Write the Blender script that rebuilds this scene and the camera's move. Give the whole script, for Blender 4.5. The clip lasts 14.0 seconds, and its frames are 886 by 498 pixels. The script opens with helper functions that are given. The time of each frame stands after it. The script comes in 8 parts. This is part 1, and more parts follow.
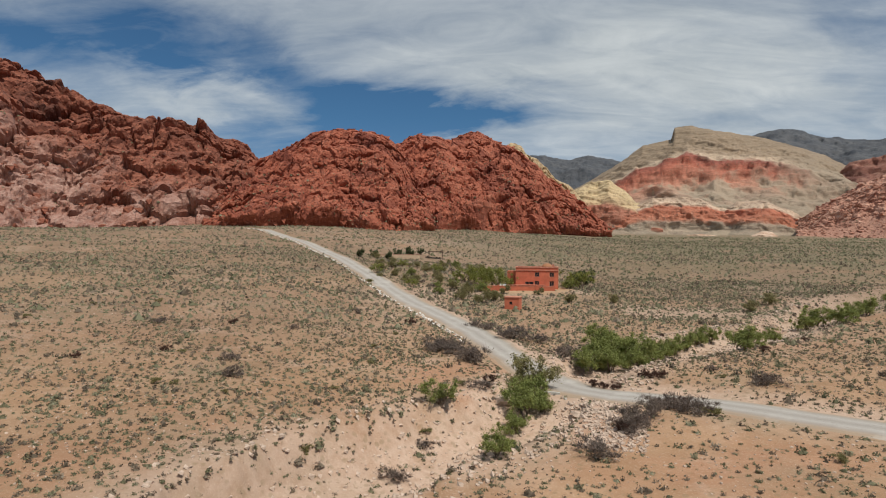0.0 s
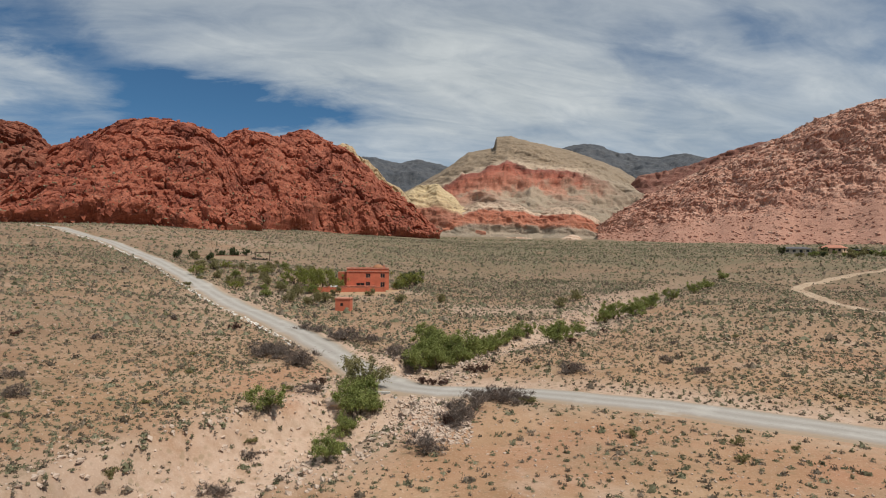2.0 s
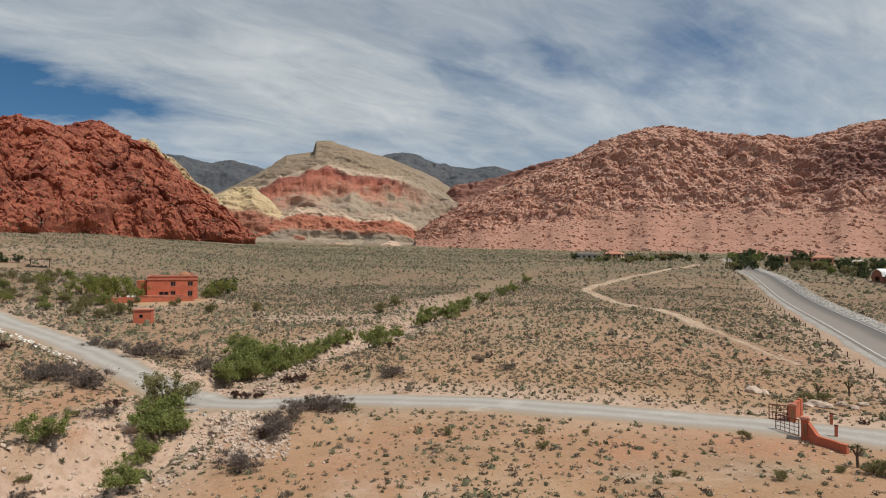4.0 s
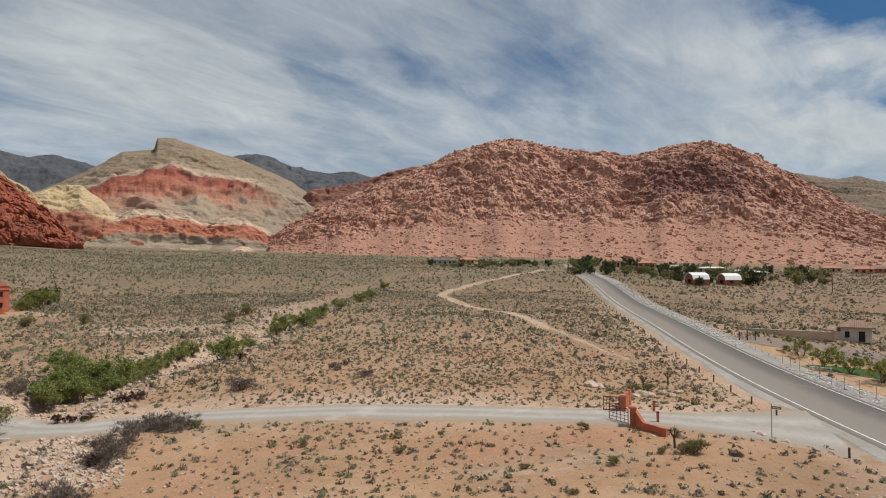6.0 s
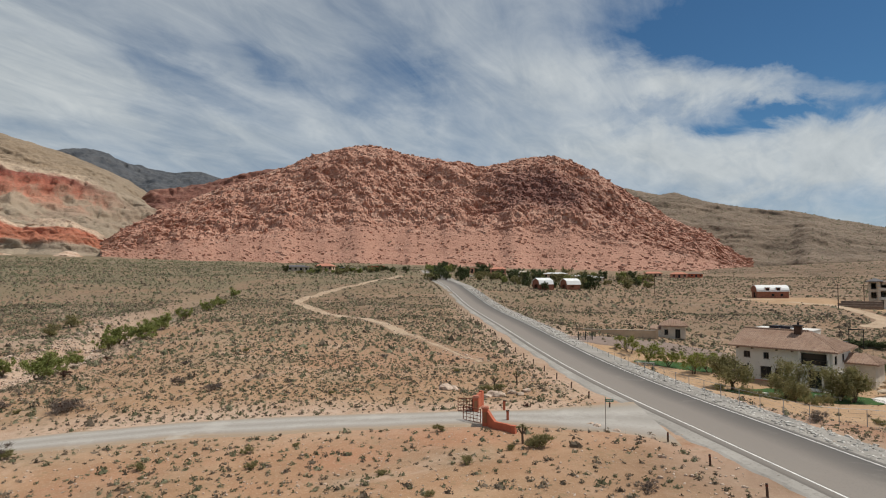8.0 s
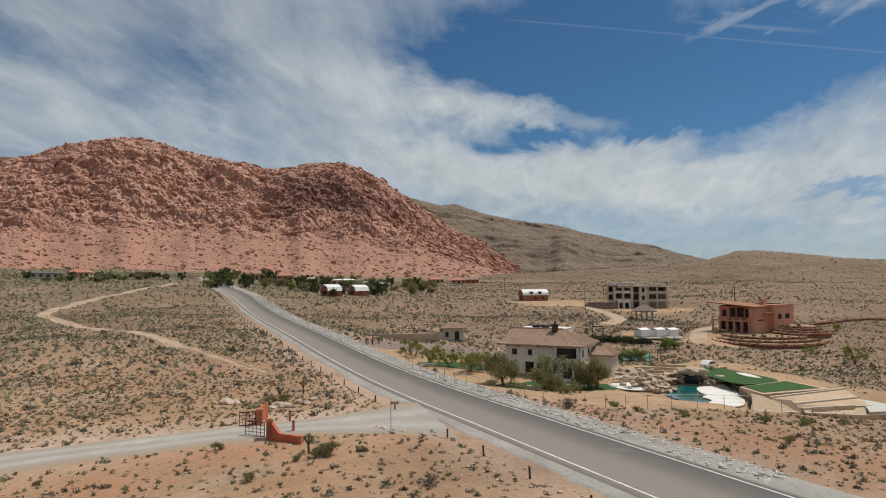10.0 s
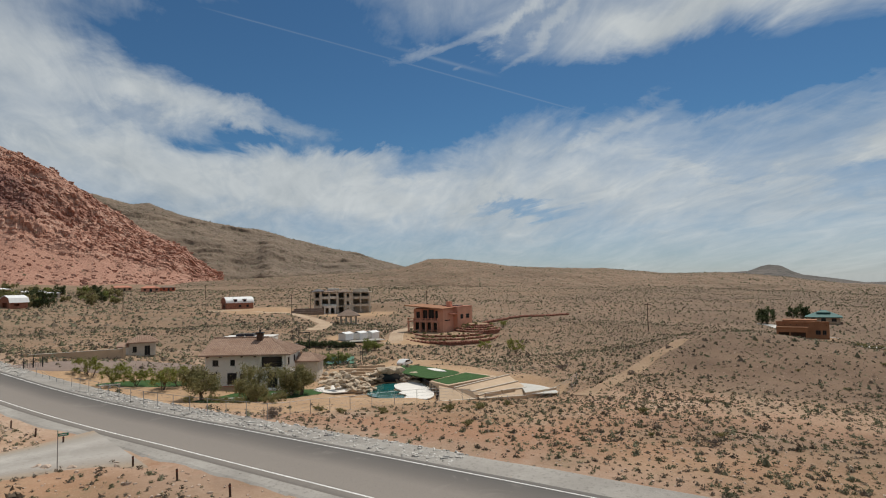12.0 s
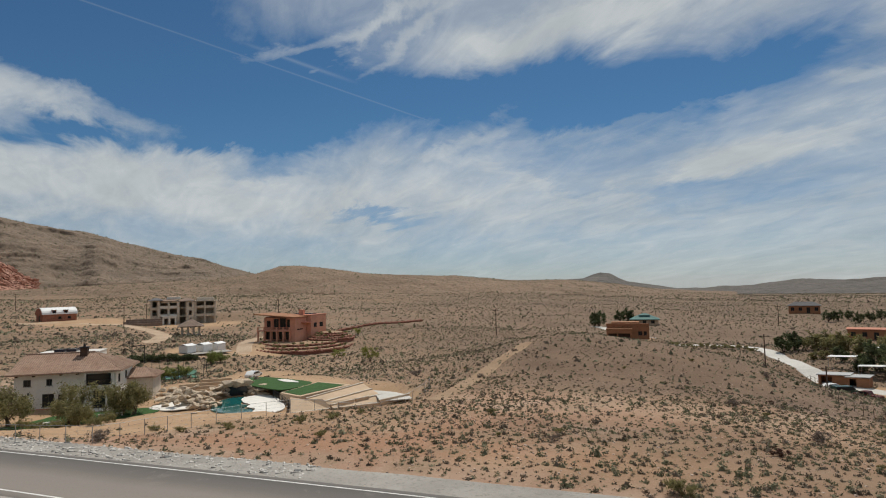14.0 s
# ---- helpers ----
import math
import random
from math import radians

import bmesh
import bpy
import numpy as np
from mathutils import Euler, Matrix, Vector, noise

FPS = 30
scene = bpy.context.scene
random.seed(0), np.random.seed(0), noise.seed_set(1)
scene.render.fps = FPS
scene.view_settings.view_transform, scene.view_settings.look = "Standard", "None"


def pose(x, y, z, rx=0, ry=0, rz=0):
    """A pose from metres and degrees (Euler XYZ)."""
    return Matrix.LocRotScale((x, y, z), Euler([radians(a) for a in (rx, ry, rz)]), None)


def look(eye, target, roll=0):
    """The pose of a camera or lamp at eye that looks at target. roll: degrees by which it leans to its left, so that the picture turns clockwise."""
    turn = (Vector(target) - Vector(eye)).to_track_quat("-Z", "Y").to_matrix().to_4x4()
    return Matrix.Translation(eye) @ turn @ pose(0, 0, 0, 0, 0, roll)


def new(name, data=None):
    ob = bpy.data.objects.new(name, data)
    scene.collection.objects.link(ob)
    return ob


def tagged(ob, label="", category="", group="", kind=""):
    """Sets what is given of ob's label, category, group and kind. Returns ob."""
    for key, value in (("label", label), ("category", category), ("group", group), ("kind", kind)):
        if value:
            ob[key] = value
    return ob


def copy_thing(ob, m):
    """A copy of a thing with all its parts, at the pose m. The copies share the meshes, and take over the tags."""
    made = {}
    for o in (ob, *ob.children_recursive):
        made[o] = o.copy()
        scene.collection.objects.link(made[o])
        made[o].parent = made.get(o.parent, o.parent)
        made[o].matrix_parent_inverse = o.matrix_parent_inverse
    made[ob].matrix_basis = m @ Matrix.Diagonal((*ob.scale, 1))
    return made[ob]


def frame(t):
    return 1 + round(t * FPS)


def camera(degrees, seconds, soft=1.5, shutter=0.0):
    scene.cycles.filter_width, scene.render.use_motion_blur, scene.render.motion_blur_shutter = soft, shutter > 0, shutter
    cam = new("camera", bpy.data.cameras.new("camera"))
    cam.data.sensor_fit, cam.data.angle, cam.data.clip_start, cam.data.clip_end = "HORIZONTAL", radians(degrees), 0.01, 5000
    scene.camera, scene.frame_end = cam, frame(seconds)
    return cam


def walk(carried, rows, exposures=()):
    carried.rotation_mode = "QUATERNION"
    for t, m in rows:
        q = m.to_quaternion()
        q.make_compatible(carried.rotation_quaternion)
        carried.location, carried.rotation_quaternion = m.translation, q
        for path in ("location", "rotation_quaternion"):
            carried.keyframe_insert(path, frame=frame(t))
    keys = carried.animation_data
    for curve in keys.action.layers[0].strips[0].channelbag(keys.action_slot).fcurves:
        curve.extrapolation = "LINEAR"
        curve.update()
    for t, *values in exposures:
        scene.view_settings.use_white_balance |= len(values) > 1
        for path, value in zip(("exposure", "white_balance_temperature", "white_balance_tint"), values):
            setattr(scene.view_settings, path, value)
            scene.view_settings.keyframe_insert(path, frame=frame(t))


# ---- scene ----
# the camera hovers 14 m over the gate and turns to its right
cam = camera(73.53, 14.0, soft=1.1)
EYE = 14.0
TURN = [
    (0.0, 2.89, 0.5, -0.45), (0.5, -0.0, 0.2, -0.5), (1.0, -4.15, 0.38, -0.53), (1.5, -8.8, 0.56, -0.49),
    (2.0, -13.32, 0.74, -0.48), (2.5, -17.62, 0.95, -0.44), (3.0, -22.0, 1.11, -0.42), (3.5, -26.47, 1.26, -0.34),
    (6.0, -44.25, 2.02, 0.05), (6.5, -47.49, 2.14, 0.1), (7.0, -50.81, 2.29, 0.14), (9.5, -71.95, 2.96, 0.47),
    (10.0, -78.08, 3.06, 0.56), (10.5, -84.44, 3.13, 0.77), (11.0, -90.88, 3.21, 0.92), (11.5, -98.11, 3.23, 0.99),
    (12.0, -105.79, 3.26, 1.13), (12.5, -112.66, 3.27, 1.25), (13.0, -116.93, 3.35, 1.28), (13.5, -119.24, 3.48, 1.35),
    (14.0, -119.7, 3.66, 1.36),
]
walk(cam, [(t, pose(0, 0, EYE, 90 + tilt, lean, turn)) for t, turn, tilt, lean in TURN], exposures=[(0.0, 0.13), (8.0, 0.06), (14.0, -0.05)])

# ---- sky and sun ----
SUN_BEARING, SUN_HEIGHT = 138.0, 60.0
world = bpy.data.worlds.new("sky")
scene.world = world
world.use_nodes = True
wt = world.node_tree
wt.nodes.clear()


def wnode(kind, **values):
    n = wt.nodes.new(kind)
    for key, value in values.items():
        n.inputs[key].default_value = value
    return n


def wmath(op, a, b=None, c=None, clamp=False):
    n = wt.nodes.new("ShaderNodeMath")
    n.operation, n.use_clamp = op, clamp
    for k, v in enumerate((a, b, c)):
        if v is None:
            continue
        if isinstance(v, (int, float)):
            n.inputs[k].default_value = v
        else:
            wt.links.new(v, n.inputs[k])
    return n.outputs[0]


# thicker and thinner stretches of the high cloud: bearing, height over the horizon, half widths, slant (degrees), amount
WEST_GAPS = (
    (-37.7, 16.8, 9, 3.2, 0, -0.45), (-22.2, 17.2, 11, 2.5, -12, -0.4), (-3.5, 13.4, 9, 1.8, 5, -0.5), (-16.1, 9.9, 9, 2.8, 0, -0.45), (-9, 13.2, 9, 2.4, 0, -0.3), (36, 16.6, 5.8, 1.4, -25, -0.25), 
    (43.2, 19.1, 3.9, 0.8, 0, -0.15), (53.6, 19.2, 3, 2.6, 0, -0.2), (53.2, 15.2, 3.4, 1.1, 0, -0.25), (44, 18.7, 4.4, 1.4, -30, -0.15), (82.5, 20.4, 7.4, 2.5, -10, -0.4), 
    (85.4, 13.4, 3.6, 0.9, 15, -0.3), (32.5, 14.2, 2.1, 2.5, 0, -0.15),)
WEST_BANKS = (
    (-26.4, 13.9, 10.8, 1.4, -8, 0.32), (8.6, 18.7, 15.9, 4.2, 0, 0.2), (16.3, 14.3, 11.6, 3.4, 0, 0.14), (17.5, 14, 21.7, 3.5, 0, 0.14), (19.4, 16.7, 8.7, 3.4, 0, 0.12), 
    (70.3, 19.2, 10, 2.8, 10, 0.25), (67.7, 13.6, 21.2, 2, 0, 0.15),)
EAST_GAPS = (
    (90.2, 23.4, 12.5, 3.4, 0, -0.5), (102.5, 16.8, 10.4, 3.5, 0, -0.5), (89.9, 13.4, 11, 0.8, -3, -0.35), (113.3, 6.9, 2.5, 0.5, 0, -0.25), (104.6, 18.9, 16.4, 3.6, 0, -0.45), 
    (84.7, 20.4, 6, 2.4, 0, -0.2), (131.9, 18.5, 13.4, 2.5, 0, -0.6), (137, 15.2, 10, 1.8, 0, -0.3), (99.6, 14.3, 7.1, 1.2, 0, -0.2), (102, 11.6, 4.6, 0.6, 0, -0.25), (115.2, 6.9, 4.9, 0.5, 0, -0.3), 
    (143.9, 7.6, 6.5, 1, 0, -0.2), (148.9, 18.1, 8.5, 2.6, 0, -0.45),)
EAST_BANKS = (
    (70.8, 18, 11.1, 3.5, -20, 0.3), (83.5, 15.9, 7.5, 1.4, -5, 0.3), (84.5, 10.1, 28.1, 2.4, 0, 0.3), (94.9, 9.4, 21.5, 2.4, -6, 0.35), (109.8, 6.3, 27.8, 2.4, 0, 0.25), 
    (84.8, 16, 4.8, 1.7, -10, 0.25), (129.4, 23.1, 11.9, 1.8, 8, 0.5), (140.4, 22.8, 6.1, 1, 15, 0.25), (149.8, 10.8, 8.6, 1.2, 7, 0.42), (146.3, 9.6, 6.2, 0.7, 5, 0.2), 
    (123.5, 9.3, 13.2, 2.4, -10, 0.25), (152.2, 4.2, 7.1, 1.8, 0, 0.12),)
STREAKS = (
    (106.8, 22.5, 12.6, 0.5, 20, 0.45), (114.9, 23.2, 5.6, 0.5, 33, 0.35), (94.8, 18.7, 5.3, 0.5, 12, 0.2), (155, 18.9, 2.5, 1.1, 10, 0.35), (155.9, 15.3, 1.8, 0.6, 0, 0.3), 
    (123.1, 14.6, 4.9, 0.6, 20, 0.3), (145.6, 14.9, 3.1, 0.8, 12, 0.3), (127.6, 18.8, 1.3, 3.5, 0, 0.15), (83, 19.5, 1.6, 1.5, -45, 0.2), (134.4, 14.5, 7.5, 0.5, 8, 0.2), 
    (128.9, 9.9, 9.3, 0.6, -20, 0.2), (94.8, 12.4, 5.7, 0.5, -5, 0.3),)
# vapour trails: two points on each by bearing and height, half width, strength
TRAILS = (((84.0, 24.1), (121.5, 14.9), 0.0011, 0.10), ((103.7, 21.5), (108.7, 20.2), 0.0026, 0.5))


def build_sky():
    sky = wt.nodes.new("ShaderNodeTexSky")
    sky.sky_type, sky.sun_disc = "NISHITA", False
    sky.sun_elevation, sky.sun_rotation = radians(SUN_HEIGHT), radians(SUN_BEARING)
    sky.altitude, sky.dust_density, sky.ozone_density = 1200, 0.5, 3.0
    coord = wt.nodes.new("ShaderNodeTexCoord")
    sep = wt.nodes.new("ShaderNodeSeparateXYZ")
    wt.links.new(coord.outputs["Generated"], sep.inputs[0])
    x, y, z = sep.outputs
    up = wmath("MAXIMUM", z, 0.0)
    flat = wmath("ADD", up, 0.24)
    px, py = wmath("DIVIDE", x, flat), wmath("DIVIDE", y, flat)
    comb = wt.nodes.new("ShaderNodeCombineXYZ")
    wt.links.new(px, comb.inputs[0]), wt.links.new(py, comb.inputs[1])

    def clouds(scale, stretch, turn, shift, detail, rough, distort):
        m = wt.nodes.new("ShaderNodeMapping")
        m.inputs["Location"].default_value = shift
        m.inputs["Rotation"].default_value = (0, 0, radians(turn))
        m.inputs["Scale"].default_value = (scale * stretch, scale, 1)
        wt.links.new(comb.outputs[0], m.inputs[0])
        n = wnode("ShaderNodeTexNoise", Scale=1.0, Detail=detail, Roughness=rough, Distortion=distort)
        wt.links.new(m.outputs[0], n.inputs["Vector"])
        return n.outputs["Fac"]

    broad = clouds(1.5, 0.7, 25, (1.3, 0.4, 0), 12, 0.58, 0.9)
    fibre = clouds(7.0, 0.42, -38, (3.2, 1.1, 0), 9, 0.62, 1.2)
    streak = clouds(3.4, 0.5, -32, (0.2, 2.1, 0), 12, 0.62, 1.8)
    bend = wmath("MULTIPLY", wmath("SUBTRACT", clouds(2.2, 1.0, 0, (4, 7, 0), 6, 0.6, 0.4), 0.5), 20.0)
    bend_up = wmath("MULTIPLY", wmath("SUBTRACT", clouds(3.0, 0.7, 15, (9, 2, 0), 6, 0.62, 0.6), 0.5), 8.0)
    place = wt.nodes.new("ShaderNodeCombineXYZ")
    wt.links.new(wmath("ADD", wmath("MULTIPLY", wmath("ARCTAN2", x, y), 57.2958), bend), place.inputs[0])
    wt.links.new(wmath("ADD", wmath("MULTIPLY", wmath("ARCSINE", z), 57.2958), bend_up), place.inputs[1])
    # the sheet is closed over the hills and torn open over the desert
    cover = wmath("ADD", wmath("MULTIPLY", wmath("SUBTRACT", broad, 0.5), 0.75), wmath("MULTIPLY", wmath("SUBTRACT", streak, 0.5), 0.34))
    cover = wmath("ADD", wmath("ADD", cover, wmath("MULTIPLY", wmath("SUBTRACT", fibre, 0.5), 0.36)), 0.60)
    cover = wmath("SUBTRACT", cover, wmath("MULTIPLY", wmath("MULTIPLY", wmath("ADD", x, -0.55), 3.0, clamp=True), 0.16))
    for b, h, wb, wh, slant, amount in WEST_GAPS + WEST_BANKS + EAST_GAPS + EAST_BANKS + STREAKS:
        m = wt.nodes.new("ShaderNodeMapping")
        m.vector_type = "TEXTURE"
        m.inputs["Location"].default_value, m.inputs["Rotation"].default_value, m.inputs["Scale"].default_value = (b, h, 0), (0, 0, radians(slant)), (wb, wh, 1)
        wt.links.new(place.outputs[0], m.inputs[0])
        away = wt.nodes.new("ShaderNodeVectorMath")
        away.operation = "LENGTH"
        wt.links.new(m.outputs[0], away.inputs[0])
        patch = wt.nodes.new("ShaderNodeMapRange")
        patch.interpolation_type = "SMOOTHERSTEP"
        for key, value in (("From Min", 0.0), ("From Max", 2.1), ("To Min", amount * (0.85 if amount > 0 else 1.05)), ("To Max", 0.0)):
            patch.inputs[key].default_value = value
        wt.links.new(away.outputs["Value"], patch.inputs["Value"])
        cover = wmath("ADD", cover, patch.outputs[0])
    trails = 0.0
    for (b0, h0), (b1, h1), half, amount in TRAILS:
        a, c = (Vector((math.sin(radians(b)) * math.cos(radians(h)), math.cos(radians(b)) * math.cos(radians(h)), math.sin(radians(h)))) for b, h in ((b0, h0), (b1, h1)))
        nrm, mid = a.cross(c).normalized(), (a + c).normalized()
        off = wmath("ADD", wmath("ADD", wmath("MULTIPLY", x, nrm.x), wmath("MULTIPLY", y, nrm.y)), wmath("MULTIPLY", z, nrm.z))
        off = wmath("DIVIDE", wmath("ADD", off, wmath("MULTIPLY", bend, half * 0.1)), half)
        way = wmath("ADD", wmath("ADD", wmath("MULTIPLY", x, mid.x), wmath("MULTIPLY", y, mid.y)), wmath("MULTIPLY", z, mid.z))
        ends = wmath("SUBTRACT", way, a.dot(mid) - 0.004)
        line = wmath("POWER", 2.718, wmath("MULTIPLY", wmath("MULTIPLY", off, off), -1.0))
        ragged = wmath("MULTIPLY", wmath("ADD", streak, -0.2), 2.2, clamp=True) if half > 0.005 else 1.0
        trails = wmath("MAXIMUM", trails, wmath("MULTIPLY", ragged, wmath("MULTIPLY", wmath("MULTIPLY", line, amount), wmath("MULTIPLY", ends, 60.0, clamp=True))))
    ramp = wt.nodes.new("ShaderNodeMapRange")
    ramp.inputs["From Min"].default_value, ramp.inputs["From Max"].default_value = 0.06, 1.0
    wt.links.new(cover, ramp.inputs["Value"])
    veil = wmath("MAXIMUM", wmath("MULTIPLY", ramp.outputs[0], 0.93, clamp=True), trails)
    tint = wt.nodes.new("ShaderNodeMix")
    tint.data_type, tint.blend_type = "RGBA", "MULTIPLY"
    tint.inputs["Factor"].default_value = 1.0
    low = wt.nodes.new("ShaderNodeMix")
    low.data_type = "RGBA"
    low.inputs["A"].default_value, low.inputs["B"].default_value = (0.46, 0.51, 0.60, 1), (0.32, 0.51, 0.59, 1)
    wt.links.new(wmath("MULTIPLY", up, 4.5, clamp=True), low.inputs["Factor"])
    wt.links.new(low.outputs["Result"], tint.inputs["B"])
    wt.links.new(sky.outputs[0], tint.inputs["A"])
    mix = wt.nodes.new("ShaderNodeMix")
    mix.data_type = "RGBA"
    # thicker and thinner cloud, seen from below
    shade = wt.nodes.new("ShaderNodeMix")
    shade.data_type = "RGBA"
    shade.inputs["A"].default_value, shade.inputs["B"].default_value = (4.1, 4.5, 4.7, 1), (6.2, 6.5, 6.5, 1)
    wt.links.new(wmath("MULTIPLY", wmath("SUBTRACT", wmath("ADD", wmath("MULTIPLY", clouds(2.0, 0.55, -20, (7.1, 3.3, 0), 8, 0.6, 0.8), 0.65), wmath("MULTIPLY", fibre, 0.35)), 0.33), 3.0, clamp=True), shade.inputs["Factor"])
    wt.links.new(shade.outputs["Result"], mix.inputs["B"])
    wt.links.new(veil, mix.inputs["Factor"])
    wt.links.new(tint.outputs["Result"], mix.inputs["A"])
    back = wnode("ShaderNodeBackground", Strength=0.1)
    wt.links.new(mix.outputs["Result"], back.inputs[0])
    out = wt.nodes.new("ShaderNodeOutputWorld")
    wt.links.new(back.outputs[0], out.inputs[0])


build_sky()
sun = new("sun", bpy.data.lights.new("sun", "SUN"))
sun.data.energy, sun.data.angle, sun.data.color = 3.3, radians(0.6), (1.0, 0.94, 0.84)
_b, _e = radians(SUN_BEARING), radians(SUN_HEIGHT)
sun.matrix_world = look((0, 0, 60), Vector((0, 0, 60)) - Vector((math.sin(_b) * math.cos(_e), math.cos(_b) * math.cos(_e), math.sin(_e))))

# ---- materials ----
def material(name, build, rough=0.9, metal=0.0):
    m = bpy.data.materials.new(name)
    m.use_nodes = True
    nt = m.node_tree
    bsdf = nt.nodes["Principled BSDF"]
    bsdf.inputs["Roughness"].default_value, bsdf.inputs["Metallic"].default_value = rough, metal
    bsdf.inputs["Specular IOR Level"].default_value = 0.3
    build(Kit(nt, bsdf))
    return m


class Kit:
    """Short words for the nodes of one material."""

    def __init__(self, nt, bsdf):
        self.nt, self.bsdf = nt, bsdf
        self.pos = nt.nodes.new("ShaderNodeTexCoord").outputs["Object"]

    def link(self, a, b):
        self.nt.links.new(a, b)

    def noise(self, size, detail=4, rough=0.6, distort=0.0, squash=(1, 1, 1), turn=(0, 0, 0)):
        m = self.nt.nodes.new("ShaderNodeMapping")
        m.inputs["Scale"].default_value = [s / size for s in squash]
        m.inputs["Rotation"].default_value = [radians(a) for a in turn]
        self.link(self.pos, m.inputs[0])
        n = self.nt.nodes.new("ShaderNodeTexNoise")
        n.inputs["Scale"].default_value, n.inputs["Detail"].default_value = 1, detail
        n.inputs["Roughness"].default_value, n.inputs["Distortion"].default_value = rough, distort
        self.link(m.outputs[0], n.inputs["Vector"])
        return n.outputs["Fac"]

    def cells(self, size, feature="F1", squash=(1, 1, 1), out="Distance"):
        m = self.nt.nodes.new("ShaderNodeMapping")
        m.inputs["Scale"].default_value = [s / size for s in squash]
        self.link(self.pos, m.inputs[0])
        n = self.nt.nodes.new("ShaderNodeTexVoronoi")
        n.feature = feature
        n.inputs["Scale"].default_value = 1
        self.link(m.outputs[0], n.inputs["Vector"])
        return n.outputs[out]

    def attribute(self, name):
        n = self.nt.nodes.new("ShaderNodeAttribute")
        n.attribute_name = name
        return n.outputs["Fac"]

    def island(self):
        return self.nt.nodes.new("ShaderNodeNewGeometry").outputs["Random Per Island"]

    def random(self):
        return self.nt.nodes.new("ShaderNodeObjectInfo").outputs["Random"]

    def math(self, op, a, b=0.0, clamp=False):
        n = self.nt.nodes.new("ShaderNodeMath")
        n.operation, n.use_clamp = op, clamp
        for k, v in enumerate((a, b)):
            if isinstance(v, (int, float)):
                n.inputs[k].default_value = v
            else:
                self.link(v, n.inputs[k])
        return n.outputs[0]

    def steps(self, value, low, high):
        n = self.nt.nodes.new("ShaderNodeMapRange")
        n.interpolation_type = "SMOOTHSTEP"
        n.inputs["From Min"].default_value, n.inputs["From Max"].default_value = low, high
        self.link(value, n.inputs["Value"])
        return n.outputs[0]

    def ramp(self, value, *stops):
        n = self.nt.nodes.new("ShaderNodeValToRGB")
        while len(n.color_ramp.elements) < len(stops):
            n.color_ramp.elements.new(0.5)
        for e, (at, c) in zip(n.color_ramp.elements, stops):
            e.position, e.color = at, (*c, 1)
        self.link(value, n.inputs[0])
        return n.outputs[0]

    def mix(self, fac, a, b, blend="MIX"):
        n = self.nt.nodes.new("ShaderNodeMix")
        n.data_type, n.blend_type = "RGBA", blend
        for key, v in (("Factor", fac), ("A", a), ("B", b)):
            s = n.inputs[key] if key != "Factor" else n.inputs["Factor"]
            if isinstance(v, (int, float)):
                s.default_value = v
            elif isinstance(v, tuple):
                s.default_value = (*v, 1)
            else:
                self.link(v, s)
        return n.outputs["Result"]

    def colour(self, c):
        if isinstance(c, tuple):
            self.bsdf.inputs["Base Color"].default_value = (*c, 1)
        else:
            self.link(c, self.bsdf.inputs["Base Color"])

    def bump(self, height, distance, strength=1.0):
        n = self.nt.nodes.new("ShaderNodeBump")
        n.inputs["Distance"].default_value, n.inputs["Strength"].default_value = distance, strength
        self.link(height, n.inputs["Height"])
        old = self.bsdf.inputs["Normal"].links
        if old:
            self.link(old[0].from_socket, n.inputs["Normal"])
        self.link(n.outputs[0], self.bsdf.inputs["Normal"])


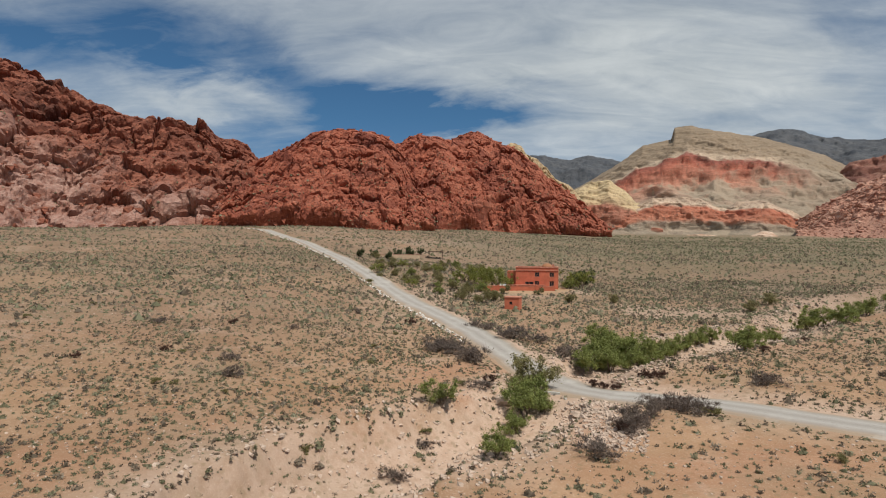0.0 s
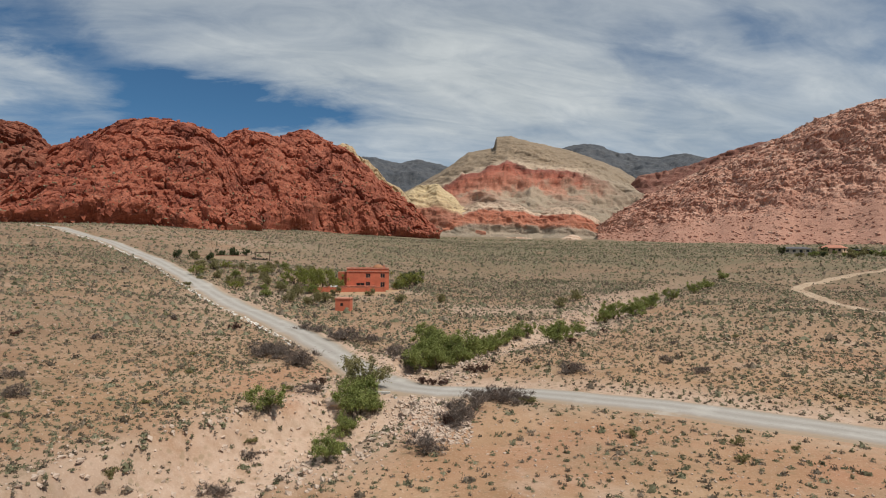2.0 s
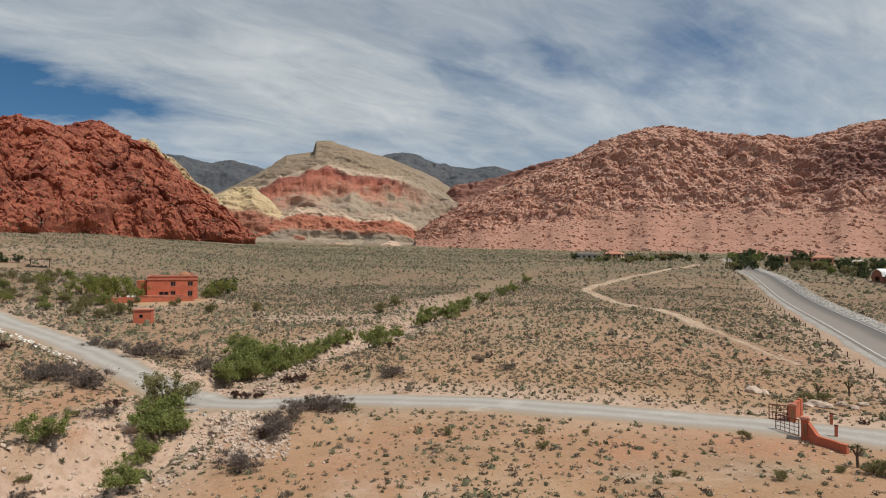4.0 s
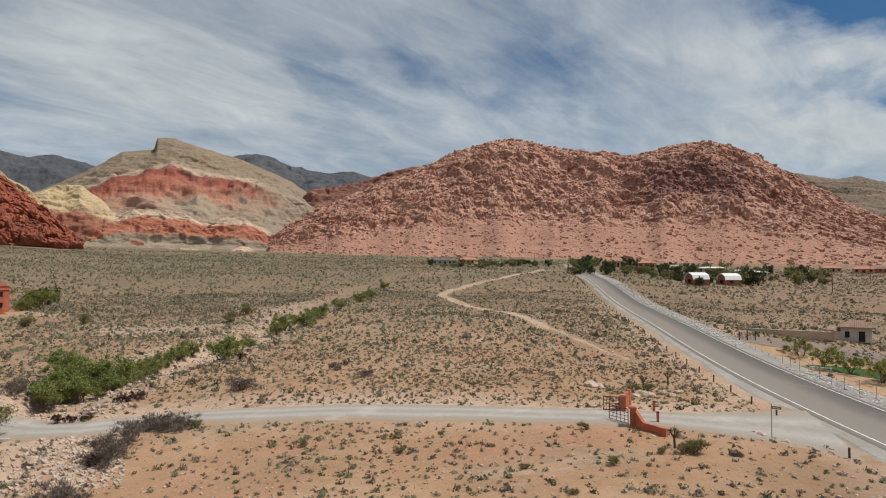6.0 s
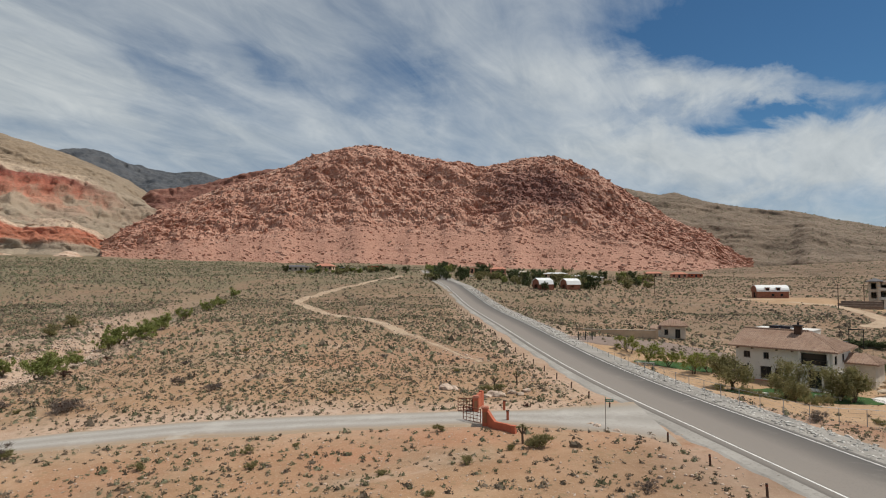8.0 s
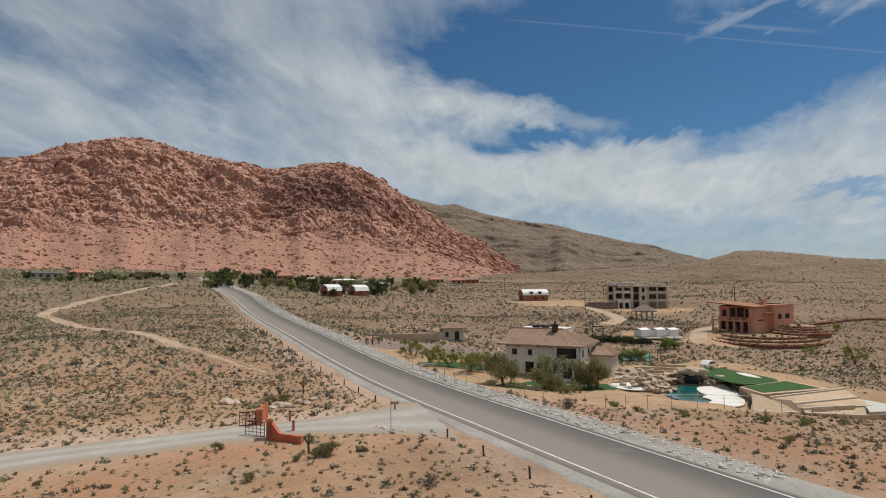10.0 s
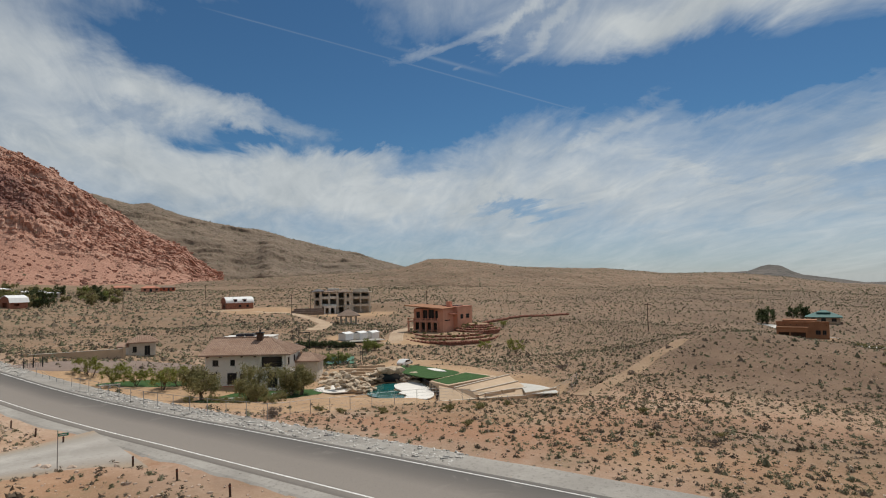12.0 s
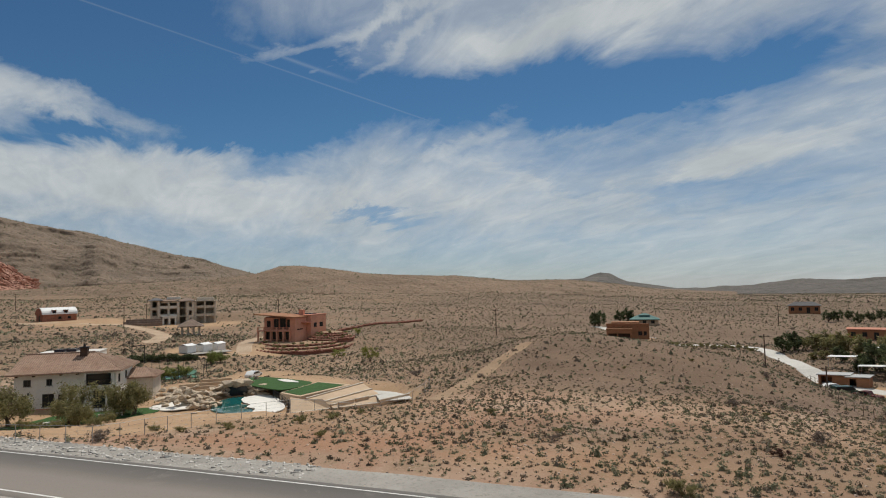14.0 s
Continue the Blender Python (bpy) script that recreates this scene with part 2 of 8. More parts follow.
def desert(k):
    big, mid, fine, grit = k.noise(38, 5), k.noise(7, 5, 0.65), k.noise(0.9, 5, 0.7), k.noise(0.16, 3, 0.7)
    tan = k.ramp(mid, (0.3, (0.285, 0.165, 0.088)), (0.52, (0.36, 0.219, 0.126)), (0.72, (0.43, 0.285, 0.178)))
    red = k.mix(k.math("MULTIPLY", k.steps(big, 0.46, 0.62), 0.75), tan, k.ramp(fine, (0.3, (0.34, 0.165, 0.092)), (0.7, (0.43, 0.225, 0.135))))
    grey = k.ramp(mid, (0.3, (0.23, 0.145, 0.088)), (0.7, (0.34, 0.222, 0.14)))
    c = k.mix(k.attribute("stony"), red, grey)
    pale = k.ramp(fine, (0.3, (0.40, 0.27, 0.19)), (0.7, (0.56, 0.42, 0.33)))
    c = k.mix(k.math("MULTIPLY", k.attribute("sand"), k.steps(mid, 0.22, 0.5)), c, pale)
    c = k.mix(k.math("MULTIPLY", k.steps(k.noise(17, 5, 0.65), 0.5, 0.66), 0.55), c, k.ramp(fine, (0.3, (0.235, 0.175, 0.11)), (0.7, (0.31, 0.235, 0.155))))
    c = k.mix(k.math("MULTIPLY", k.steps(k.noise(11, 5, 0.7, 0.5), 0.54, 0.68), 0.5), c, k.ramp(fine, (0.3, (0.42, 0.295, 0.21)), (0.7, (0.56, 0.42, 0.33))))
    c = k.mix(k.math("MULTIPLY", k.attribute("dark"), 0.9), c, k.ramp(mid, (0.3, (0.135, 0.085, 0.057)), (0.7, (0.205, 0.134, 0.09))))
    c = k.mix(k.math("MULTIPLY", k.attribute("olive"), k.steps(k.noise(26, 5, 0.6), 0.3, 0.6)), c, k.ramp(fine, (0.3, (0.13, 0.108, 0.062)), (0.7, (0.20, 0.162, 0.098))))
    c = k.mix(k.attribute("yard"), c, k.ramp(mid, (0.3, (0.36, 0.225, 0.125)), (0.7, (0.45, 0.30, 0.18))))
    # gravel and stones, tufts of dry grass
    c = k.mix(k.math("MULTIPLY", k.steps(grit, 0.54, 0.68), k.math("SUBTRACT", 0.36, k.math("MULTIPLY", k.attribute("dark"), 0.32), True)), c, (0.60, 0.46, 0.35))
    c = k.mix(k.math("MULTIPLY", k.steps(k.noise(0.45, 4, 0.75), 0.56, 0.72), 0.5), c, (0.24, 0.14, 0.08))
    c = k.mix(k.math("MULTIPLY", k.steps(fine, 0.58, 0.7), 0.4), c, (0.25, 0.19, 0.12))
    c = k.mix(k.math("MULTIPLY", k.steps(k.cells(0.8), 0.36, 0.2), k.math("MULTIPLY", k.steps(k.noise(3.0, 3), 0.42, 0.6), 0.45)), c, (0.22, 0.17, 0.095))
    tufts = k.steps(k.cells(2.6), 0.34, 0.16)
    far = k.attribute("scrub")
    c = k.mix(k.math("MULTIPLY", tufts, far), c, k.ramp(k.noise(5), (0.35, (0.12, 0.11, 0.062)), (0.65, (0.19, 0.165, 0.105))))
    k.colour(c)
    k.bump(mid, 0.35, 0.5), k.bump(fine, 0.08, 0.6), k.bump(grit, 0.03, 0.6)


def sandstone(low, mid, high, dark, pale=None, size=1.0, tilt=20, bands=None, foot=None, tongues=None, wobble=(0.2, 0.1), patch=None):
    def build(k):
        big, med, fine = k.noise(60 * size, 5, 0.6), k.noise(14 * size, 6, 0.65), k.noise(2.5 * size, 5, 0.7)
        strata = k.noise(9 * size, 6, 0.62, 0.6, (0.16, 0.16, 1.0), (tilt, tilt * 0.6, 0))
        c = k.ramp(k.math("ADD", k.math("MULTIPLY", strata, 0.6), k.math("MULTIPLY", med, 0.4)), (0.34, low), (0.5, mid), (0.68, high))
        if pale:
            c = k.mix(k.math("MULTIPLY", k.steps(big, 0.52, 0.66), 0.8), c, pale)
        if bands:
            height = k.math("ADD", k.attribute("level"), k.math("MULTIPLY", k.math("SUBTRACT", k.noise(220, 6, 0.62), 0.5), wobble[0]))
            height = k.math("ADD", height, k.math("MULTIPLY", k.math("SUBTRACT", k.noise(35, 5, 0.6), 0.5), wobble[1]))
            layers = k.ramp(height, *bands)
            c = k.mix(0.55, layers, k.mix(1.0, layers, k.ramp(strata, (0.3, (0.55, 0.55, 0.55)), (0.7, (1.4, 1.4, 1.4))), "MULTIPLY"))
        c = k.mix(k.math("MULTIPLY", k.steps(fine, 0.54, 0.7), 0.55), c, dark)
        c = k.mix(k.math("MULTIPLY", k.steps(k.noise(3.4 * size, 4, 0.7), 0.56, 0.68), 0.5), c, tuple(min(0.75, 1.12 * v) for v in high))
        crack = k.steps(k.cells(9 * size, "DISTANCE_TO_EDGE", (1, 1, 1.5)), 0.09, 0.0)
        c = k.mix(k.math("MULTIPLY", crack, k.math("MULTIPLY", k.steps(med, 0.4, 0.6), 0.6)), c, dark)
        if tongues:
            run = k.steps(k.math("ADD", k.math("MULTIPLY", k.noise(130, 5, 0.6, 0.5, (1, 1, 0.22)), 0.7), k.math("MULTIPLY", k.noise(40, 4, 0.6), 0.3)), 0.49, 0.56)
            run = k.math("MULTIPLY", run, k.steps(k.attribute("level"), 0.60, 0.40))
            c = k.mix(k.math("MULTIPLY", run, 0.85), c, k.ramp(fine, (0.3, tongues), (0.7, tuple(v * 1.25 for v in tongues))))
        if patch:
            c = k.mix(k.math("MULTIPLY", k.attribute("patch"), 0.9), c, k.mix(k.steps(med, 0.42, 0.62), k.ramp(fine, (0.3, patch[0]), (0.7, patch[1])), patch[0]))
        if foot:
            c = k.mix(k.math("MULTIPLY", k.attribute("talus"), 0.85), c, k.ramp(fine, (0.3, foot[0]), (0.7, foot[1])))
        k.colour(c)
        k.bump(med, 5 * size, 0.6), k.bump(strata, 3.0 * size, 0.7), k.bump(fine, 1.2 * size, 0.8)
    return build


def scrubby(a, b, dots, dot_size=6.0):
    def build(k):
        c = k.ramp(k.noise(90, 6, 0.62), (0.35, a), (0.65, b))
        c = k.mix(k.math("MULTIPLY", k.steps(k.noise(17, 5, 0.65), 0.5, 0.68), 0.5), c, dots)
        c = k.mix(k.math("MULTIPLY", k.steps(k.cells(dot_size), 0.42, 0.22), 0.75), c, dots)
        k.colour(c)
        k.bump(k.noise(40, 6, 0.65), 12, 0.8), k.bump(k.noise(6, 5, 0.7), 2, 0.6)
    return build


def gravelled(a, b, stone, size=0.5):
    def build(k):
        c = k.ramp(k.noise(size * 14, 5, 0.6), (0.3, a), (0.7, b))
        c = k.mix(k.math("MULTIPLY", k.steps(k.noise(size, 4, 0.7), 0.5, 0.7), 0.6), c, stone)
        k.colour(c)
        k.bump(k.noise(size, 4, 0.7), size * 0.15, 0.8)
    return build


def gravel_road(k):
    across = k.math("ADD", k.attribute("across"), k.math("MULTIPLY", k.math("SUBTRACT", k.noise(6, 4), 0.5), 0.12))
    c = k.ramp(across, (0.0, (0.36, 0.27, 0.19)), (0.14, (0.33, 0.29, 0.25)), (0.3, (0.41, 0.38, 0.345)), (0.5, (0.32, 0.295, 0.265)), (0.7, (0.41, 0.38, 0.345)), (0.86, (0.33, 0.30, 0.26)), (1.0, (0.37, 0.28, 0.20)))
    c = k.mix(k.math("MULTIPLY", k.steps(k.noise(0.35, 4, 0.75), 0.5, 0.7), 0.5), c, (0.27, 0.245, 0.215))
    c = k.mix(k.math("MULTIPLY", k.steps(k.noise(5, 4, 0.65), 0.52, 0.7), 0.5), c, (0.50, 0.47, 0.43))
    k.colour(c)
    k.bump(k.noise(0.4, 4, 0.7), 0.06, 0.8)


def worn_asphalt(k):
    across = k.attribute("across")
    c = k.ramp(k.math("ADD", across, k.math("MULTIPLY", k.math("SUBTRACT", k.noise(9, 4), 0.5), 0.12)), (0.0, (0.19, 0.17, 0.15)), (0.12, (0.25, 0.22, 0.193)), (0.45, (0.235, 0.207, 0.182)), (0.66, (0.15, 0.134, 0.12)), (0.9, (0.105, 0.097, 0.09)), (1.0, (0.15, 0.137, 0.124)))
    c = k.mix(k.math("MULTIPLY", k.steps(k.noise(0.12, 4, 0.7), 0.5, 0.7), 0.3), c, (0.11, 0.10, 0.09))
    c = k.mix(k.math("MULTIPLY", k.steps(k.noise(4, 5, 0.7, 1.0), 0.56, 0.7), 0.35), c, (0.26, 0.235, 0.205))
    k.colour(c)
    k.bump(k.noise(0.12, 4, 0.7), 0.01, 0.6)


def plain(c, wear=0.18, size=1.2, bumpy=0.01):
    """A painted, plastered or wooden surface with blotches and fine grain."""
    dark, light = tuple(v * (1 - wear) for v in c), tuple(min(1, v * (1 + wear)) for v in c)

    def build(k):
        col = k.ramp(k.noise(size, 5, 0.65), (0.3, dark), (0.7, light))
        k.colour(k.mix(k.math("MULTIPLY", k.steps(k.noise(size * 0.12, 3, 0.7), 0.55, 0.75), 0.25), col, dark))
        k.bump(k.noise(size * 0.1, 3, 0.7), bumpy, 0.6)
    return build


def leafy(a, b, c, tone=False, thin_share=0.4):
    def build(k):
        r = k.math("ADD", k.math("MULTIPLY", k.attribute("tone"), 0.7), k.math("MULTIPLY", k.island(), 0.3)) if tone else k.island()
        col = k.ramp(r, (0.0, a), (0.5, b), (1.0, c))
        k.colour(col)
        # thin leaves let some of the light through
        thin, both = k.nt.nodes.new("ShaderNodeBsdfTranslucent"), k.nt.nodes.new("ShaderNodeMixShader")
        k.link(col, thin.inputs["Color"])
        both.inputs[0].default_value = thin_share
        k.link(k.bsdf.outputs[0], both.inputs[1]), k.link(thin.outputs[0], both.inputs[2])
        k.link(both.outputs[0], k.nt.nodes["Material Output"].inputs["Surface"])
    return build


MAT = {
    "desert": material("desert_soil", desert, 0.95),
    "red": material("red_sandstone", sandstone((0.19, 0.052, 0.032), (0.33, 0.10, 0.058), (0.47, 0.185, 0.115), (0.075, 0.026, 0.02), (0.165, 0.045, 0.03), 0.8, 24), 0.92),
    "maroon": material("varnished_sandstone", sandstone((0.12, 0.042, 0.028), (0.25, 0.085, 0.052), (0.39, 0.16, 0.10), (0.045, 0.022, 0.018), (0.10, 0.038, 0.027), 1.0, 30, patch=((0.30, 0.15, 0.11), (0.52, 0.36, 0.30))), 0.92),
    "yellow": material("yellow_sandstone", sandstone((0.34, 0.24, 0.13), (0.46, 0.34, 0.2), (0.58, 0.46, 0.31), (0.2, 0.12, 0.08), None, 1.0, 10), 0.92),
    "pink": material("pink_sandstone", sandstone((0.28, 0.13, 0.09), (0.47, 0.255, 0.183), (0.68, 0.47, 0.37), (0.115, 0.055, 0.045), (0.32, 0.143, 0.098), 0.7, 6,
                                                 foot=((0.31, 0.15, 0.105), (0.46, 0.262, 0.19)), patch=((0.16, 0.075, 0.065), (0.30, 0.15, 0.12))), 0.92),
    "banded": material("banded_rock", sandstone((0.2, 0.1, 0.07), (0.3, 0.2, 0.15), (0.4, 0.3, 0.22), (0.13, 0.09, 0.065), None, 1.1, 5, wobble=(0.10, 0.06), bands=(
        (0.20, (0.32, 0.255, 0.19)), (0.31, (0.36, 0.24, 0.175)), (0.40, (0.46, 0.215, 0.145)), (0.52, (0.40, 0.13, 0.085)), (0.575, (0.26, 0.085, 0.065)), (0.595, (0.52, 0.40, 0.295)), (0.63, (0.42, 0.325, 0.235)),
        (0.67, (0.285, 0.215, 0.148)), (1.0, (0.26, 0.198, 0.135))), tongues=(0.30, 0.245, 0.18), patch=((0.27, 0.218, 0.16), (0.34, 0.275, 0.205))), 0.95),
    "yellow_red": material("yellow_red_rock", sandstone((0.2, 0.1, 0.07), (0.3, 0.2, 0.15), (0.4, 0.3, 0.22), (0.2, 0.12, 0.08), None, 1.0, 10, wobble=(0.16, 0.12), bands=(
        (0.1, (0.32, 0.26, 0.195)), (0.18, (0.33, 0.265, 0.20)), (0.26, (0.33, 0.13, 0.085)), (0.52, (0.36, 0.15, 0.10)), (0.6, (0.50, 0.37, 0.22)), (0.9, (0.54, 0.42, 0.25)))), 0.95),
    "cream_red": material("cream_red_rock", sandstone((0.2, 0.1, 0.07), (0.3, 0.2, 0.15), (0.4, 0.3, 0.22), (0.16, 0.09, 0.07), None, 1.0, 6, wobble=(0.18, 0.12), tongues=(0.22, 0.185, 0.14), bands=(
        (0.12, (0.32, 0.26, 0.195)), (0.30, (0.33, 0.265, 0.20)), (0.38, (0.42, 0.165, 0.10)), (0.72, (0.40, 0.14, 0.085)), (0.80, (0.56, 0.43, 0.32)), (0.95, (0.46, 0.34, 0.25)))), 0.95),
    "dark_ridge": material("dark_ridge_rock", sandstone((0.15, 0.062, 0.045), (0.24, 0.105, 0.078), (0.34, 0.205, 0.15), (0.08, 0.04, 0.032), (0.13, 0.052, 0.04), 1.2, 8), 0.95),
    "cream": material("cream_sandstone", sandstone((0.42, 0.27, 0.19), (0.54, 0.38, 0.28), (0.66, 0.52, 0.41), (0.28, 0.18, 0.13), (0.44, 0.24, 0.16), 0.6, 8), 0.95),
    "grey_hill": material("grey_hill_soil", scrubby((0.17, 0.128, 0.095), (0.235, 0.175, 0.128), (0.125, 0.098, 0.07), 9), 0.95),
    "brown_hill": material("brown_hill_soil", scrubby((0.20, 0.135, 0.09), (0.27, 0.185, 0.125), (0.12, 0.095, 0.06), 3.4), 0.95),
    "far_brown": material("far_hill_soil", scrubby((0.10, 0.09, 0.082), (0.15, 0.13, 0.115), (0.075, 0.07, 0.062), 30), 0.95),
    "far_rock": material("far_mountain_rock", scrubby((0.065, 0.072, 0.085), (0.11, 0.112, 0.118), (0.055, 0.062, 0.072), 30), 1.0),
    "gravel": material("grey_gravel", gravel_road, 0.95),
    "dirt": material("dirt_track", gravelled((0.38, 0.27, 0.18), (0.50, 0.38, 0.27), (0.27, 0.19, 0.13), 0.5), 0.95),
    "asphalt": material("worn_asphalt", worn_asphalt, 0.85),
    "white_line": material("road_paint", plain((0.72, 0.71, 0.68), 0.2, 0.6), 0.7),
    "shoulder": material("shoulder_gravel", gravelled((0.27, 0.25, 0.225), (0.40, 0.375, 0.34), (0.17, 0.155, 0.14), 0.35), 0.95),
    "sandy_way": material("sandy_path", gravelled((0.29, 0.19, 0.115), (0.36, 0.25, 0.16), (0.25, 0.17, 0.11), 0.5), 0.95),
    "sage": material("sage_leaves", leafy((0.11, 0.108, 0.06), (0.183, 0.177, 0.106), (0.30, 0.286, 0.19), True, 0.25), 0.9),
    "brush": material("grey_brush", leafy((0.096, 0.076, 0.054), (0.17, 0.134, 0.097), (0.29, 0.237, 0.175), True, 0.25), 0.9),
    "concrete_way": material("pale_concrete", gravelled((0.5, 0.48, 0.44), (0.62, 0.6, 0.56), (0.42, 0.4, 0.37), 0.8), 0.9),
    "white_plaster": material("white_plaster", plain((0.72, 0.69, 0.63), 0.1, 2.0), 0.9),
    "red_plaster": material("red_plaster", plain((0.50, 0.145, 0.082), 0.18, 1.6), 0.9),
    "red_trim": material("pale_red_trim", plain((0.50, 0.22, 0.15), 0.2, 1.0), 0.9),
    "pink_plaster": material("pink_plaster", plain((0.60, 0.30, 0.205), 0.14, 2.5), 0.9),
    "grey_stone": material("grey_stucco", plain((0.44, 0.385, 0.315), 0.2, 2.5), 0.9),
    "pale_stone": material("pale_stone", plain((0.55, 0.49, 0.41), 0.16, 1.5), 0.9),
    "brown_plaster": material("brown_adobe", plain((0.33, 0.16, 0.085), 0.2, 2.5), 0.9),
    "tan_wall": material("tan_block_wall", plain((0.52, 0.385, 0.265), 0.12, 2.0), 0.9),
    "red_stone": material("red_terrace_stone", plain((0.27, 0.12, 0.085), 0.35, 0.8, 0.06), 0.95),
    "brick": material("red_brick", plain((0.30, 0.13, 0.085), 0.3, 0.7, 0.03), 0.9),
    "dark_wood": material("dark_wood", plain((0.085, 0.05, 0.035), 0.3, 0.6), 0.8),
    "pole_wood": material("weathered_pole", plain((0.12, 0.085, 0.065), 0.3, 0.5), 0.9),
    "rust": material("rusty_iron", plain((0.20, 0.07, 0.045), 0.35, 0.3), 0.75, 0.4),
    "steel": material("galvanised_steel", plain((0.36, 0.36, 0.36), 0.2, 0.4), 0.5, 0.7),
    "dark_steel": material("dark_steel", plain((0.04, 0.04, 0.042), 0.3, 0.4), 0.5, 0.5),
    "white_metal": material("white_roof_metal", plain((0.80, 0.80, 0.79), 0.06, 1.5), 0.5),
    "dark_roof": material("dark_shingle", plain((0.12, 0.115, 0.12), 0.25, 1.2), 0.85),
    "stone_roof": material("brown_shingle", plain((0.22, 0.16, 0.125), 0.25, 1.0), 0.9),
    "teal_roof": material("teal_metal_roof", plain((0.05, 0.15, 0.14), 0.15, 1.2), 0.7),
    "tile": material("clay_roof_tile", lambda k: (k.colour(k.mix(k.math("MULTIPLY", k.steps(k.noise(0.5, 4, 0.7), 0.45, 0.65), 0.6), k.ramp(k.noise(2.2, 5), (0.3, (0.30, 0.19, 0.135)), (0.7, (0.40, 0.28, 0.21))), (0.22, 0.14, 0.105))), k.bump(k.noise(0.3, 2), 0.05)), 0.9),
    "glass": material("dark_window_glass", plain((0.018, 0.021, 0.025), 0.1, 1.0, 0.0), 0.12),
    "frame_white": material("white_frame", plain((0.68, 0.66, 0.62), 0.1, 0.5), 0.6),
    "frame_dark": material("dark_frame", plain((0.06, 0.05, 0.045), 0.2, 0.5), 0.6),
    "water": material("pool_water", lambda k: (k.colour(k.ramp(k.noise(2.5, 3), (0.3, (0.008, 0.085, 0.085)), (0.7, (0.015, 0.13, 0.125)))), k.bump(k.noise(0.5, 3), 0.02, 0.4)), 0.06),
    "deck": material("white_pool_deck", plain((0.74, 0.71, 0.66), 0.08, 1.4), 0.85),
    "rockwork": material("cream_rockwork", plain((0.50, 0.40, 0.295), 0.38, 0.7, 0.08), 0.9),
    "verge_stone": material("grey_verge_stone", leafy((0.32, 0.30, 0.275), (0.46, 0.435, 0.40), (0.62, 0.59, 0.555), False, 0.0), 0.95),
    "straw": material("dry_grass", leafy((0.20, 0.155, 0.085), (0.29, 0.23, 0.13), (0.40, 0.33, 0.20), True, 0.2), 0.9),
    "boulder": material("pale_boulder", plain((0.50, 0.385, 0.305), 0.28, 0.5, 0.05), 0.95),
    "lawn": material("green_lawn", plain((0.038, 0.092, 0.022), 0.25, 0.9, 0.03), 0.95),
    "court_green": material("green_court", plain((0.07, 0.17, 0.11), 0.12, 2.0), 0.8),
    "court_blue": material("blue_court", plain((0.10, 0.22, 0.30), 0.12, 2.0), 0.8),
    "drive": material("brown_paving", plain((0.24, 0.18, 0.15), 0.15, 2.0), 0.9),
    "sign_green": material("green_sign", plain((0.02, 0.19, 0.12), 0.1, 0.3, 0.0), 0.4),
    "sign_white": material("white_sign_bar", plain((0.75, 0.76, 0.75), 0.05, 0.3, 0.0), 0.4),
    "tyre": material("black_rubber", plain((0.022, 0.022, 0.023), 0.2, 0.2), 0.8),
    "paint_white": material("white_car_paint", plain((0.78, 0.78, 0.77), 0.03, 1.0, 0.0), 0.25),
    "paint_green": material("dark_green_car_paint", plain((0.035, 0.075, 0.06), 0.08, 1.0, 0.0), 0.25),
    "paint_red": material("dark_red_car_paint", plain((0.13, 0.03, 0.025), 0.08, 1.0, 0.0), 0.3),
    "solar": material("solar_panel", plain((0.015, 0.018, 0.03), 0.1, 0.6, 0.0), 0.15),
}

# ---- the lie of the land ----
def hashed(ix, iy, iz):
    h = (ix * 374761393 + iy * 668265263 + iz * 2147483647 + 1013) & 0xFFFFFFFF
    h = ((h ^ (h >> 13)) * 1274126177) & 0xFFFFFFFF
    return ((h ^ (h >> 16)) & 0xFFFFFF) / float(0xFFFFFF)


def vnoise(p):
    """Smooth value noise in 0..1 at the points p (n, 3)."""
    i = np.floor(p).astype(np.int64)
    f = p - i
    f = f * f * f * (f * (f * 6 - 15) + 10)
    total = 0
    for dx in (0, 1):
        for dy in (0, 1):
            for dz in (0, 1):
                w = (f[:, 0] if dx else 1 - f[:, 0]) * (f[:, 1] if dy else 1 - f[:, 1]) * (f[:, 2] if dz else 1 - f[:, 2])
                total = total + w * hashed(i[:, 0] + dx, i[:, 1] + dy, i[:, 2] + dz)
    return total


def fbm(p, octaves=4, ridged=False):
    out, amp, norm = 0, 1.0, 0.0
    for k in range(octaves):
        v = vnoise(p * 2.03 ** k + 17.3 * k)
        if ridged:
            v = 1 - np.abs(2 * v - 1)
        out, norm, amp = out + amp * v, norm + amp, amp * 0.5
    return out / norm


def blocks(p):
    """Fractured rock: a random level for each cell of scattered points, and the distance to the nearest crack."""
    i = np.floor(p).astype(np.int64)
    d1, d2, level = np.full(len(p), 9.0), np.full(len(p), 9.0), np.zeros(len(p))
    for dx in (-1, 0, 1):
        for dy in (-1, 0, 1):
            for dz in (-1, 0, 1):
                c = i + (dx, dy, dz)
                q = np.stack([hashed(c[:, 0] + 57 * s, c[:, 1] + 131 * s, c[:, 2] - 29 * s) for s in (1, 2, 3)], 1)
                d = np.linalg.norm(c + q - p, axis=1)
                near = d < d1
                d2 = np.where(near, d1, np.minimum(d2, d))
                level = np.where(near, hashed(c[:, 0] - 7, c[:, 1] + 3, c[:, 2] + 11), level)
                d1 = np.minimum(d1, d)
    return level, d2 - d1


def polar(bearing, distance):
    a = np.radians(bearing)
    return np.stack([np.sin(a) * distance, np.cos(a) * distance], -1)


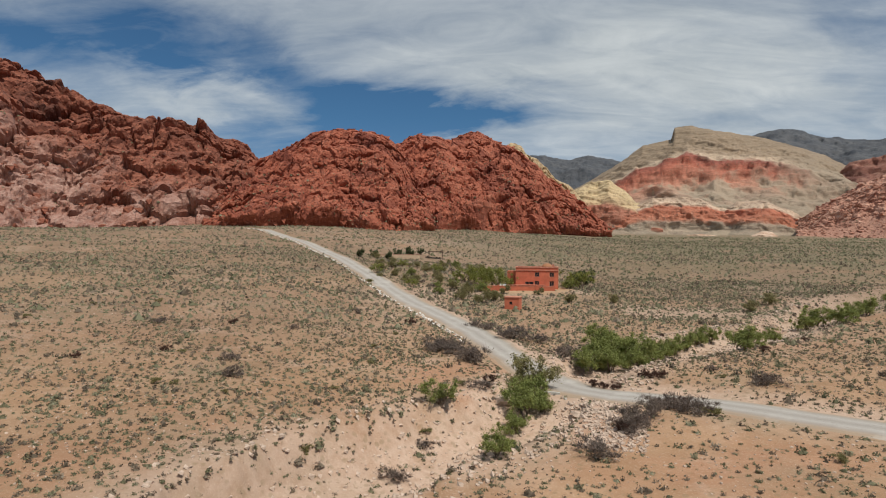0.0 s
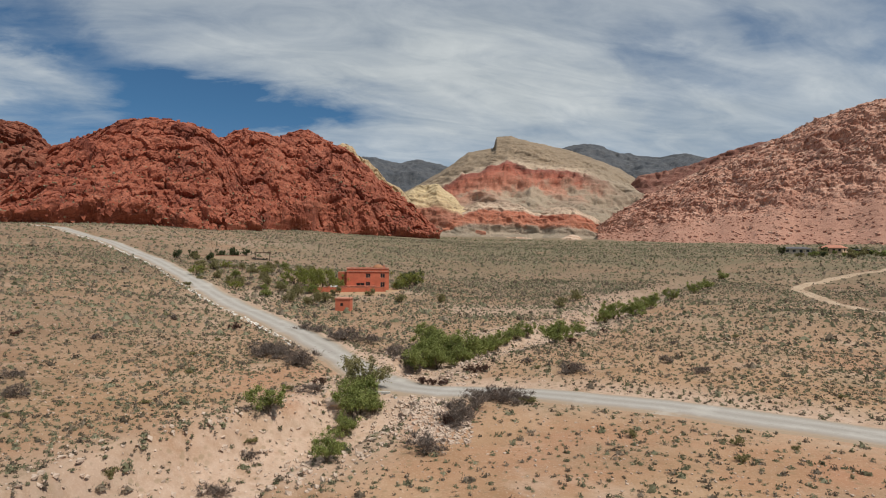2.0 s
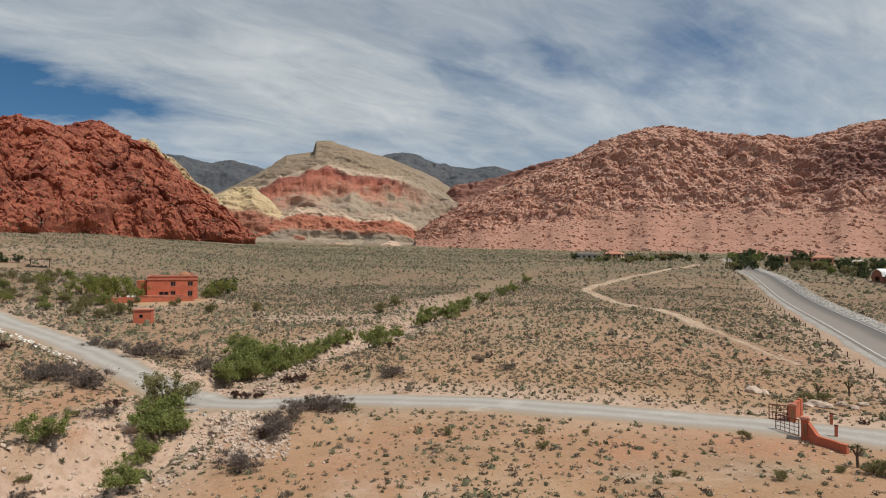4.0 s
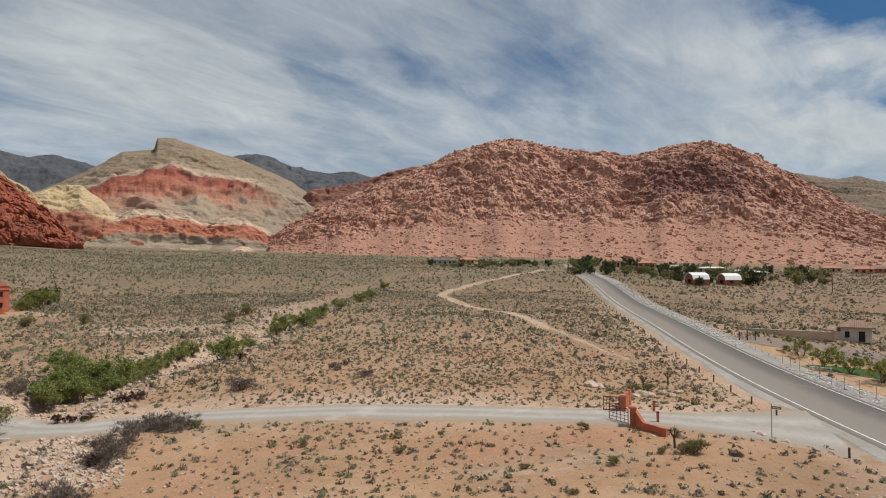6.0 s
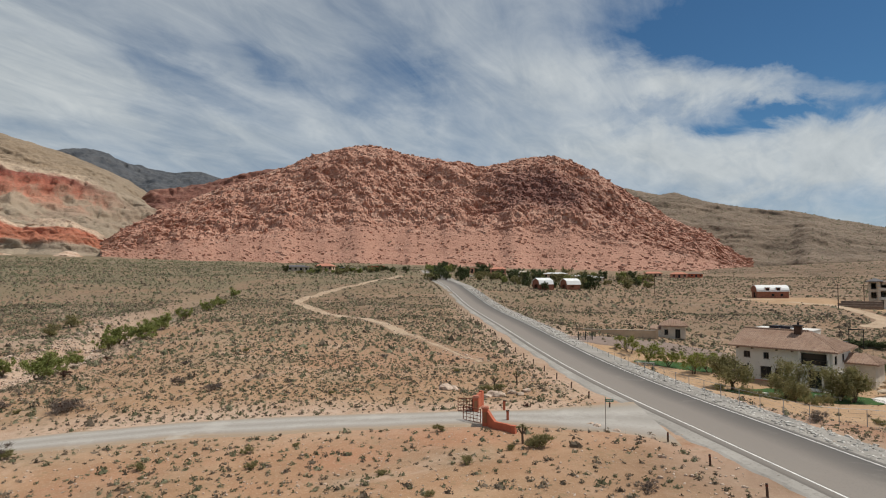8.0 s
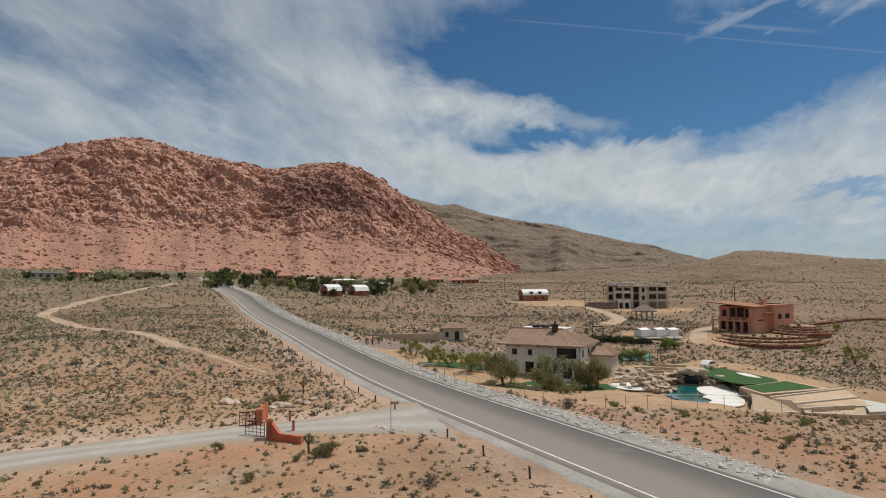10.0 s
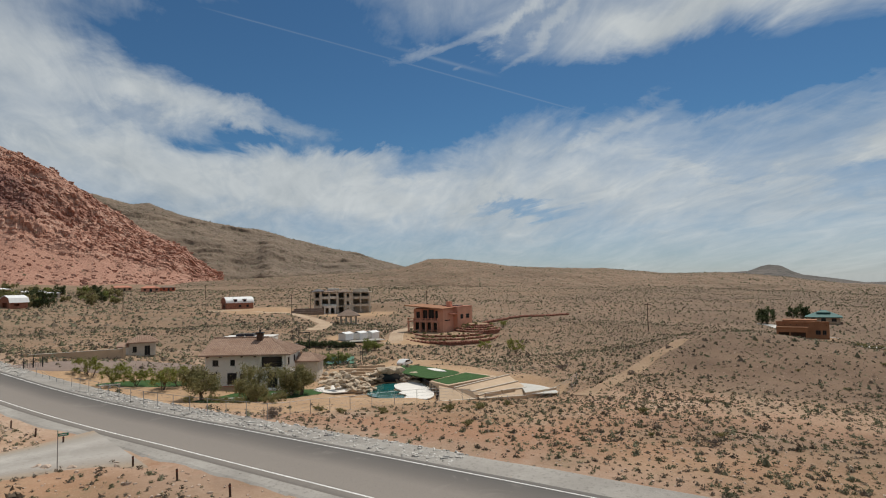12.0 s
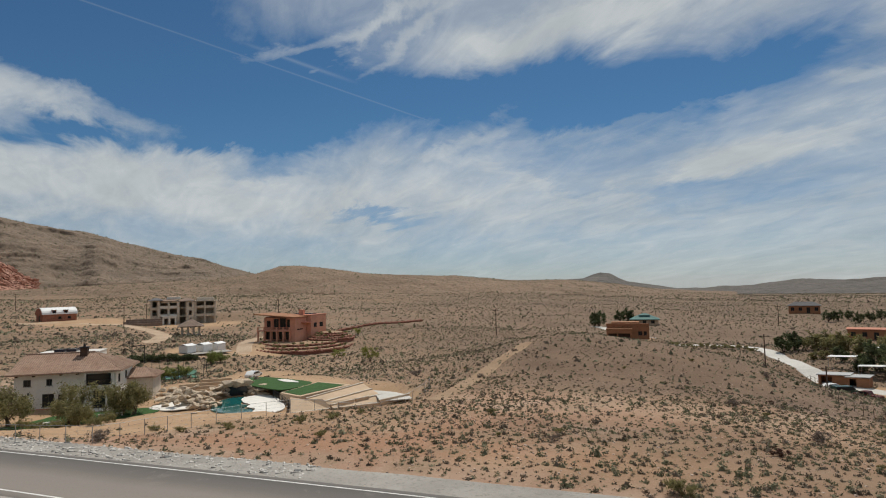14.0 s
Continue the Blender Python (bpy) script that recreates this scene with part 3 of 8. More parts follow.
def smooth_line(points, step=2.0):
    """A Catmull-Rom curve through points, sampled about every step metres."""
    p = np.array(points, float)
    p = np.vstack([2 * p[0] - p[1], p, 2 * p[-1] - p[-2]])
    out = []
    for k in range(1, len(p) - 2):
        n = max(2, int(np.linalg.norm(p[k + 1, :2] - p[k, :2]) / step))
        t = np.linspace(0, 1, n, endpoint=False)[:, None]
        a, b, c, d = p[k - 1], p[k], p[k + 1], p[k + 2]
        out.append(0.5 * (2 * b + (c - a) * t + (2 * a - 5 * b + 4 * c - d) * t ** 2 + (3 * b - a - 3 * c + d) * t ** 3))
    return np.vstack(out + [p[-2:-1]])


# heights of the land over the gate, by bearing, at 30, 60, 100, 160, 250, 400, 700, 1300 and 5000 m
REACH = (2, 30, 60, 100, 160, 250, 400, 700, 1300, 5000)
LAND = {
    -62: (0, 0, 1, 4, 10, 18, 27, 34, 40, 60),
    -40: (0, 0, 1, 4, 10, 17, 25, 34, 42, 60),
    -20: (0, 0, 1, 3.5, 9.5, 19, 33, 44, 50, 70),
    -8: (0, -0.5, 0, 1.8, 6, 15, 30, 44, 50, 70),
    5: (0, -1, -0.5, 0.2, 4.4, 11, 24, 42, 52, 70),
    16: (0, -1, -0.5, 0, 2.5, 7, 16, 34, 58, 70),
    45: (0, 0.3, 0, 0, 2.4, 7, 15.5, 28, 48, 70),
}
LAND2 = {
    57: (0, 0.5, 0, 0, 2.3, 7.3, 15.5, 26, 42, 60),
    70: (0, 1, 0, -0.2, 1, 4, 9, 19, 30, 50),
    85: (0, 1, 0, -2.4, -2, 1.5, 6, 16, 22, 30),
    100: (0, 1, 0, -2.8, -3, -1, 5, 18, 24, 20),
    116: (0, 1, 0, -2.6, -4, -2.5, 3, 16, 20, 0),
    132: (0, 1, 0, -2.4, -4, -3.5, 0, 6, 4, -70),
    146: (0, 1, 0, -3.5, -8.5, -7.5, -4, -4, -14, -75),
    160: (0, 1, 0, -4, -10.5, -10, -6, -6, -14, -75),
    200: (0, 0, 0, -2, -6, -8, -8, -8, -14, -60),
    250: (0, 0, 0, 0, 0, 2, 6, 12, 20, 40),
}
LAND.update(LAND2)


def land_table():
    keys = sorted(LAND)
    rho = np.linspace(math.log(2), math.log(5000), 240)
    rows = np.array([np.interp(rho, np.log(REACH), LAND[k]) for k in keys])
    az = np.arange(-70, 290)
    ext = np.array(keys + [keys[0] + 360])
    rows = np.vstack([rows, rows[:1]])
    az_w = np.where(az < keys[0], az + 360, az)
    grid = np.array([np.interp(az_w, ext, rows[:, j]) for j in range(len(rho))]).T
    for size, axis in ((9, 1), (9, 1), (9, 0), (7, 0)):
        pad = np.pad(grid, [(size // 2,) * 2 if a == axis else (0, 0) for a in (0, 1)], mode="edge" if axis else "wrap")
        grid = np.mean([np.take(pad, range(k, k + grid.shape[axis]), axis) for k in range(size)], axis=0)
    return grid, rho


GRID, RHO = land_table()


def bare_z(x, y):
    r = np.maximum(np.hypot(x, y), 2.01)
    az = (np.degrees(np.arctan2(x, y)) + 70) % 360
    i = np.floor(az).astype(int)
    fa = az - i
    u = np.clip((np.log(r) - RHO[0]) / (RHO[1] - RHO[0]), 0, len(RHO) - 1.001)
    j = np.floor(u).astype(int)
    fu = u - j
    i, i2 = i % 360, (i + 1) % 360
    return ((GRID[i, j] * (1 - fu) + GRID[i, j + 1] * fu) * (1 - fa) + (GRID[i2, j] * (1 - fu) + GRID[i2, j + 1] * fu) * fa)


# ways over the land: (bearing, distance) of the middle line
GRAVEL_WAY = smooth_line(polar(*np.array([(77, 62), (70, 60.5), (60, 59), (43, 59), (28, 62), (19, 64.5), (12.5, 66), (7.5, 71), (3.5, 84), (-1, 104), (-6, 132), (-12, 190), (-16.5, 262), (-19.6, 330), (-22, 360)]).T), 1.0)
ROAD_LINE = np.array([(-160.0, -164.0), (61.2, 7.0), (240, 144.6), (345, 225.5)])
PAVED_WAY = smooth_line([ROAD_LINE[0], ROAD_LINE[1] * 0.5 + ROAD_LINE[0] * 0.5, ROAD_LINE[1], ROAD_LINE[2], (345, 225.5), (420, 275), (500, 300)], 3.0)
WASH = smooth_line(polar(*np.array([(-26, 30), (-18, 38), (-9, 44), (-1, 50), (5, 58), (8.5, 66), (12, 82), (17, 92), (22, 102), (27, 122), (30, 150), (33, 190), (37, 250), (40, 330)]).T))


def along(x, y, line):
    """Distance to a line and the index of its nearest point."""
    best, arg = np.full(x.shape, 1e9), np.zeros(x.shape, int)
    for k in range(0, len(line)):
        d = (x - line[k, 0]) ** 2 + (y - line[k, 1]) ** 2
        near = d < best
        best[near], arg[near] = d[near], k
    return np.sqrt(best), arg


def soft(v, low, high):
    t = np.clip((v - low) / (high - low), 0, 1)
    return t * t * (3 - 2 * t)


def rolling_z(x, y):
    """The land with its knolls, wash and bumps, without the roads."""
    z = bare_z(x, y)
    r = np.hypot(x, y)
    p = np.stack([x, y, np.zeros_like(x)], -1)
    z = z + (fbm(p / 46, 3) - 0.5) * 3.2 * soft(r, 60, 160) * (1 - soft(r, 1500, 3000))
    z = z + (fbm(p / 9, 3) - 0.5) * 0.8 * soft(r, 10, 60)
    z = z - (fbm(p / 30 + 3, 3, True) - 0.6) * 1.6 * soft(r, 70, 130) * (1 - soft(r, 190, 320))
    for bearing, dist, rx, high in ((131, 124, 26, 6.2), (112, 300, 60, 3.0), (118, 215, 34, 2.0), (137.5, 123, 14, 0.6), (145, 122, 15, 4.0), (35, 95, 22, 1.4), (41, 130, 30, 1.8), (-9, 36, 12, -1.0)):
        cx, cy = polar(bearing, dist)
        z = z + high * np.exp(-((x - cx) ** 2 + (y - cy) ** 2) / (rx * rx))
    d, k = along(x, y, WASH)
    wide = 4.5 + 4.0 * (fbm(p / 14, 2) - 0.5)
    ragged = d + 3.0 * (fbm(p / 4.5, 3) - 0.5)
    z = z - 2.0 * (1 - soft(ragged, wide * 0.55, wide * 1.5)) * (1 - soft(r, 180, 330))
    # below the gravel road the wash has cut itself a deeper bed with broken banks
    z = z - 1.5 * (1 - soft(ragged, wide * 1.0, wide * 1.35)) * (1 - soft(r, 56, 63))
    return z


def way_heights(line, passes=12):
    z = rolling_z(line[:, 0], line[:, 1])
    for _ in range(passes):
        q = np.pad(z, 3, mode="edge")
        z = np.mean([q[k:k + len(z)] for k in range(7)], axis=0)
    return z


GRAVEL_Z, PAVED_Z = way_heights(GRAVEL_WAY, 30), way_heights(PAVED_WAY, 14)
# level ground round the houses: bearing, distance, half width, apron, height
PADS = [(*polar(b, r), half, apron, z) for b, r, half, apron, z in (
    (88, 110, 15, 10, -3.2), (80, 116, 10, 10, -2.6), (93.5, 140, 9, 8, -3.4), (105.3, 196, 11, 16, -1.6), (96.2, 292, 18, 14, 0.2), (87, 303, 9, 8, 3.4),
    (136.8, 192, 8, 10, -3.2), (6.3, 170, 12, 12, 4.6), (153.5, 152, 14, 10, -10.4), (68, 335, 10, 12, 6.4), (104.5, 110, 8, 6, -2.1), (110.0, 91, 9, 4, -3.5), (101.2, 97.5, 9.5, 4, -3.5))]


def ground_z(x, y):
    x, y = np.atleast_1d(np.asarray(x, float)), np.atleast_1d(np.asarray(y, float))
    z = rolling_z(x, y)
    for line, lz, half, apron in ((GRAVEL_WAY, GRAVEL_Z, 3.2, 3.5), (PAVED_WAY, PAVED_Z, 7.2, 5.0)):
        close = np.zeros(x.shape, bool)
        lo, hi = line.min(0) - 20, line.max(0) + 20
        close = (x > lo[0]) & (x < hi[0]) & (y > lo[1]) & (y < hi[1])
        if close.any():
            d, k = along(x[close], y[close], line)
            w = 1 - soft(d, half, half + apron)
            z[close] = z[close] * (1 - w) + (lz[k] - 0.10) * w
    for cx, cy, half, apron, pz in PADS:
        w = 1 - soft(np.hypot(x - cx, y - cy), half, half + apron)
        z = z * (1 - w) + pz * w
    return z


def ground_at(bearing, dist):
    x, y = polar(bearing, dist)
    return Vector((x, y, float(ground_z(x, y)[0])))


def mesh_object(name, verts, faces, mat, smooth=True, attributes=None):
    me = bpy.data.meshes.new(name)
    verts, faces = np.asarray(verts, np.float32), np.asarray(faces, np.int32)
    n = faces.shape[1]
    me.vertices.add(len(verts)), me.loops.add(faces.size), me.polygons.add(len(faces))
    me.vertices.foreach_set("co", verts.ravel())
    me.loops.foreach_set("vertex_index", faces.ravel())
    me.polygons.foreach_set("loop_start", np.arange(0, faces.size, n, dtype=np.int32))
    me.polygons.foreach_set("use_smooth", np.full(len(faces), smooth))
    for key, value in (attributes or {}).items():
        me.attributes.new(key, "FLOAT", "POINT").data.foreach_set("value", np.asarray(value, np.float32))
    me.materials.append(mat)
    me.update(calc_edges=True)
    return new(name, me)


def grid_faces(rows, cols, wrap=False):
    i = np.arange((rows - 1) * cols).reshape(rows - 1, cols)
    j = np.roll(i, -1, 1)
    q = np.stack([i, j, j + cols, i + cols], -1)
    return (q if wrap else q[:, :-1]).reshape(-1, 4)


# clean swept soil round the villa: bearing, distance, radius
YARD = ((80, 110, 12), (86, 92, 13), (86, 108, 17), (92, 84, 12), (97, 95, 13), (104, 88, 12), (104, 104, 14), (109, 96, 12), (110, 90, 8), (96, 112, 12), (115, 93, 4), (75, 124, 10), (92, 140, 11),
        (97.5, 176, 9), (104.0, 190, 9), (96.5, 282, 24), (89, 290, 20), (136.8, 192, 8), (5, 165, 13), (154, 156, 9), (102, 172, 9), (103, 128, 9))


TRACK = smooth_line(polar(*np.array([(61.6, 97), (56.4, 116.5), (52.1, 138), (47.8, 172), (44.9, 203), (44.3, 222), (46.2, 243), (50.5, 297), (53.8, 366)]).T))
BYWAYS = [smooth_line(polar(*np.array(v).T)) for v in (
    [(97.0, 178), (99.4, 172), (101.0, 173), (101.2, 186), (101.9, 205), (103, 222)], [(93.5, 205), (94.5, 232), (92, 262), (88, 285), (84, 292)], [(134, 262), (135.3, 250), (139, 214), (143, 214), (146.9, 215), (149, 196), (150.6, 175), (154, 160), (160, 150)],
    [(138.6, 196), (141, 212)], [(118.5, 82), (120.2, 88), (122, 96), (124, 105), (126, 113), (127.4, 120)])]


def build_ground():
    az = np.concatenate([np.arange(-50, 166, 0.33), np.arange(166, 310, 3.0)])
    r = [0.01, 6, 12]
    while r[-1] < 4950:
        r.append(r[-1] * (1.022 if r[-1] < 700 else 1.06) if r[-1] > 16 else r[-1] + 4)
    r = np.array(r)
    A, Rr = np.meshgrid(az, r)
    xy = polar(A.ravel(), Rr.ravel())
    x, y = xy[:, 0], xy[:, 1]
    inner = np.clip(1 - np.hypot(x, y) / 12, 0, 1)
    x, y = x + 1.1 * inner, y + 0.7 * inner
    z = ground_z(x, y)
    d, _ = along(x, y, WASH)
    p = np.stack([x, y, z], -1)
    n1 = fbm(p / 22, 3)
    rr, ba = np.hypot(x, y), np.degrees(np.arctan2(x, y))
    sand = (1 - soft(d, 4, 8 + 11 * n1)) * (1 - soft(rr, 150, 300))
    sand = np.maximum(sand, 0.7 * soft(n1, 0.5, 0.62) * soft(rr, 85, 105) * (1 - soft(rr, 190, 260)) * soft(ba, -14, -4) * (1 - soft(ba, 24, 34)))
    for kb, kr, half in ((-10, 305, 26), (-7, 285, 24), (-4.5, 265, 20), (-1.5, 300, 24), (-13.5, 325, 20)):
        kx, ky = polar(kb, kr)
        sand = np.maximum(sand, soft(n1, 0.3, 0.55) * np.exp(-((x - kx) ** 2 + (y - ky) ** 2) / half ** 2))
    dg, ig = along(x, y, GRAVEL_WAY)
    beyond = soft(rr - np.hypot(GRAVEL_WAY[ig, 0], GRAVEL_WAY[ig, 1]), -1, 1.5)
    sand = np.maximum(sand, (1 - soft(dg, 3, 5 + 9 * n1)) * (0.25 + 0.75 * beyond) * (1 - soft(rr, 110, 200)))
    dw, iw = along(x, y, PAVED_WAY)
    sand = np.maximum(sand, (1 - soft(dw, 8, 14)) * 0.55)
    stony = np.clip(soft(rr, 55, 120) * (0.35 + 0.9 * n1) * (1 + 0.5 * soft(ba, 90, 115)), 0, 1)
    dark = np.zeros(len(x))
    for kb, kr, half in ((130, 116, 26), (137, 118, 34), (147, 116, 42), (156, 90, 40), (158, 55, 24), (120, 235, 26), (81, 44, 8), (86, 46, 7)):
        kx, ky = polar(kb, kr)
        dark = np.maximum(dark, np.exp(-((x - kx) ** 2 + (y - ky) ** 2) / half ** 2))
    dark *= 0.55 + 0.45 * soft(n1, 0.35, 0.6)
    # browner soil, darkened further in the east to stand in for cloud shade
    dark = np.maximum(dark, 1.0 * soft(ba, 112, 130) * soft(rr, 34, 75) * (0.5 + n1))
    dark = np.maximum(dark, 0.4 * soft(ba, 84, 96) * (1 - soft(rr, 70, 90)) * (0.4 + n1))
    dark = np.maximum(dark, (0.5 + 0.35 * soft(ba, 108, 122)) * soft(rr, 110, 200) * (0.45 + n1))
    dark = np.maximum(dark, 0.32 * soft(-ba, 0, 22) * (1 - soft(rr, 120, 220)) * (0.4 + n1))
    dark = np.maximum(dark, 0.5 * soft(rr, 380, 620) * soft(ba, 100, 130))
    # the brown scree of the knoll, with a pale stony apron below it
    scree = soft(ba, 124, 130) * (1 - soft(ba, 149, 156)) * soft(rr + 14 * n1, 92, 100) * (1 - soft(rr, 124, 140))
    apron = soft(ba, 114, 122) * (1 - soft(ba, 150, 158)) * soft(rr, 60, 72) * (1 - soft(rr + 14 * n1, 88, 97))
    dark = np.maximum(dark * (1 - 0.8 * apron), scree)
    sand = np.maximum(sand, 0.25 * apron)
    scrub = soft(rr, 260, 520)
    olive = 0.85 * soft(rr, 150, 340) * soft(ba, -8, 8) * (1 - soft(ba, 60, 78)) + 0.14 * soft(rr, 90, 170)
    yard = np.zeros(len(x))
    for b, dist, half in YARD:
        cx, cy = polar(b, dist)
        yard = np.maximum(yard, 1 - soft(np.hypot(x - cx, y - cy), half * 0.8, half * 1.15))
    faces = grid_faces(len(r), len(az), True)
    ob = mesh_object("ground", p, faces[:, ::-1], MAT["desert"], True, dict(sand=sand, stony=stony, dark=dark, scrub=scrub, yard=yard, olive=olive))
    return tagged(ob, "sandy orange desert soil with gravel and dry washes", "ground", kind="structure")


def ribbon(name, line, lz, left, right, mat, lift=0.0, wobble=0.0, crown=0.0, cols=5, drape=False):
    """A strip along a line between two offsets from it, thick enough to sink into the soil."""
    t = np.gradient(line, axis=0)
    t /= np.linalg.norm(t, axis=1)[:, None]
    nrm = np.stack([t[:, 1], -t[:, 0]], -1)
    p3 = np.column_stack([line, np.zeros(len(line))])
    wl, wr = (fbm(p3 / 5, 4) - 0.5) * wobble, (fbm(p3 / 5 + 40, 4) - 0.5) * wobble
    verts = []
    for k in range(cols + 2):
        u = np.clip((k - 1) / (cols - 1), 0, 1)
        off = (left + wl) * (1 - u) + (right + wr) * u
        z = lz + lift + crown * (1 - (2 * u - 1) ** 2)
        if k in (0, cols + 1):
            off, z = off + (-0.6 if k == 0 else 0.6), z - 0.16
        verts.append(np.column_stack([line + nrm * np.reshape(off, (-1, 1)), np.broadcast_to(z, (len(line),))]))
    n = len(line)
    verts = np.array(verts).reshape(-1, 3)
    if drape:
        verts[:, 2] = ground_z(verts[:, 0], verts[:, 1]) + lift
        verts[:n, 2] -= 0.25
        verts[-n:, 2] -= 0.25
    across = np.repeat(np.clip((np.arange(cols + 2) - 1) / (cols - 1), 0, 1), n)
    return mesh_object(name, verts, grid_faces(cols + 2, n), mat, False, {"across": across})


def build_hill(name, crest, foot, mat, label, back=1.35, step=0.12, rows=120, lumps=((40, 7), (14, 3)), cracks=((24, 5),), profile=1.0, talus=0.25, cap=0.2, seed=0, sink=4.0, tilt=0.0, strata=(), shape=None, cell=(1, 0.5, 1.7), patches=(), smooth=True, grain=(1, 0.45, 1.5)):
    """A hill from its crest line (bearing, distance, height) and its foot line (bearing, distance)."""
    c, f = np.array(crest, float), np.array(foot, float)
    az = np.arange(c[0, 0], c[-1, 0] + step * 0.5, step)
    rc, zc = np.interp(az, c[:, 0], c[:, 1]), np.interp(az, c[:, 0], c[:, 2])
    width = max(1, int(1.2 / step))
    even = lambda v: np.mean([np.pad(v, width, mode="edge")[k:k + len(v)] for k in range(2 * width + 1)], axis=0)
    rc, body = even(even(rc)), even(zc)
    rf = np.interp(az, f[:, 0], f[:, 1])
    rf = rf * (1 + 0.09 * (fbm(np.column_stack([az * 0.4 + seed, np.zeros_like(az), np.zeros_like(az)]), 2) - 0.5))
    q = np.column_stack([az * 1.7 + seed, np.zeros_like(az), np.zeros_like(az)])
    zc = zc + (fbm(q, 3) - 0.5) * 0.02 * (zc - zc.min())
    fx = polar(az, rf)
    zf = ground_z(fx[:, 0], fx[:, 1]) - sink
    nb = rows // 6
    u = np.concatenate([np.linspace(0, 1, rows), 1 + np.linspace(0, 1, nb + 1)[1:]])
    U, A = np.meshgrid(u, az, indexing="ij")
    front = np.minimum(U, 1)
    rise = np.where(front < talus, front / max(talus, 1e-6) * talus * 0.62, 0)
    v = np.clip((front - talus) / (1 - talus), 0, 1)
    rise = np.where(front < talus, rise, talus * 0.62 + (1 - talus * 0.62) * (1 - (1 - v) ** (1 + profile)) ** (1.0))
    if shape:
        rise = np.interp(front, [a for a, _ in shape], [b for _, b in shape])
    hill_r = rf + (rc - rf) * front + (rc * (back - 1)) * np.maximum(U - 1, 0)
    top = body + (zc - body) * soft(U, 0.72, 0.97)
    hill_z = zf + (top - zf) * rise
    hill_z = np.where(U > 1, zc - (zc - zf) * 0.9 * np.maximum(U - 1, 0) ** 1.5, hill_z)
    xy = polar(A.ravel(), hill_r.ravel())
    p = np.column_stack([xy, hill_z.ravel()])
    e = -np.column_stack([xy / np.linalg.norm(xy, axis=1)[:, None], np.full(len(xy), -0.55)])
    e /= np.linalg.norm(e, axis=1)[:, None]
    fade = soft(U.ravel(), 0.0, 0.1) * (cap + (1 - cap) * soft(np.abs(U.ravel() - 1), 0.0, 0.25))
    tal = 1 - soft(U.ravel(), talus * 0.8, talus * 1.25)
    warp = p + seed
    if tilt:
        warp = warp @ np.array(Euler((radians(tilt), radians(tilt * 0.7), 0)).to_matrix())
    amount = np.zeros(len(p))
    for size, amp in lumps:
        amount += amp * (fbm(warp / size * grain, 5, True) - 0.6) * 2
    for thick, amp, dx, dy in strata:
        bed = p @ np.array((dx, dy, 1.0)) / thick + 1.3 * fbm(p / (thick * 4), 3)
        saw = bed - np.floor(bed)
        ledge = np.where(saw < 0.78, saw / 0.78, (1 - saw) / 0.22) - 0.5
        amount += amp * ledge * soft(fbm(p / (thick * 5) + 9, 3), 0.36, 0.56) * 2
    for size, amp in cracks:
        bent = warp + size * 0.5 * np.stack([vnoise(warp / size + 31 * a) - 0.5 for a in (1, 2, 3)], -1)
        level, crack = blocks(bent / size * cell)
        amount += amp * ((level - 0.5) * 1.5 + np.minimum(crack, 0.2) / 0.2 * 0.5 - 0.4)
    amount *= 1 - 0.9 * tal
    p = p + e * (amount * fade)[:, None]
    # patches of another rock: bearing, half width, part of the height, half of that
    drift = fbm(p / 60, 3) - 0.5
    patch = np.zeros(len(p))
    for b, wb, lv, wl in patches:
        patch = np.maximum(patch, np.exp(-((A.ravel() + drift * wb - b) / wb) ** 4 - ((rise.ravel() + drift * wl - lv) / wl) ** 4))
    ob = mesh_object(name, p, grid_faces(len(u), len(az)), mat, smooth, {"talus": tal, "level": rise.ravel(), "patch": patch})
    HILLS.append((ob, p, tal, len(u), len(az)))
    return tagged(ob, label, "hill", kind="structure")


HILLS = []


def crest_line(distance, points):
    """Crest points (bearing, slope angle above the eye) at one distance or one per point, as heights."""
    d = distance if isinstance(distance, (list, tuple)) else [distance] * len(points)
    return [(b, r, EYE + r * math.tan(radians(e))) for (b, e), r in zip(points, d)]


build_ground()
way = ribbon("gravel_road", GRAVEL_WAY, GRAVEL_Z, -2.8, 2.8, MAT["gravel"], 0.01, 1.5, 0.06, 9)
tagged(way, "pale grey gravel road with crumbling edges", "road", kind="structure")
mouth = GRAVEL_WAY[:16]
flare = np.linspace(1, 0, len(mouth)) ** 1.6
tagged(ribbon("gravel_apron", mouth, GRAVEL_Z[:16], -2.6 - 6.5 * flare, 2.6 + 5.0 * flare, MAT["gravel"], 0.03, 1.2, 0.05, 9), "pale gravel apron where the drive meets the road", "road", kind="structure")
tagged(ribbon("road", PAVED_WAY, PAVED_Z, -4.3, 4.3, MAT["asphalt"], 0.03, 0.1, 0.08, 9), "grey two-lane asphalt road", "road", kind="structure")
tagged(ribbon("road_shoulder", PAVED_WAY, PAVED_Z, -5.7, -4.2, MAT["shoulder"], -0.02, 1.6), "pale gravel shoulder beside the asphalt road", "shoulder", kind="structure")
tagged(ribbon("road_shoulder", PAVED_WAY, PAVED_Z, 4.2, 7.6, MAT["shoulder"], -0.02, 0.7), "strip of pale grey stones beside the asphalt road", "shoulder", kind="structure")
NARROW = np.clip(np.linspace(0.1, 4, len(TRACK)), 0, 1)
tagged(ribbon("dirt_track", TRACK, way_heights(TRACK, 2), -1.5 * NARROW, 1.5 * NARROW, MAT["dirt"], 0.10, 2.2, 0.03, 9, True), "pale stony foot track through the scrub", "track", kind="structure")
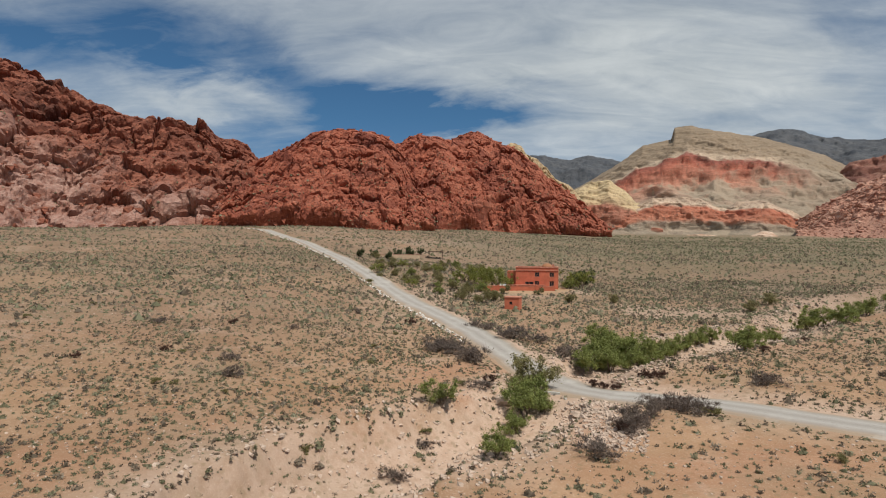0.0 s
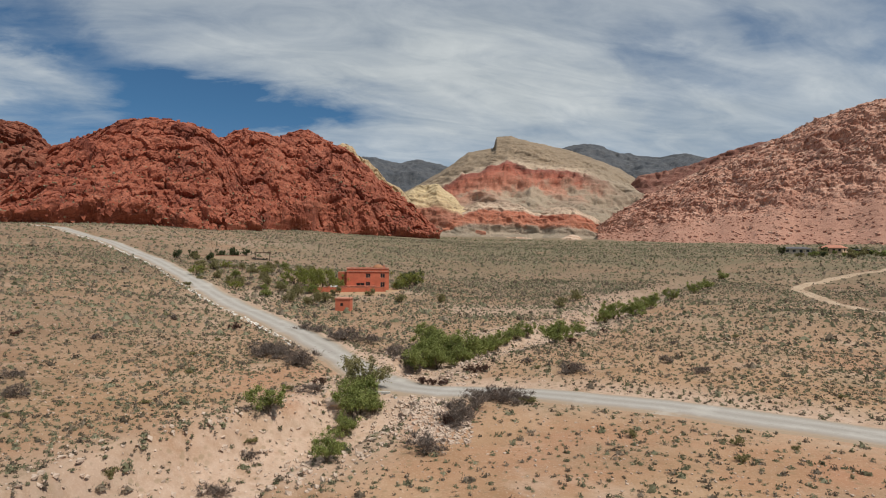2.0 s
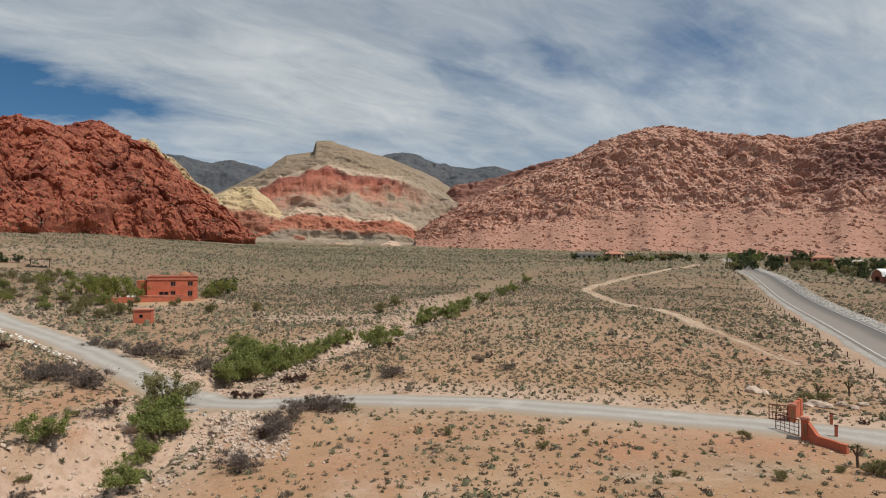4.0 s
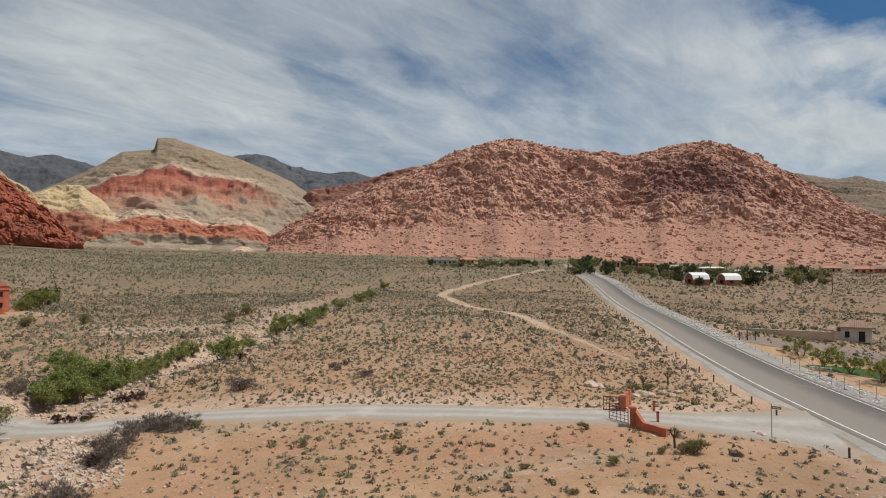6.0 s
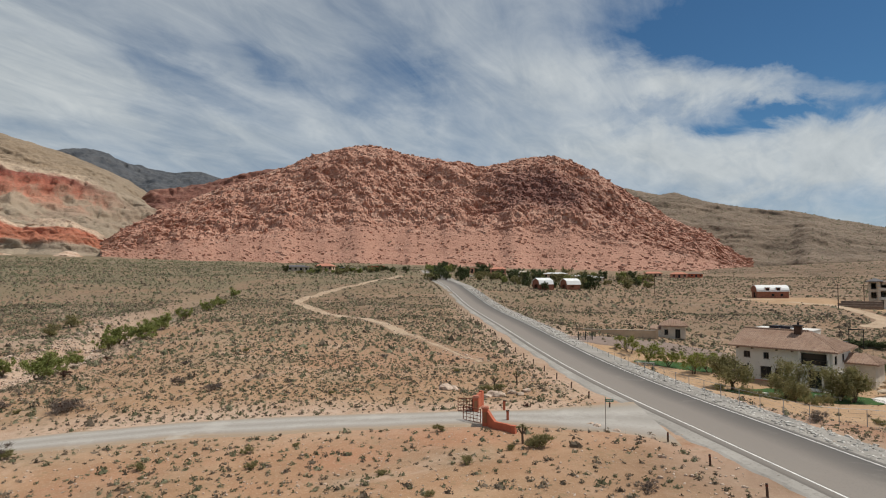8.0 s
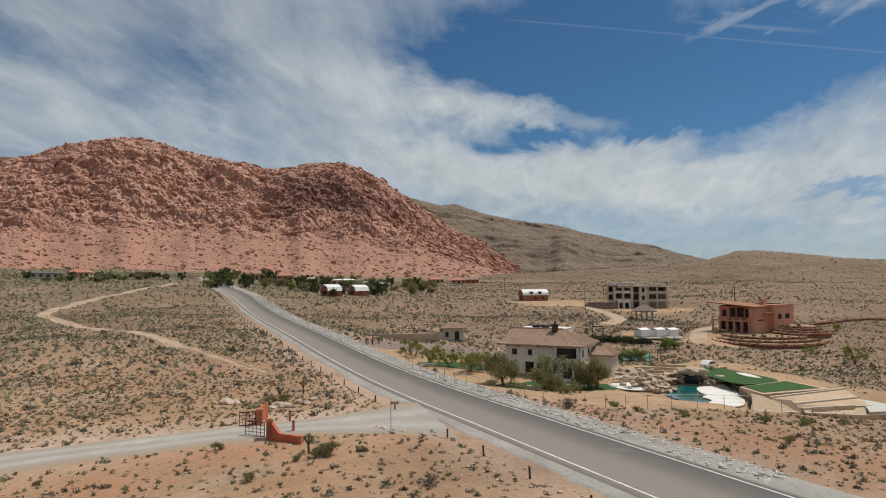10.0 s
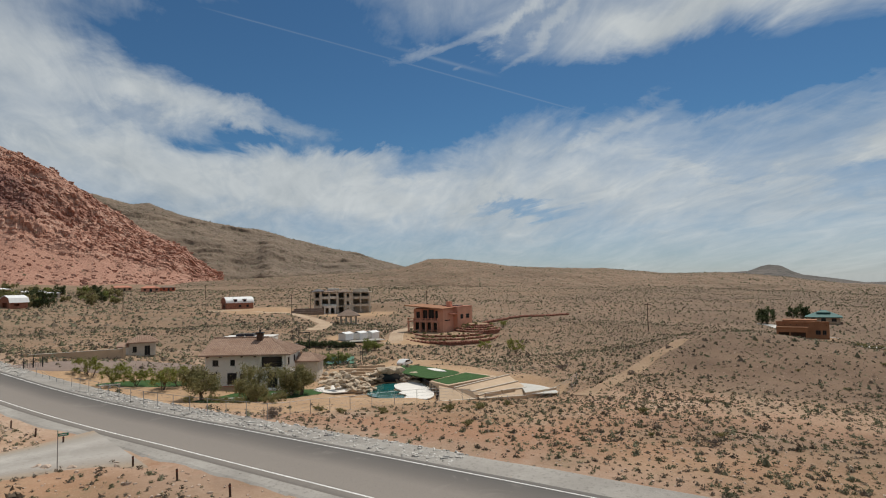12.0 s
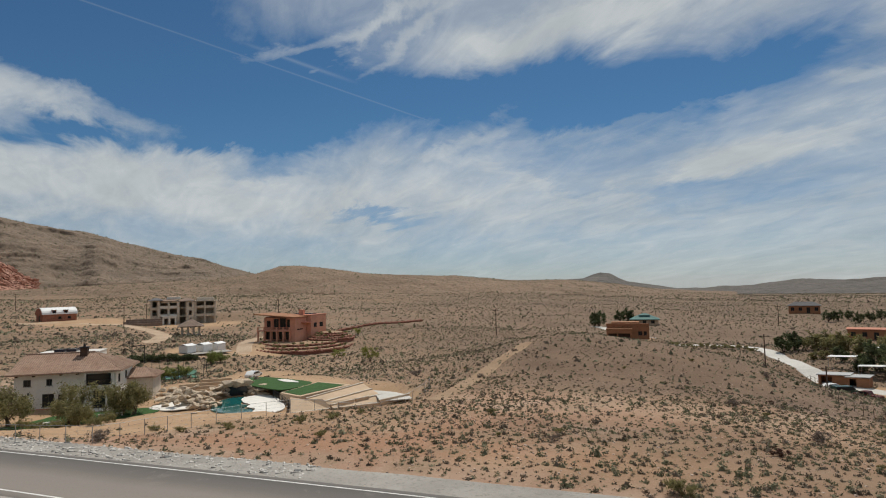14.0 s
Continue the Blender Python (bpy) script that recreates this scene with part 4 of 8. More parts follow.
for line, half, mat, label in zip(BYWAYS, (2.0, 2.6, 2.4, 2.0, 1.3), ("dirt", "dirt", "concrete_way", "concrete_way", "sandy_way"), ("pale dirt drive to the pink house", "pale dirt drive to the grey house", "white concrete drive winding downhill", "white concrete drive beside the brown house", "narrow dirt track up the slope")):
    tagged(ribbon("side_road", line, ground_z(line[:, 0], line[:, 1]), -half, half, MAT[mat], 0.08, 0.9, 0.03, 7, True), label, "side road", kind="structure")
for off in (-3.65, 3.65):
    tagged(ribbon("road_line", PAVED_WAY, PAVED_Z, off - 0.045, off + 0.045, MAT["white_line"], 0.06, 0, 0, 2), "worn white edge line on asphalt", "road line", kind="structure")

ROCKY = dict(smooth=False, cap=0.5, seed=3, profile=0.55, tilt=25, step=0.1, rows=190, lumps=((110, 26), (34, 7), (12, 2.4)), cracks=((30, 5.0), (12, 3.2), (5.5, 1.5)), strata=((26, 2.6, 0.45, -0.2), (8, 1.0, 0.5, -0.2)), talus=0.06, cell=(1, 0.6, 1.5))
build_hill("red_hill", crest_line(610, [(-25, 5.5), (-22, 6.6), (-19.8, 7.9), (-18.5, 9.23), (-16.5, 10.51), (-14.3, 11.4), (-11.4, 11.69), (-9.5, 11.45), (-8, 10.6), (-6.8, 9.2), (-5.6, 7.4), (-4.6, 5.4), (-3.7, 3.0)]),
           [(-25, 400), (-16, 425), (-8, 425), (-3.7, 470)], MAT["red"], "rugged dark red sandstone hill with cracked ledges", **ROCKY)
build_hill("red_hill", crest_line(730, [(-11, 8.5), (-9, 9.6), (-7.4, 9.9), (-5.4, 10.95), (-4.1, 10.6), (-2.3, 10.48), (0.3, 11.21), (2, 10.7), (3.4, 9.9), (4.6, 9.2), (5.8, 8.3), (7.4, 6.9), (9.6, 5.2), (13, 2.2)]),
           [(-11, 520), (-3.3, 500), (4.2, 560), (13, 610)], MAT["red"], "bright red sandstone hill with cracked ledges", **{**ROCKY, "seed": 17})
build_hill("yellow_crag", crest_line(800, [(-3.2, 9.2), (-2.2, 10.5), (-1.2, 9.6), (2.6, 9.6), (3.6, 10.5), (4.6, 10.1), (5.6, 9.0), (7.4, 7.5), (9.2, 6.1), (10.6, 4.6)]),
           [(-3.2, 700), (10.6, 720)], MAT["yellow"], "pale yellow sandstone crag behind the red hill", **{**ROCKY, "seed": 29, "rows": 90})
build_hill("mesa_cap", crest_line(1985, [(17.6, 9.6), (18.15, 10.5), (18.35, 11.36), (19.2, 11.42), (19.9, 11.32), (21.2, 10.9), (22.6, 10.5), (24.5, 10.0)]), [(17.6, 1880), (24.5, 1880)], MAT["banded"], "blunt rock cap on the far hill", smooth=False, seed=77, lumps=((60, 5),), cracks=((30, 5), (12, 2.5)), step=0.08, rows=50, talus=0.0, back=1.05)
OUTCROP = dict(lumps=((30, 4), (12, 1.6)), cracks=((14, 2.0), (6, 1.0)), step=0.06, rows=40, talus=0.1, back=1.06, sink=3.0)
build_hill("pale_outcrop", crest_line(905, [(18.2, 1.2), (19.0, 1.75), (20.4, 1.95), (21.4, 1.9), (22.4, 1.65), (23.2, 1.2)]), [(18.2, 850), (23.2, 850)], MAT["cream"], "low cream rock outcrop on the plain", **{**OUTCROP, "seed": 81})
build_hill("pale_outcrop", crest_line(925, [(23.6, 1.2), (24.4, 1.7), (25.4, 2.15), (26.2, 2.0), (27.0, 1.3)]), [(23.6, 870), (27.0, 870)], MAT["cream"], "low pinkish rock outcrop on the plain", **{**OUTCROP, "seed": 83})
LOW_ROCK = dict(cap=0.5, lumps=((90, 14), (30, 6), (12, 2)), cracks=((34, 4), (14, 2)), strata=((16, 1.6, 0.05, -0.05),), step=0.08, rows=110, talus=0.3)
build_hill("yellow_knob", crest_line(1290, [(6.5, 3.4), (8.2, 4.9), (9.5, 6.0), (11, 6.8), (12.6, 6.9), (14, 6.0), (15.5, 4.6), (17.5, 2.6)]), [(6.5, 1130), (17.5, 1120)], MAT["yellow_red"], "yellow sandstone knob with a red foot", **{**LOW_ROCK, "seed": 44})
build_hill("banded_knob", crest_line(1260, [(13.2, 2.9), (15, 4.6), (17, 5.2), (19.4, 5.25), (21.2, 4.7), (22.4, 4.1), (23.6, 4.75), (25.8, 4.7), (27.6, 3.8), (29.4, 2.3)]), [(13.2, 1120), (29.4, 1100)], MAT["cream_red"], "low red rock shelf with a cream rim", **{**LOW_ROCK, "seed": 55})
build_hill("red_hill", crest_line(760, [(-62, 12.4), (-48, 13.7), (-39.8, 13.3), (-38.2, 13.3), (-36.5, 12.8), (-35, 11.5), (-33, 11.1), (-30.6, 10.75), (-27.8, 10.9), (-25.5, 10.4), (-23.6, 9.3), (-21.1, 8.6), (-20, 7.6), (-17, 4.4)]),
           [(-62, 420), (-40, 430), (-28, 430), (-17, 460)], MAT["maroon"], "dark red rock mountain with rounded sandstone domes", smooth=False, cap=0.5, seed=90, profile=0.6, lumps=((110, 26), (36, 9), (13, 2.6)), cracks=((60, 11), (22, 6), (9, 2.4)), strata=((34, 3, 0.3, -0.25), (11, 1.2, 0.35, -0.2)), tilt=30, step=0.1, rows=230, talus=0.04, cell=(1, 0.7, 1.35), patches=((-39, 8, 0.12, 0.34), (-28.5, 6, 0.02, 0.26)))
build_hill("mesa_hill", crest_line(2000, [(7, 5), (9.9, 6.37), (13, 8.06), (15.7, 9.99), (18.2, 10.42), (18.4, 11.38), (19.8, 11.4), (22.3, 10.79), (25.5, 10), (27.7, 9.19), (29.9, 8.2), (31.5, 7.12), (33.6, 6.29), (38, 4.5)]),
           [(7, 1150), (20, 1150), (38, 1100)], MAT["banded"], "flat-topped hill with red, cream and grey rock bands", seed=50, shape=((0, 0), (0.2, 0.12), (0.36, 0.27), (0.44, 0.33), (0.49, 0.42), (0.535, 0.58), (0.6, 0.63), (0.8, 0.82), (1, 1)), lumps=((200, 22), (70, 15), (24, 6)), cracks=((50, 4), (22, 2)), strata=((26, 3.5, 0.02, -0.05),), rows=200, step=0.1, talus=0.02, patches=((31.6, 4.4, 0.3, 0.6), (27.0, 3.0, 0.05, 0.35)))
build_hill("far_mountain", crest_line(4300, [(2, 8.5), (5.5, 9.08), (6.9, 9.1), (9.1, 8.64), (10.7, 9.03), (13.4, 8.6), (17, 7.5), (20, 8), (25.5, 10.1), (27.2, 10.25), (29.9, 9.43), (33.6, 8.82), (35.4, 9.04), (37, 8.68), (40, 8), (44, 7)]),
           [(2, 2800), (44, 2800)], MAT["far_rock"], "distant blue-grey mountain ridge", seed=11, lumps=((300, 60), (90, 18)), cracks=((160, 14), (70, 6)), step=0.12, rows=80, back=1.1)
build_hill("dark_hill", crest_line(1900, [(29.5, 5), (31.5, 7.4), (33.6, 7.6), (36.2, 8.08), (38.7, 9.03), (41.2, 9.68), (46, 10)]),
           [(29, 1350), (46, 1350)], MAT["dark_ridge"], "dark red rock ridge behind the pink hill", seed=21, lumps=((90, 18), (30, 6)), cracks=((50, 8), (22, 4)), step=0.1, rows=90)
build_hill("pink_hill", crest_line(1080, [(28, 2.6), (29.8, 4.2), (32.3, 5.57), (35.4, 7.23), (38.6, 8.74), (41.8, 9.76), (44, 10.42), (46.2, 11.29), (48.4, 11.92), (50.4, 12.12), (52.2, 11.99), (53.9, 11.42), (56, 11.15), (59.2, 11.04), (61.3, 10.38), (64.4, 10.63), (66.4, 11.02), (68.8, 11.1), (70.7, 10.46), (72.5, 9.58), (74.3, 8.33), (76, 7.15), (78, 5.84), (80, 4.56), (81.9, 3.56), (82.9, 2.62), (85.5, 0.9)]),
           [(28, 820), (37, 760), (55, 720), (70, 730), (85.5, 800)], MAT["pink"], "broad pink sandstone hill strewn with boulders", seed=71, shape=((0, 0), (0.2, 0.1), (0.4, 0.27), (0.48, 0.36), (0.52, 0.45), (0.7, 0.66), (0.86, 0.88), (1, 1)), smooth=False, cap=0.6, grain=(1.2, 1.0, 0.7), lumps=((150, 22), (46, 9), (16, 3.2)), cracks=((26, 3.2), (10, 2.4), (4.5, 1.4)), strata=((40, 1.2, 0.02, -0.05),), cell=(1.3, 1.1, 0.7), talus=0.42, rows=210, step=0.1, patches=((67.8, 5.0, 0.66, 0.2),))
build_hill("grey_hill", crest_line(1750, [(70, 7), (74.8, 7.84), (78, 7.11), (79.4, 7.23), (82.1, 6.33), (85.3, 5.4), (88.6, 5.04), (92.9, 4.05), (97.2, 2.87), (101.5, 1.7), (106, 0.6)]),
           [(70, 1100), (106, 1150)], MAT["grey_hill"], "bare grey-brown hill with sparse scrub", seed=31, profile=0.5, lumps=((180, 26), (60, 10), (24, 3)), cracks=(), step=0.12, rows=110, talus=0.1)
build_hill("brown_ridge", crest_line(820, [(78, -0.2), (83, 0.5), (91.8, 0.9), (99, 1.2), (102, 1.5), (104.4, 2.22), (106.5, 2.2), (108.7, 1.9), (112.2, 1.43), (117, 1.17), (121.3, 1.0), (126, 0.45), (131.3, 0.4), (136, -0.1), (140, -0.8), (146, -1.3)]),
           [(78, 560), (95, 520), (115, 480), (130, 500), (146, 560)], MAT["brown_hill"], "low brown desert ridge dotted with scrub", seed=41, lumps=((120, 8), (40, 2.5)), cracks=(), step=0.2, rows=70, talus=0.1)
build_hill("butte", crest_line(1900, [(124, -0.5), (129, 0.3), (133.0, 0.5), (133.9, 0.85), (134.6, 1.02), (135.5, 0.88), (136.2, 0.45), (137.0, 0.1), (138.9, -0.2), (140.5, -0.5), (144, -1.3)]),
           [(124, 1400), (144, 1500)], MAT["far_brown"], "small dark butte on the skyline", seed=61, profile=0.2, lumps=((120, 6),), cracks=(), step=0.2, rows=40, talus=0.1)
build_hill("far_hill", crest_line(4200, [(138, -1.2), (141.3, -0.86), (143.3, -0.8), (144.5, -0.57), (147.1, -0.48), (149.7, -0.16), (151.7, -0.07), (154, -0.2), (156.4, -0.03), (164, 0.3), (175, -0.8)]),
           [(138, 2600), (175, 2400)], MAT["far_brown"], "long distant hills on the horizon", seed=66, profile=0.3, lumps=((300, 40), (90, 16)), cracks=(), step=0.3, rows=40, back=1.1, talus=0.1)

# ---- small scrub, too many to count ----
def scrub_mesh(name, spots, sizes, leaves, mat, label, tall=1.0, seed=1, z=None, sides=6):
    """Little bushes, each a ragged low dome under small bent leaves and twigs, all in one mesh."""
    rng = np.random.default_rng(seed)
    n = len(spots)
    z = ground_z(spots[:, 0], spots[:, 1]) if z is None else z
    foot = np.stack([spots[:, 0], spots[:, 1], z - 0.03], -1)[:, None, :]
    shape = np.clip(1 + 0.22 * rng.normal(size=(n, 1, 3)), 0.7, 1.4) * sizes[:, None, None]
    # the dense middle of the bush
    a = np.arange(sides) * 2 * math.pi / sides
    wide = 0.62 if leaves > 12 else 0.72
    base = np.vstack([np.column_stack([wide * np.cos(a), wide * np.sin(a), np.zeros(sides)]), [(0, 0, 0.6 if leaves > 12 else 0.66)]])
    k = np.arange(sides)
    k2 = (k + 1) % sides
    tris = np.column_stack([k, k2, np.full(sides, sides)])
    core = base[None] * np.clip(1 + 0.2 * rng.normal(size=(n, len(base), 1)), 0.6, 1.4) * shape * (1, 1, tall) + foot
    core_faces = (tris[None] + (np.arange(n) * len(base))[:, None, None]).reshape(-1, 3)
    d = rng.normal(size=(n, leaves, 3))
    d /= np.linalg.norm(d, axis=2)[..., None]
    d[..., 2] = np.abs(d[..., 2])
    centre = d * rng.uniform(0.45, 1.05, (n, leaves, 1)) * shape * (1, 1, tall) + foot
    size = sizes[:, None, None] * rng.uniform(0.7, 1.3, (n, leaves, 1)) * (0.32 if leaves > 12 else 0.42)
    face = d + 0.6 * rng.normal(size=d.shape)
    u = np.cross(face, rng.normal(size=d.shape))
    u /= np.linalg.norm(u, axis=2)[..., None] + 1e-6
    w = np.cross(face, u)
    w /= np.linalg.norm(w, axis=2)[..., None] + 1e-6
    v = np.stack([centre + u * size, centre - u * size * 0.5 + w * size * 0.6, centre - u * size * 0.5 - w * size * 0.6], 2).reshape(-1, 3)
    faces = np.vstack([core_faces, np.arange(len(v)).reshape(-1, 3) + n * len(base)])
    tone = rng.uniform(size=n)
    ob = mesh_object(name, np.vstack([core.reshape(-1, 3), v]), faces, mat, False, {"tone": np.concatenate([np.repeat(tone, len(base)), np.repeat(tone, leaves * 3)])})
    return tagged(ob, label, "scrub", kind="stuff")


def scatter(n, near, far, seed, low=-48, high=164):
    """About n spots between two distances, kept apart from one another as desert plants are."""
    rng = np.random.default_rng(seed)
    gap = math.sqrt(radians(high - low) * (far ** 2 - near ** 2) / 2 / n)
    side = np.arange(-far, far, gap)
    xy = np.stack(np.meshgrid(side, side), -1).reshape(-1, 2)
    xy = xy + rng.uniform(-0.46, 0.46, xy.shape) * gap
    xy[:, 0] += 0.35 * gap * np.sin(xy[:, 1] / gap * 0.7)
    r, b = np.hypot(xy[:, 0], xy[:, 1]), np.degrees(np.arctan2(xy[:, 0], xy[:, 1]))
    return xy[(r > near) & (r < far) & (b > low) & (b < high)], rng


def growth(xy, rng, base=1.0):
    """Which spots bear scrub."""
    x, y = xy[:, 0], xy[:, 1]
    p = np.column_stack([x, y, np.zeros(len(x))])
    keep = 0.62 + 0.9 * (fbm(p / 13, 3) - 0.5) + 0.6 * (fbm(p / 60 + 5, 2) - 0.5)
    keep *= base * (1 + 0.6 * soft(np.degrees(np.arctan2(x, y)), 105, 125) + 0.45 * np.exp(-((np.degrees(np.arctan2(x, y)) - 18) / 16) ** 2) * soft(np.hypot(x, y), 100, 150))
    ba, rr = np.degrees(np.arctan2(x, y)), np.hypot(x, y)
    keep *= 1 - 0.5 * soft(ba, 8, 16) * (1 - soft(ba, 80, 92)) * (1 - soft(rr, 56, 64))
    keep *= 1 - 0.35 * soft(ba, 44, 52) * (1 - soft(rr, 90, 120))
    keep *= 1 - 0.35 * soft(ba, 124, 130) * (1 - soft(ba, 149, 156)) * soft(rr, 85, 93) * (1 - soft(rr, 124, 140))
    keep = np.clip(keep, 0, 1)
    d, _ = along(x, y, WASH)
    keep *= 0.35 + 0.65 * soft(d, 3.0, 8.0)
    d, _ = along(x, y, GRAVEL_WAY)
    keep[d < 3.6] = 0
    d, _ = along(x, y, PAVED_WAY)
    keep[d < 8.2] = 0
    d, _ = along(x, y, TRACK)
    keep[d < 2.0] = 0
    for line in BYWAYS:
        d, _ = along(x, y, line)
        keep[d < (1.0 if line is BYWAYS[4] else 3.0)] = 0
    for b, r, half in YARD:
        cx, cy = polar(b, r)
        keep[np.hypot(x - cx, y - cy) < half] *= 0.03
    return rng.uniform(size=len(x)) < keep


def build_scrub():
    for name, mat, share, label, seed in (("sage_scrub", "sage", 0.55, "low grey-green desert sage bushes on sandy soil", 5), ("dry_scrub", "brush", 0.45, "low dry grey-brown desert bushes on sandy soil", 6)):
        for count, near, far, leaves, mean, spread in ((56000, 27, 98, 20, 0.225, 0.36), (105000, 97, 225, 4, 0.36, 0.42), (105000, 222, 560, 2, 0.60, 0.42)):
            xy, rng = scatter(int(count * share), near, far, seed + int(near))
            xy = xy[growth(xy, rng, 0.85)]
            size = np.clip(mean * np.exp(spread * rng.normal(size=len(xy))), 0.12, 1.3)
            if near > 90:
                size *= 1 - 0.28 * soft(np.degrees(np.arctan2(xy[:, 0], xy[:, 1])), 98, 116)
            scrub_mesh(name, xy, size, leaves, MAT[mat], label, seed=seed, sides=5 if leaves > 20 else 4)
        xy, rng = scatter(int(60000 * share), 26, 135, seed + 400)
        xy = xy[growth(xy, rng, 1.0)]
        scrub_mesh("dry_grass" if mat == "brush" else "small_scrub", xy, np.clip(0.10 * np.exp(0.35 * rng.normal(size=len(xy))), 0.05, 0.22), 4, MAT["straw" if mat == "brush" else "sage"], "small tufts of dry straw-coloured grass on sand" if mat == "brush" else "tiny grey-green desert plants on sand", tall=1.0, seed=seed, sides=3)
        xy, rng = scatter(int(26000 * share), 530, 1500, seed + 77, 118, 164)
        scrub_mesh(name, xy, np.clip(0.75 * np.exp(0.4 * rng.normal(size=len(xy))), 0.3, 2.2), 2, MAT[mat], label, seed=seed, sides=4)


build_scrub()


def dress_hills():
    """Scrub on the low ridges and fallen boulders on the rocky slopes."""
    rng = np.random.default_rng(12)
    for ob, p, tal, rows, cols in HILLS:
        if ob.name.startswith("mesa_hill"):
            b, r = rng.uniform(12, 52, 3800), rng.uniform(0, 1, 3800) ** 0.7 * 420 + 320
            q = polar(b, r)
            scrub_mesh("green_brush", q, np.clip(1.0 * np.exp(0.3 * rng.normal(size=len(q))), 0.4, 2), 3, MAT["sage"], "band of green brush below the far hills", seed=9, sides=4)
        if ob.name.startswith("brown_ridge"):
            q = p[rng.integers(0, len(p), 10000)] + rng.normal(size=(10000, 3)) * (1.5, 1.5, 0)
            scrub_mesh("ridge_scrub", q[:, :2], np.clip(0.65 * np.exp(0.35 * rng.normal(size=len(q))), 0.3, 2), 3, MAT["sage"], "dark scrub dotted over the brown ridge", z=q[:, 2], sides=4)
        if ob.name.startswith("grey_hill"):
            q = p[rng.integers(0, len(p), 5000)]
            scrub_mesh("ridge_scrub", q[:, :2], np.clip(1.5 * np.exp(0.3 * rng.normal(size=len(q))), 0.5, 3), 3, MAT["sage"], "dark scrub dotted over the grey hill", z=q[:, 2], sides=4)
        if ob.name.startswith("pink_hill") or ob.name.startswith("red_hill"):
            pink = ob.name.startswith("pink")
            low = np.where(tal > 0.4)[0] if pink else np.where(tal > 0.2)[0]
            any_ = np.arange(int(len(p) * 0.82))
            any_ = any_[:int(len(any_) * (0.95 if pink else 0.55))]
            crest = np.arange(len(p))[int(len(p) * 0.80):int(len(p) * 0.865)]
            i = np.concatenate([rng.choice(low, 3000 if pink else 900), rng.choice(any_, 2600 if pink else 500), rng.choice(crest, 900 if pink else 120)])
            s = np.concatenate([rng.uniform(0.3, 1, 3000 if pink else 900) ** 6 * 2.2 + 0.35, rng.uniform(0.4, 1, 2600 if pink else 500) ** 3 * 3.0 + 0.8, rng.uniform(0, 1, 900 if pink else 120) ** 4 * 4.5 + 0.8])
            rubble("fallen_boulders", "fallen sandstone boulders strewn over the slope", p[i], s, ob.data.materials[0])
            g = p[rng.choice(any_, 700 if pink else 450)]
            scrub_mesh("slope_scrub", g[:, :2], np.clip(1.0 * np.exp(0.3 * rng.normal(size=len(g))), 0.4, 2.2), 3, MAT["sage"], "sparse green scrub between the rocks", z=g[:, 2], sides=4)


def rubble(name, label, at_points, sizes, mat):
    rng = np.random.default_rng(len(at_points))
    base = np.array([(1, 0, 0), (-1, 0, 0), (0, 1, 0), (0, -1, 0), (0, 0, 1), (0, 0, -1)], float) @ np.array(Euler((0.6, 0.5, 0.4)).to_matrix())
    tris = np.array([(0, 2, 4), (2, 1, 4), (1, 3, 4), (3, 0, 4), (2, 0, 5), (1, 2, 5), (3, 1, 5), (0, 3, 5)])
    n = len(at_points)
    v = base[None] * np.clip(1 + 0.3 * rng.normal(size=(n, len(base), 1)), 0.45, 1.7) * sizes[:, None, None] * (rng.uniform(0.7, 1.3, (n, 1, 3)) * (1, 1, 0.75))
    v = v + at_points[:, None, :]
    faces = (tris[None] + (np.arange(n) * len(base))[:, None, None]).reshape(-1, 3)
    return tagged(mesh_object(name, v.reshape(-1, 3), faces, mat, False, {"talus": np.zeros(n * len(base)), "patch": np.zeros(n * len(base)), "level": np.full(n * len(base), 0.5)}), label, "boulders", kind="stuff")


dress_hills()


# ---- shapes for things ----
def part(name, bm, mat, parent, label="", smooth=False):
    me = bpy.data.meshes.new(name)
    bmesh.ops.recalc_face_normals(bm, faces=bm.faces)
    bm.to_mesh(me)
    bm.free()
    me.materials.append(MAT[mat] if isinstance(mat, str) else mat)
    if smooth:
        me.polygons.foreach_set("use_smooth", np.ones(len(me.polygons), bool))
    ob = new(name, me)
    ob.parent = parent
    return tagged(ob, label) if label else ob


def thing(name, place, turn, label, category, group="", kind=""):
    ob = new(name)
    ob.matrix_world = pose(*place, 0, 0, turn)
    return tagged(ob, label, category, group, kind)


def block(x0, x1, y0, y1, z0, z1, bm=None, edge=0.0):
    bm = bm or bmesh.new()
    made = bmesh.ops.create_cube(bm, size=1, matrix=Matrix.Translation(((x0 + x1) / 2, (y0 + y1) / 2, (z0 + z1) / 2)) @ Matrix.Diagonal((x1 - x0, y1 - y0, z1 - z0, 1)))
    if edge:
        bmesh.ops.bevel(bm, geom=list({e for v in made["verts"] for e in v.link_edges}), offset=edge, segments=2, affect="EDGES")
    return bm


def rod(a, b, r0, r1=None, sides=8, bm=None):
    bm = bm or bmesh.new()
    a, b = Vector(a), Vector(b)
    m = Matrix.Translation((a + b) / 2) @ (b - a).to_track_quat("Z", "Y").to_matrix().to_4x4()
    bmesh.ops.create_cone(bm, cap_ends=True, segments=sides, radius1=r0, radius2=r0 if r1 is None else r1, depth=(b - a).length, matrix=m)
    return bm


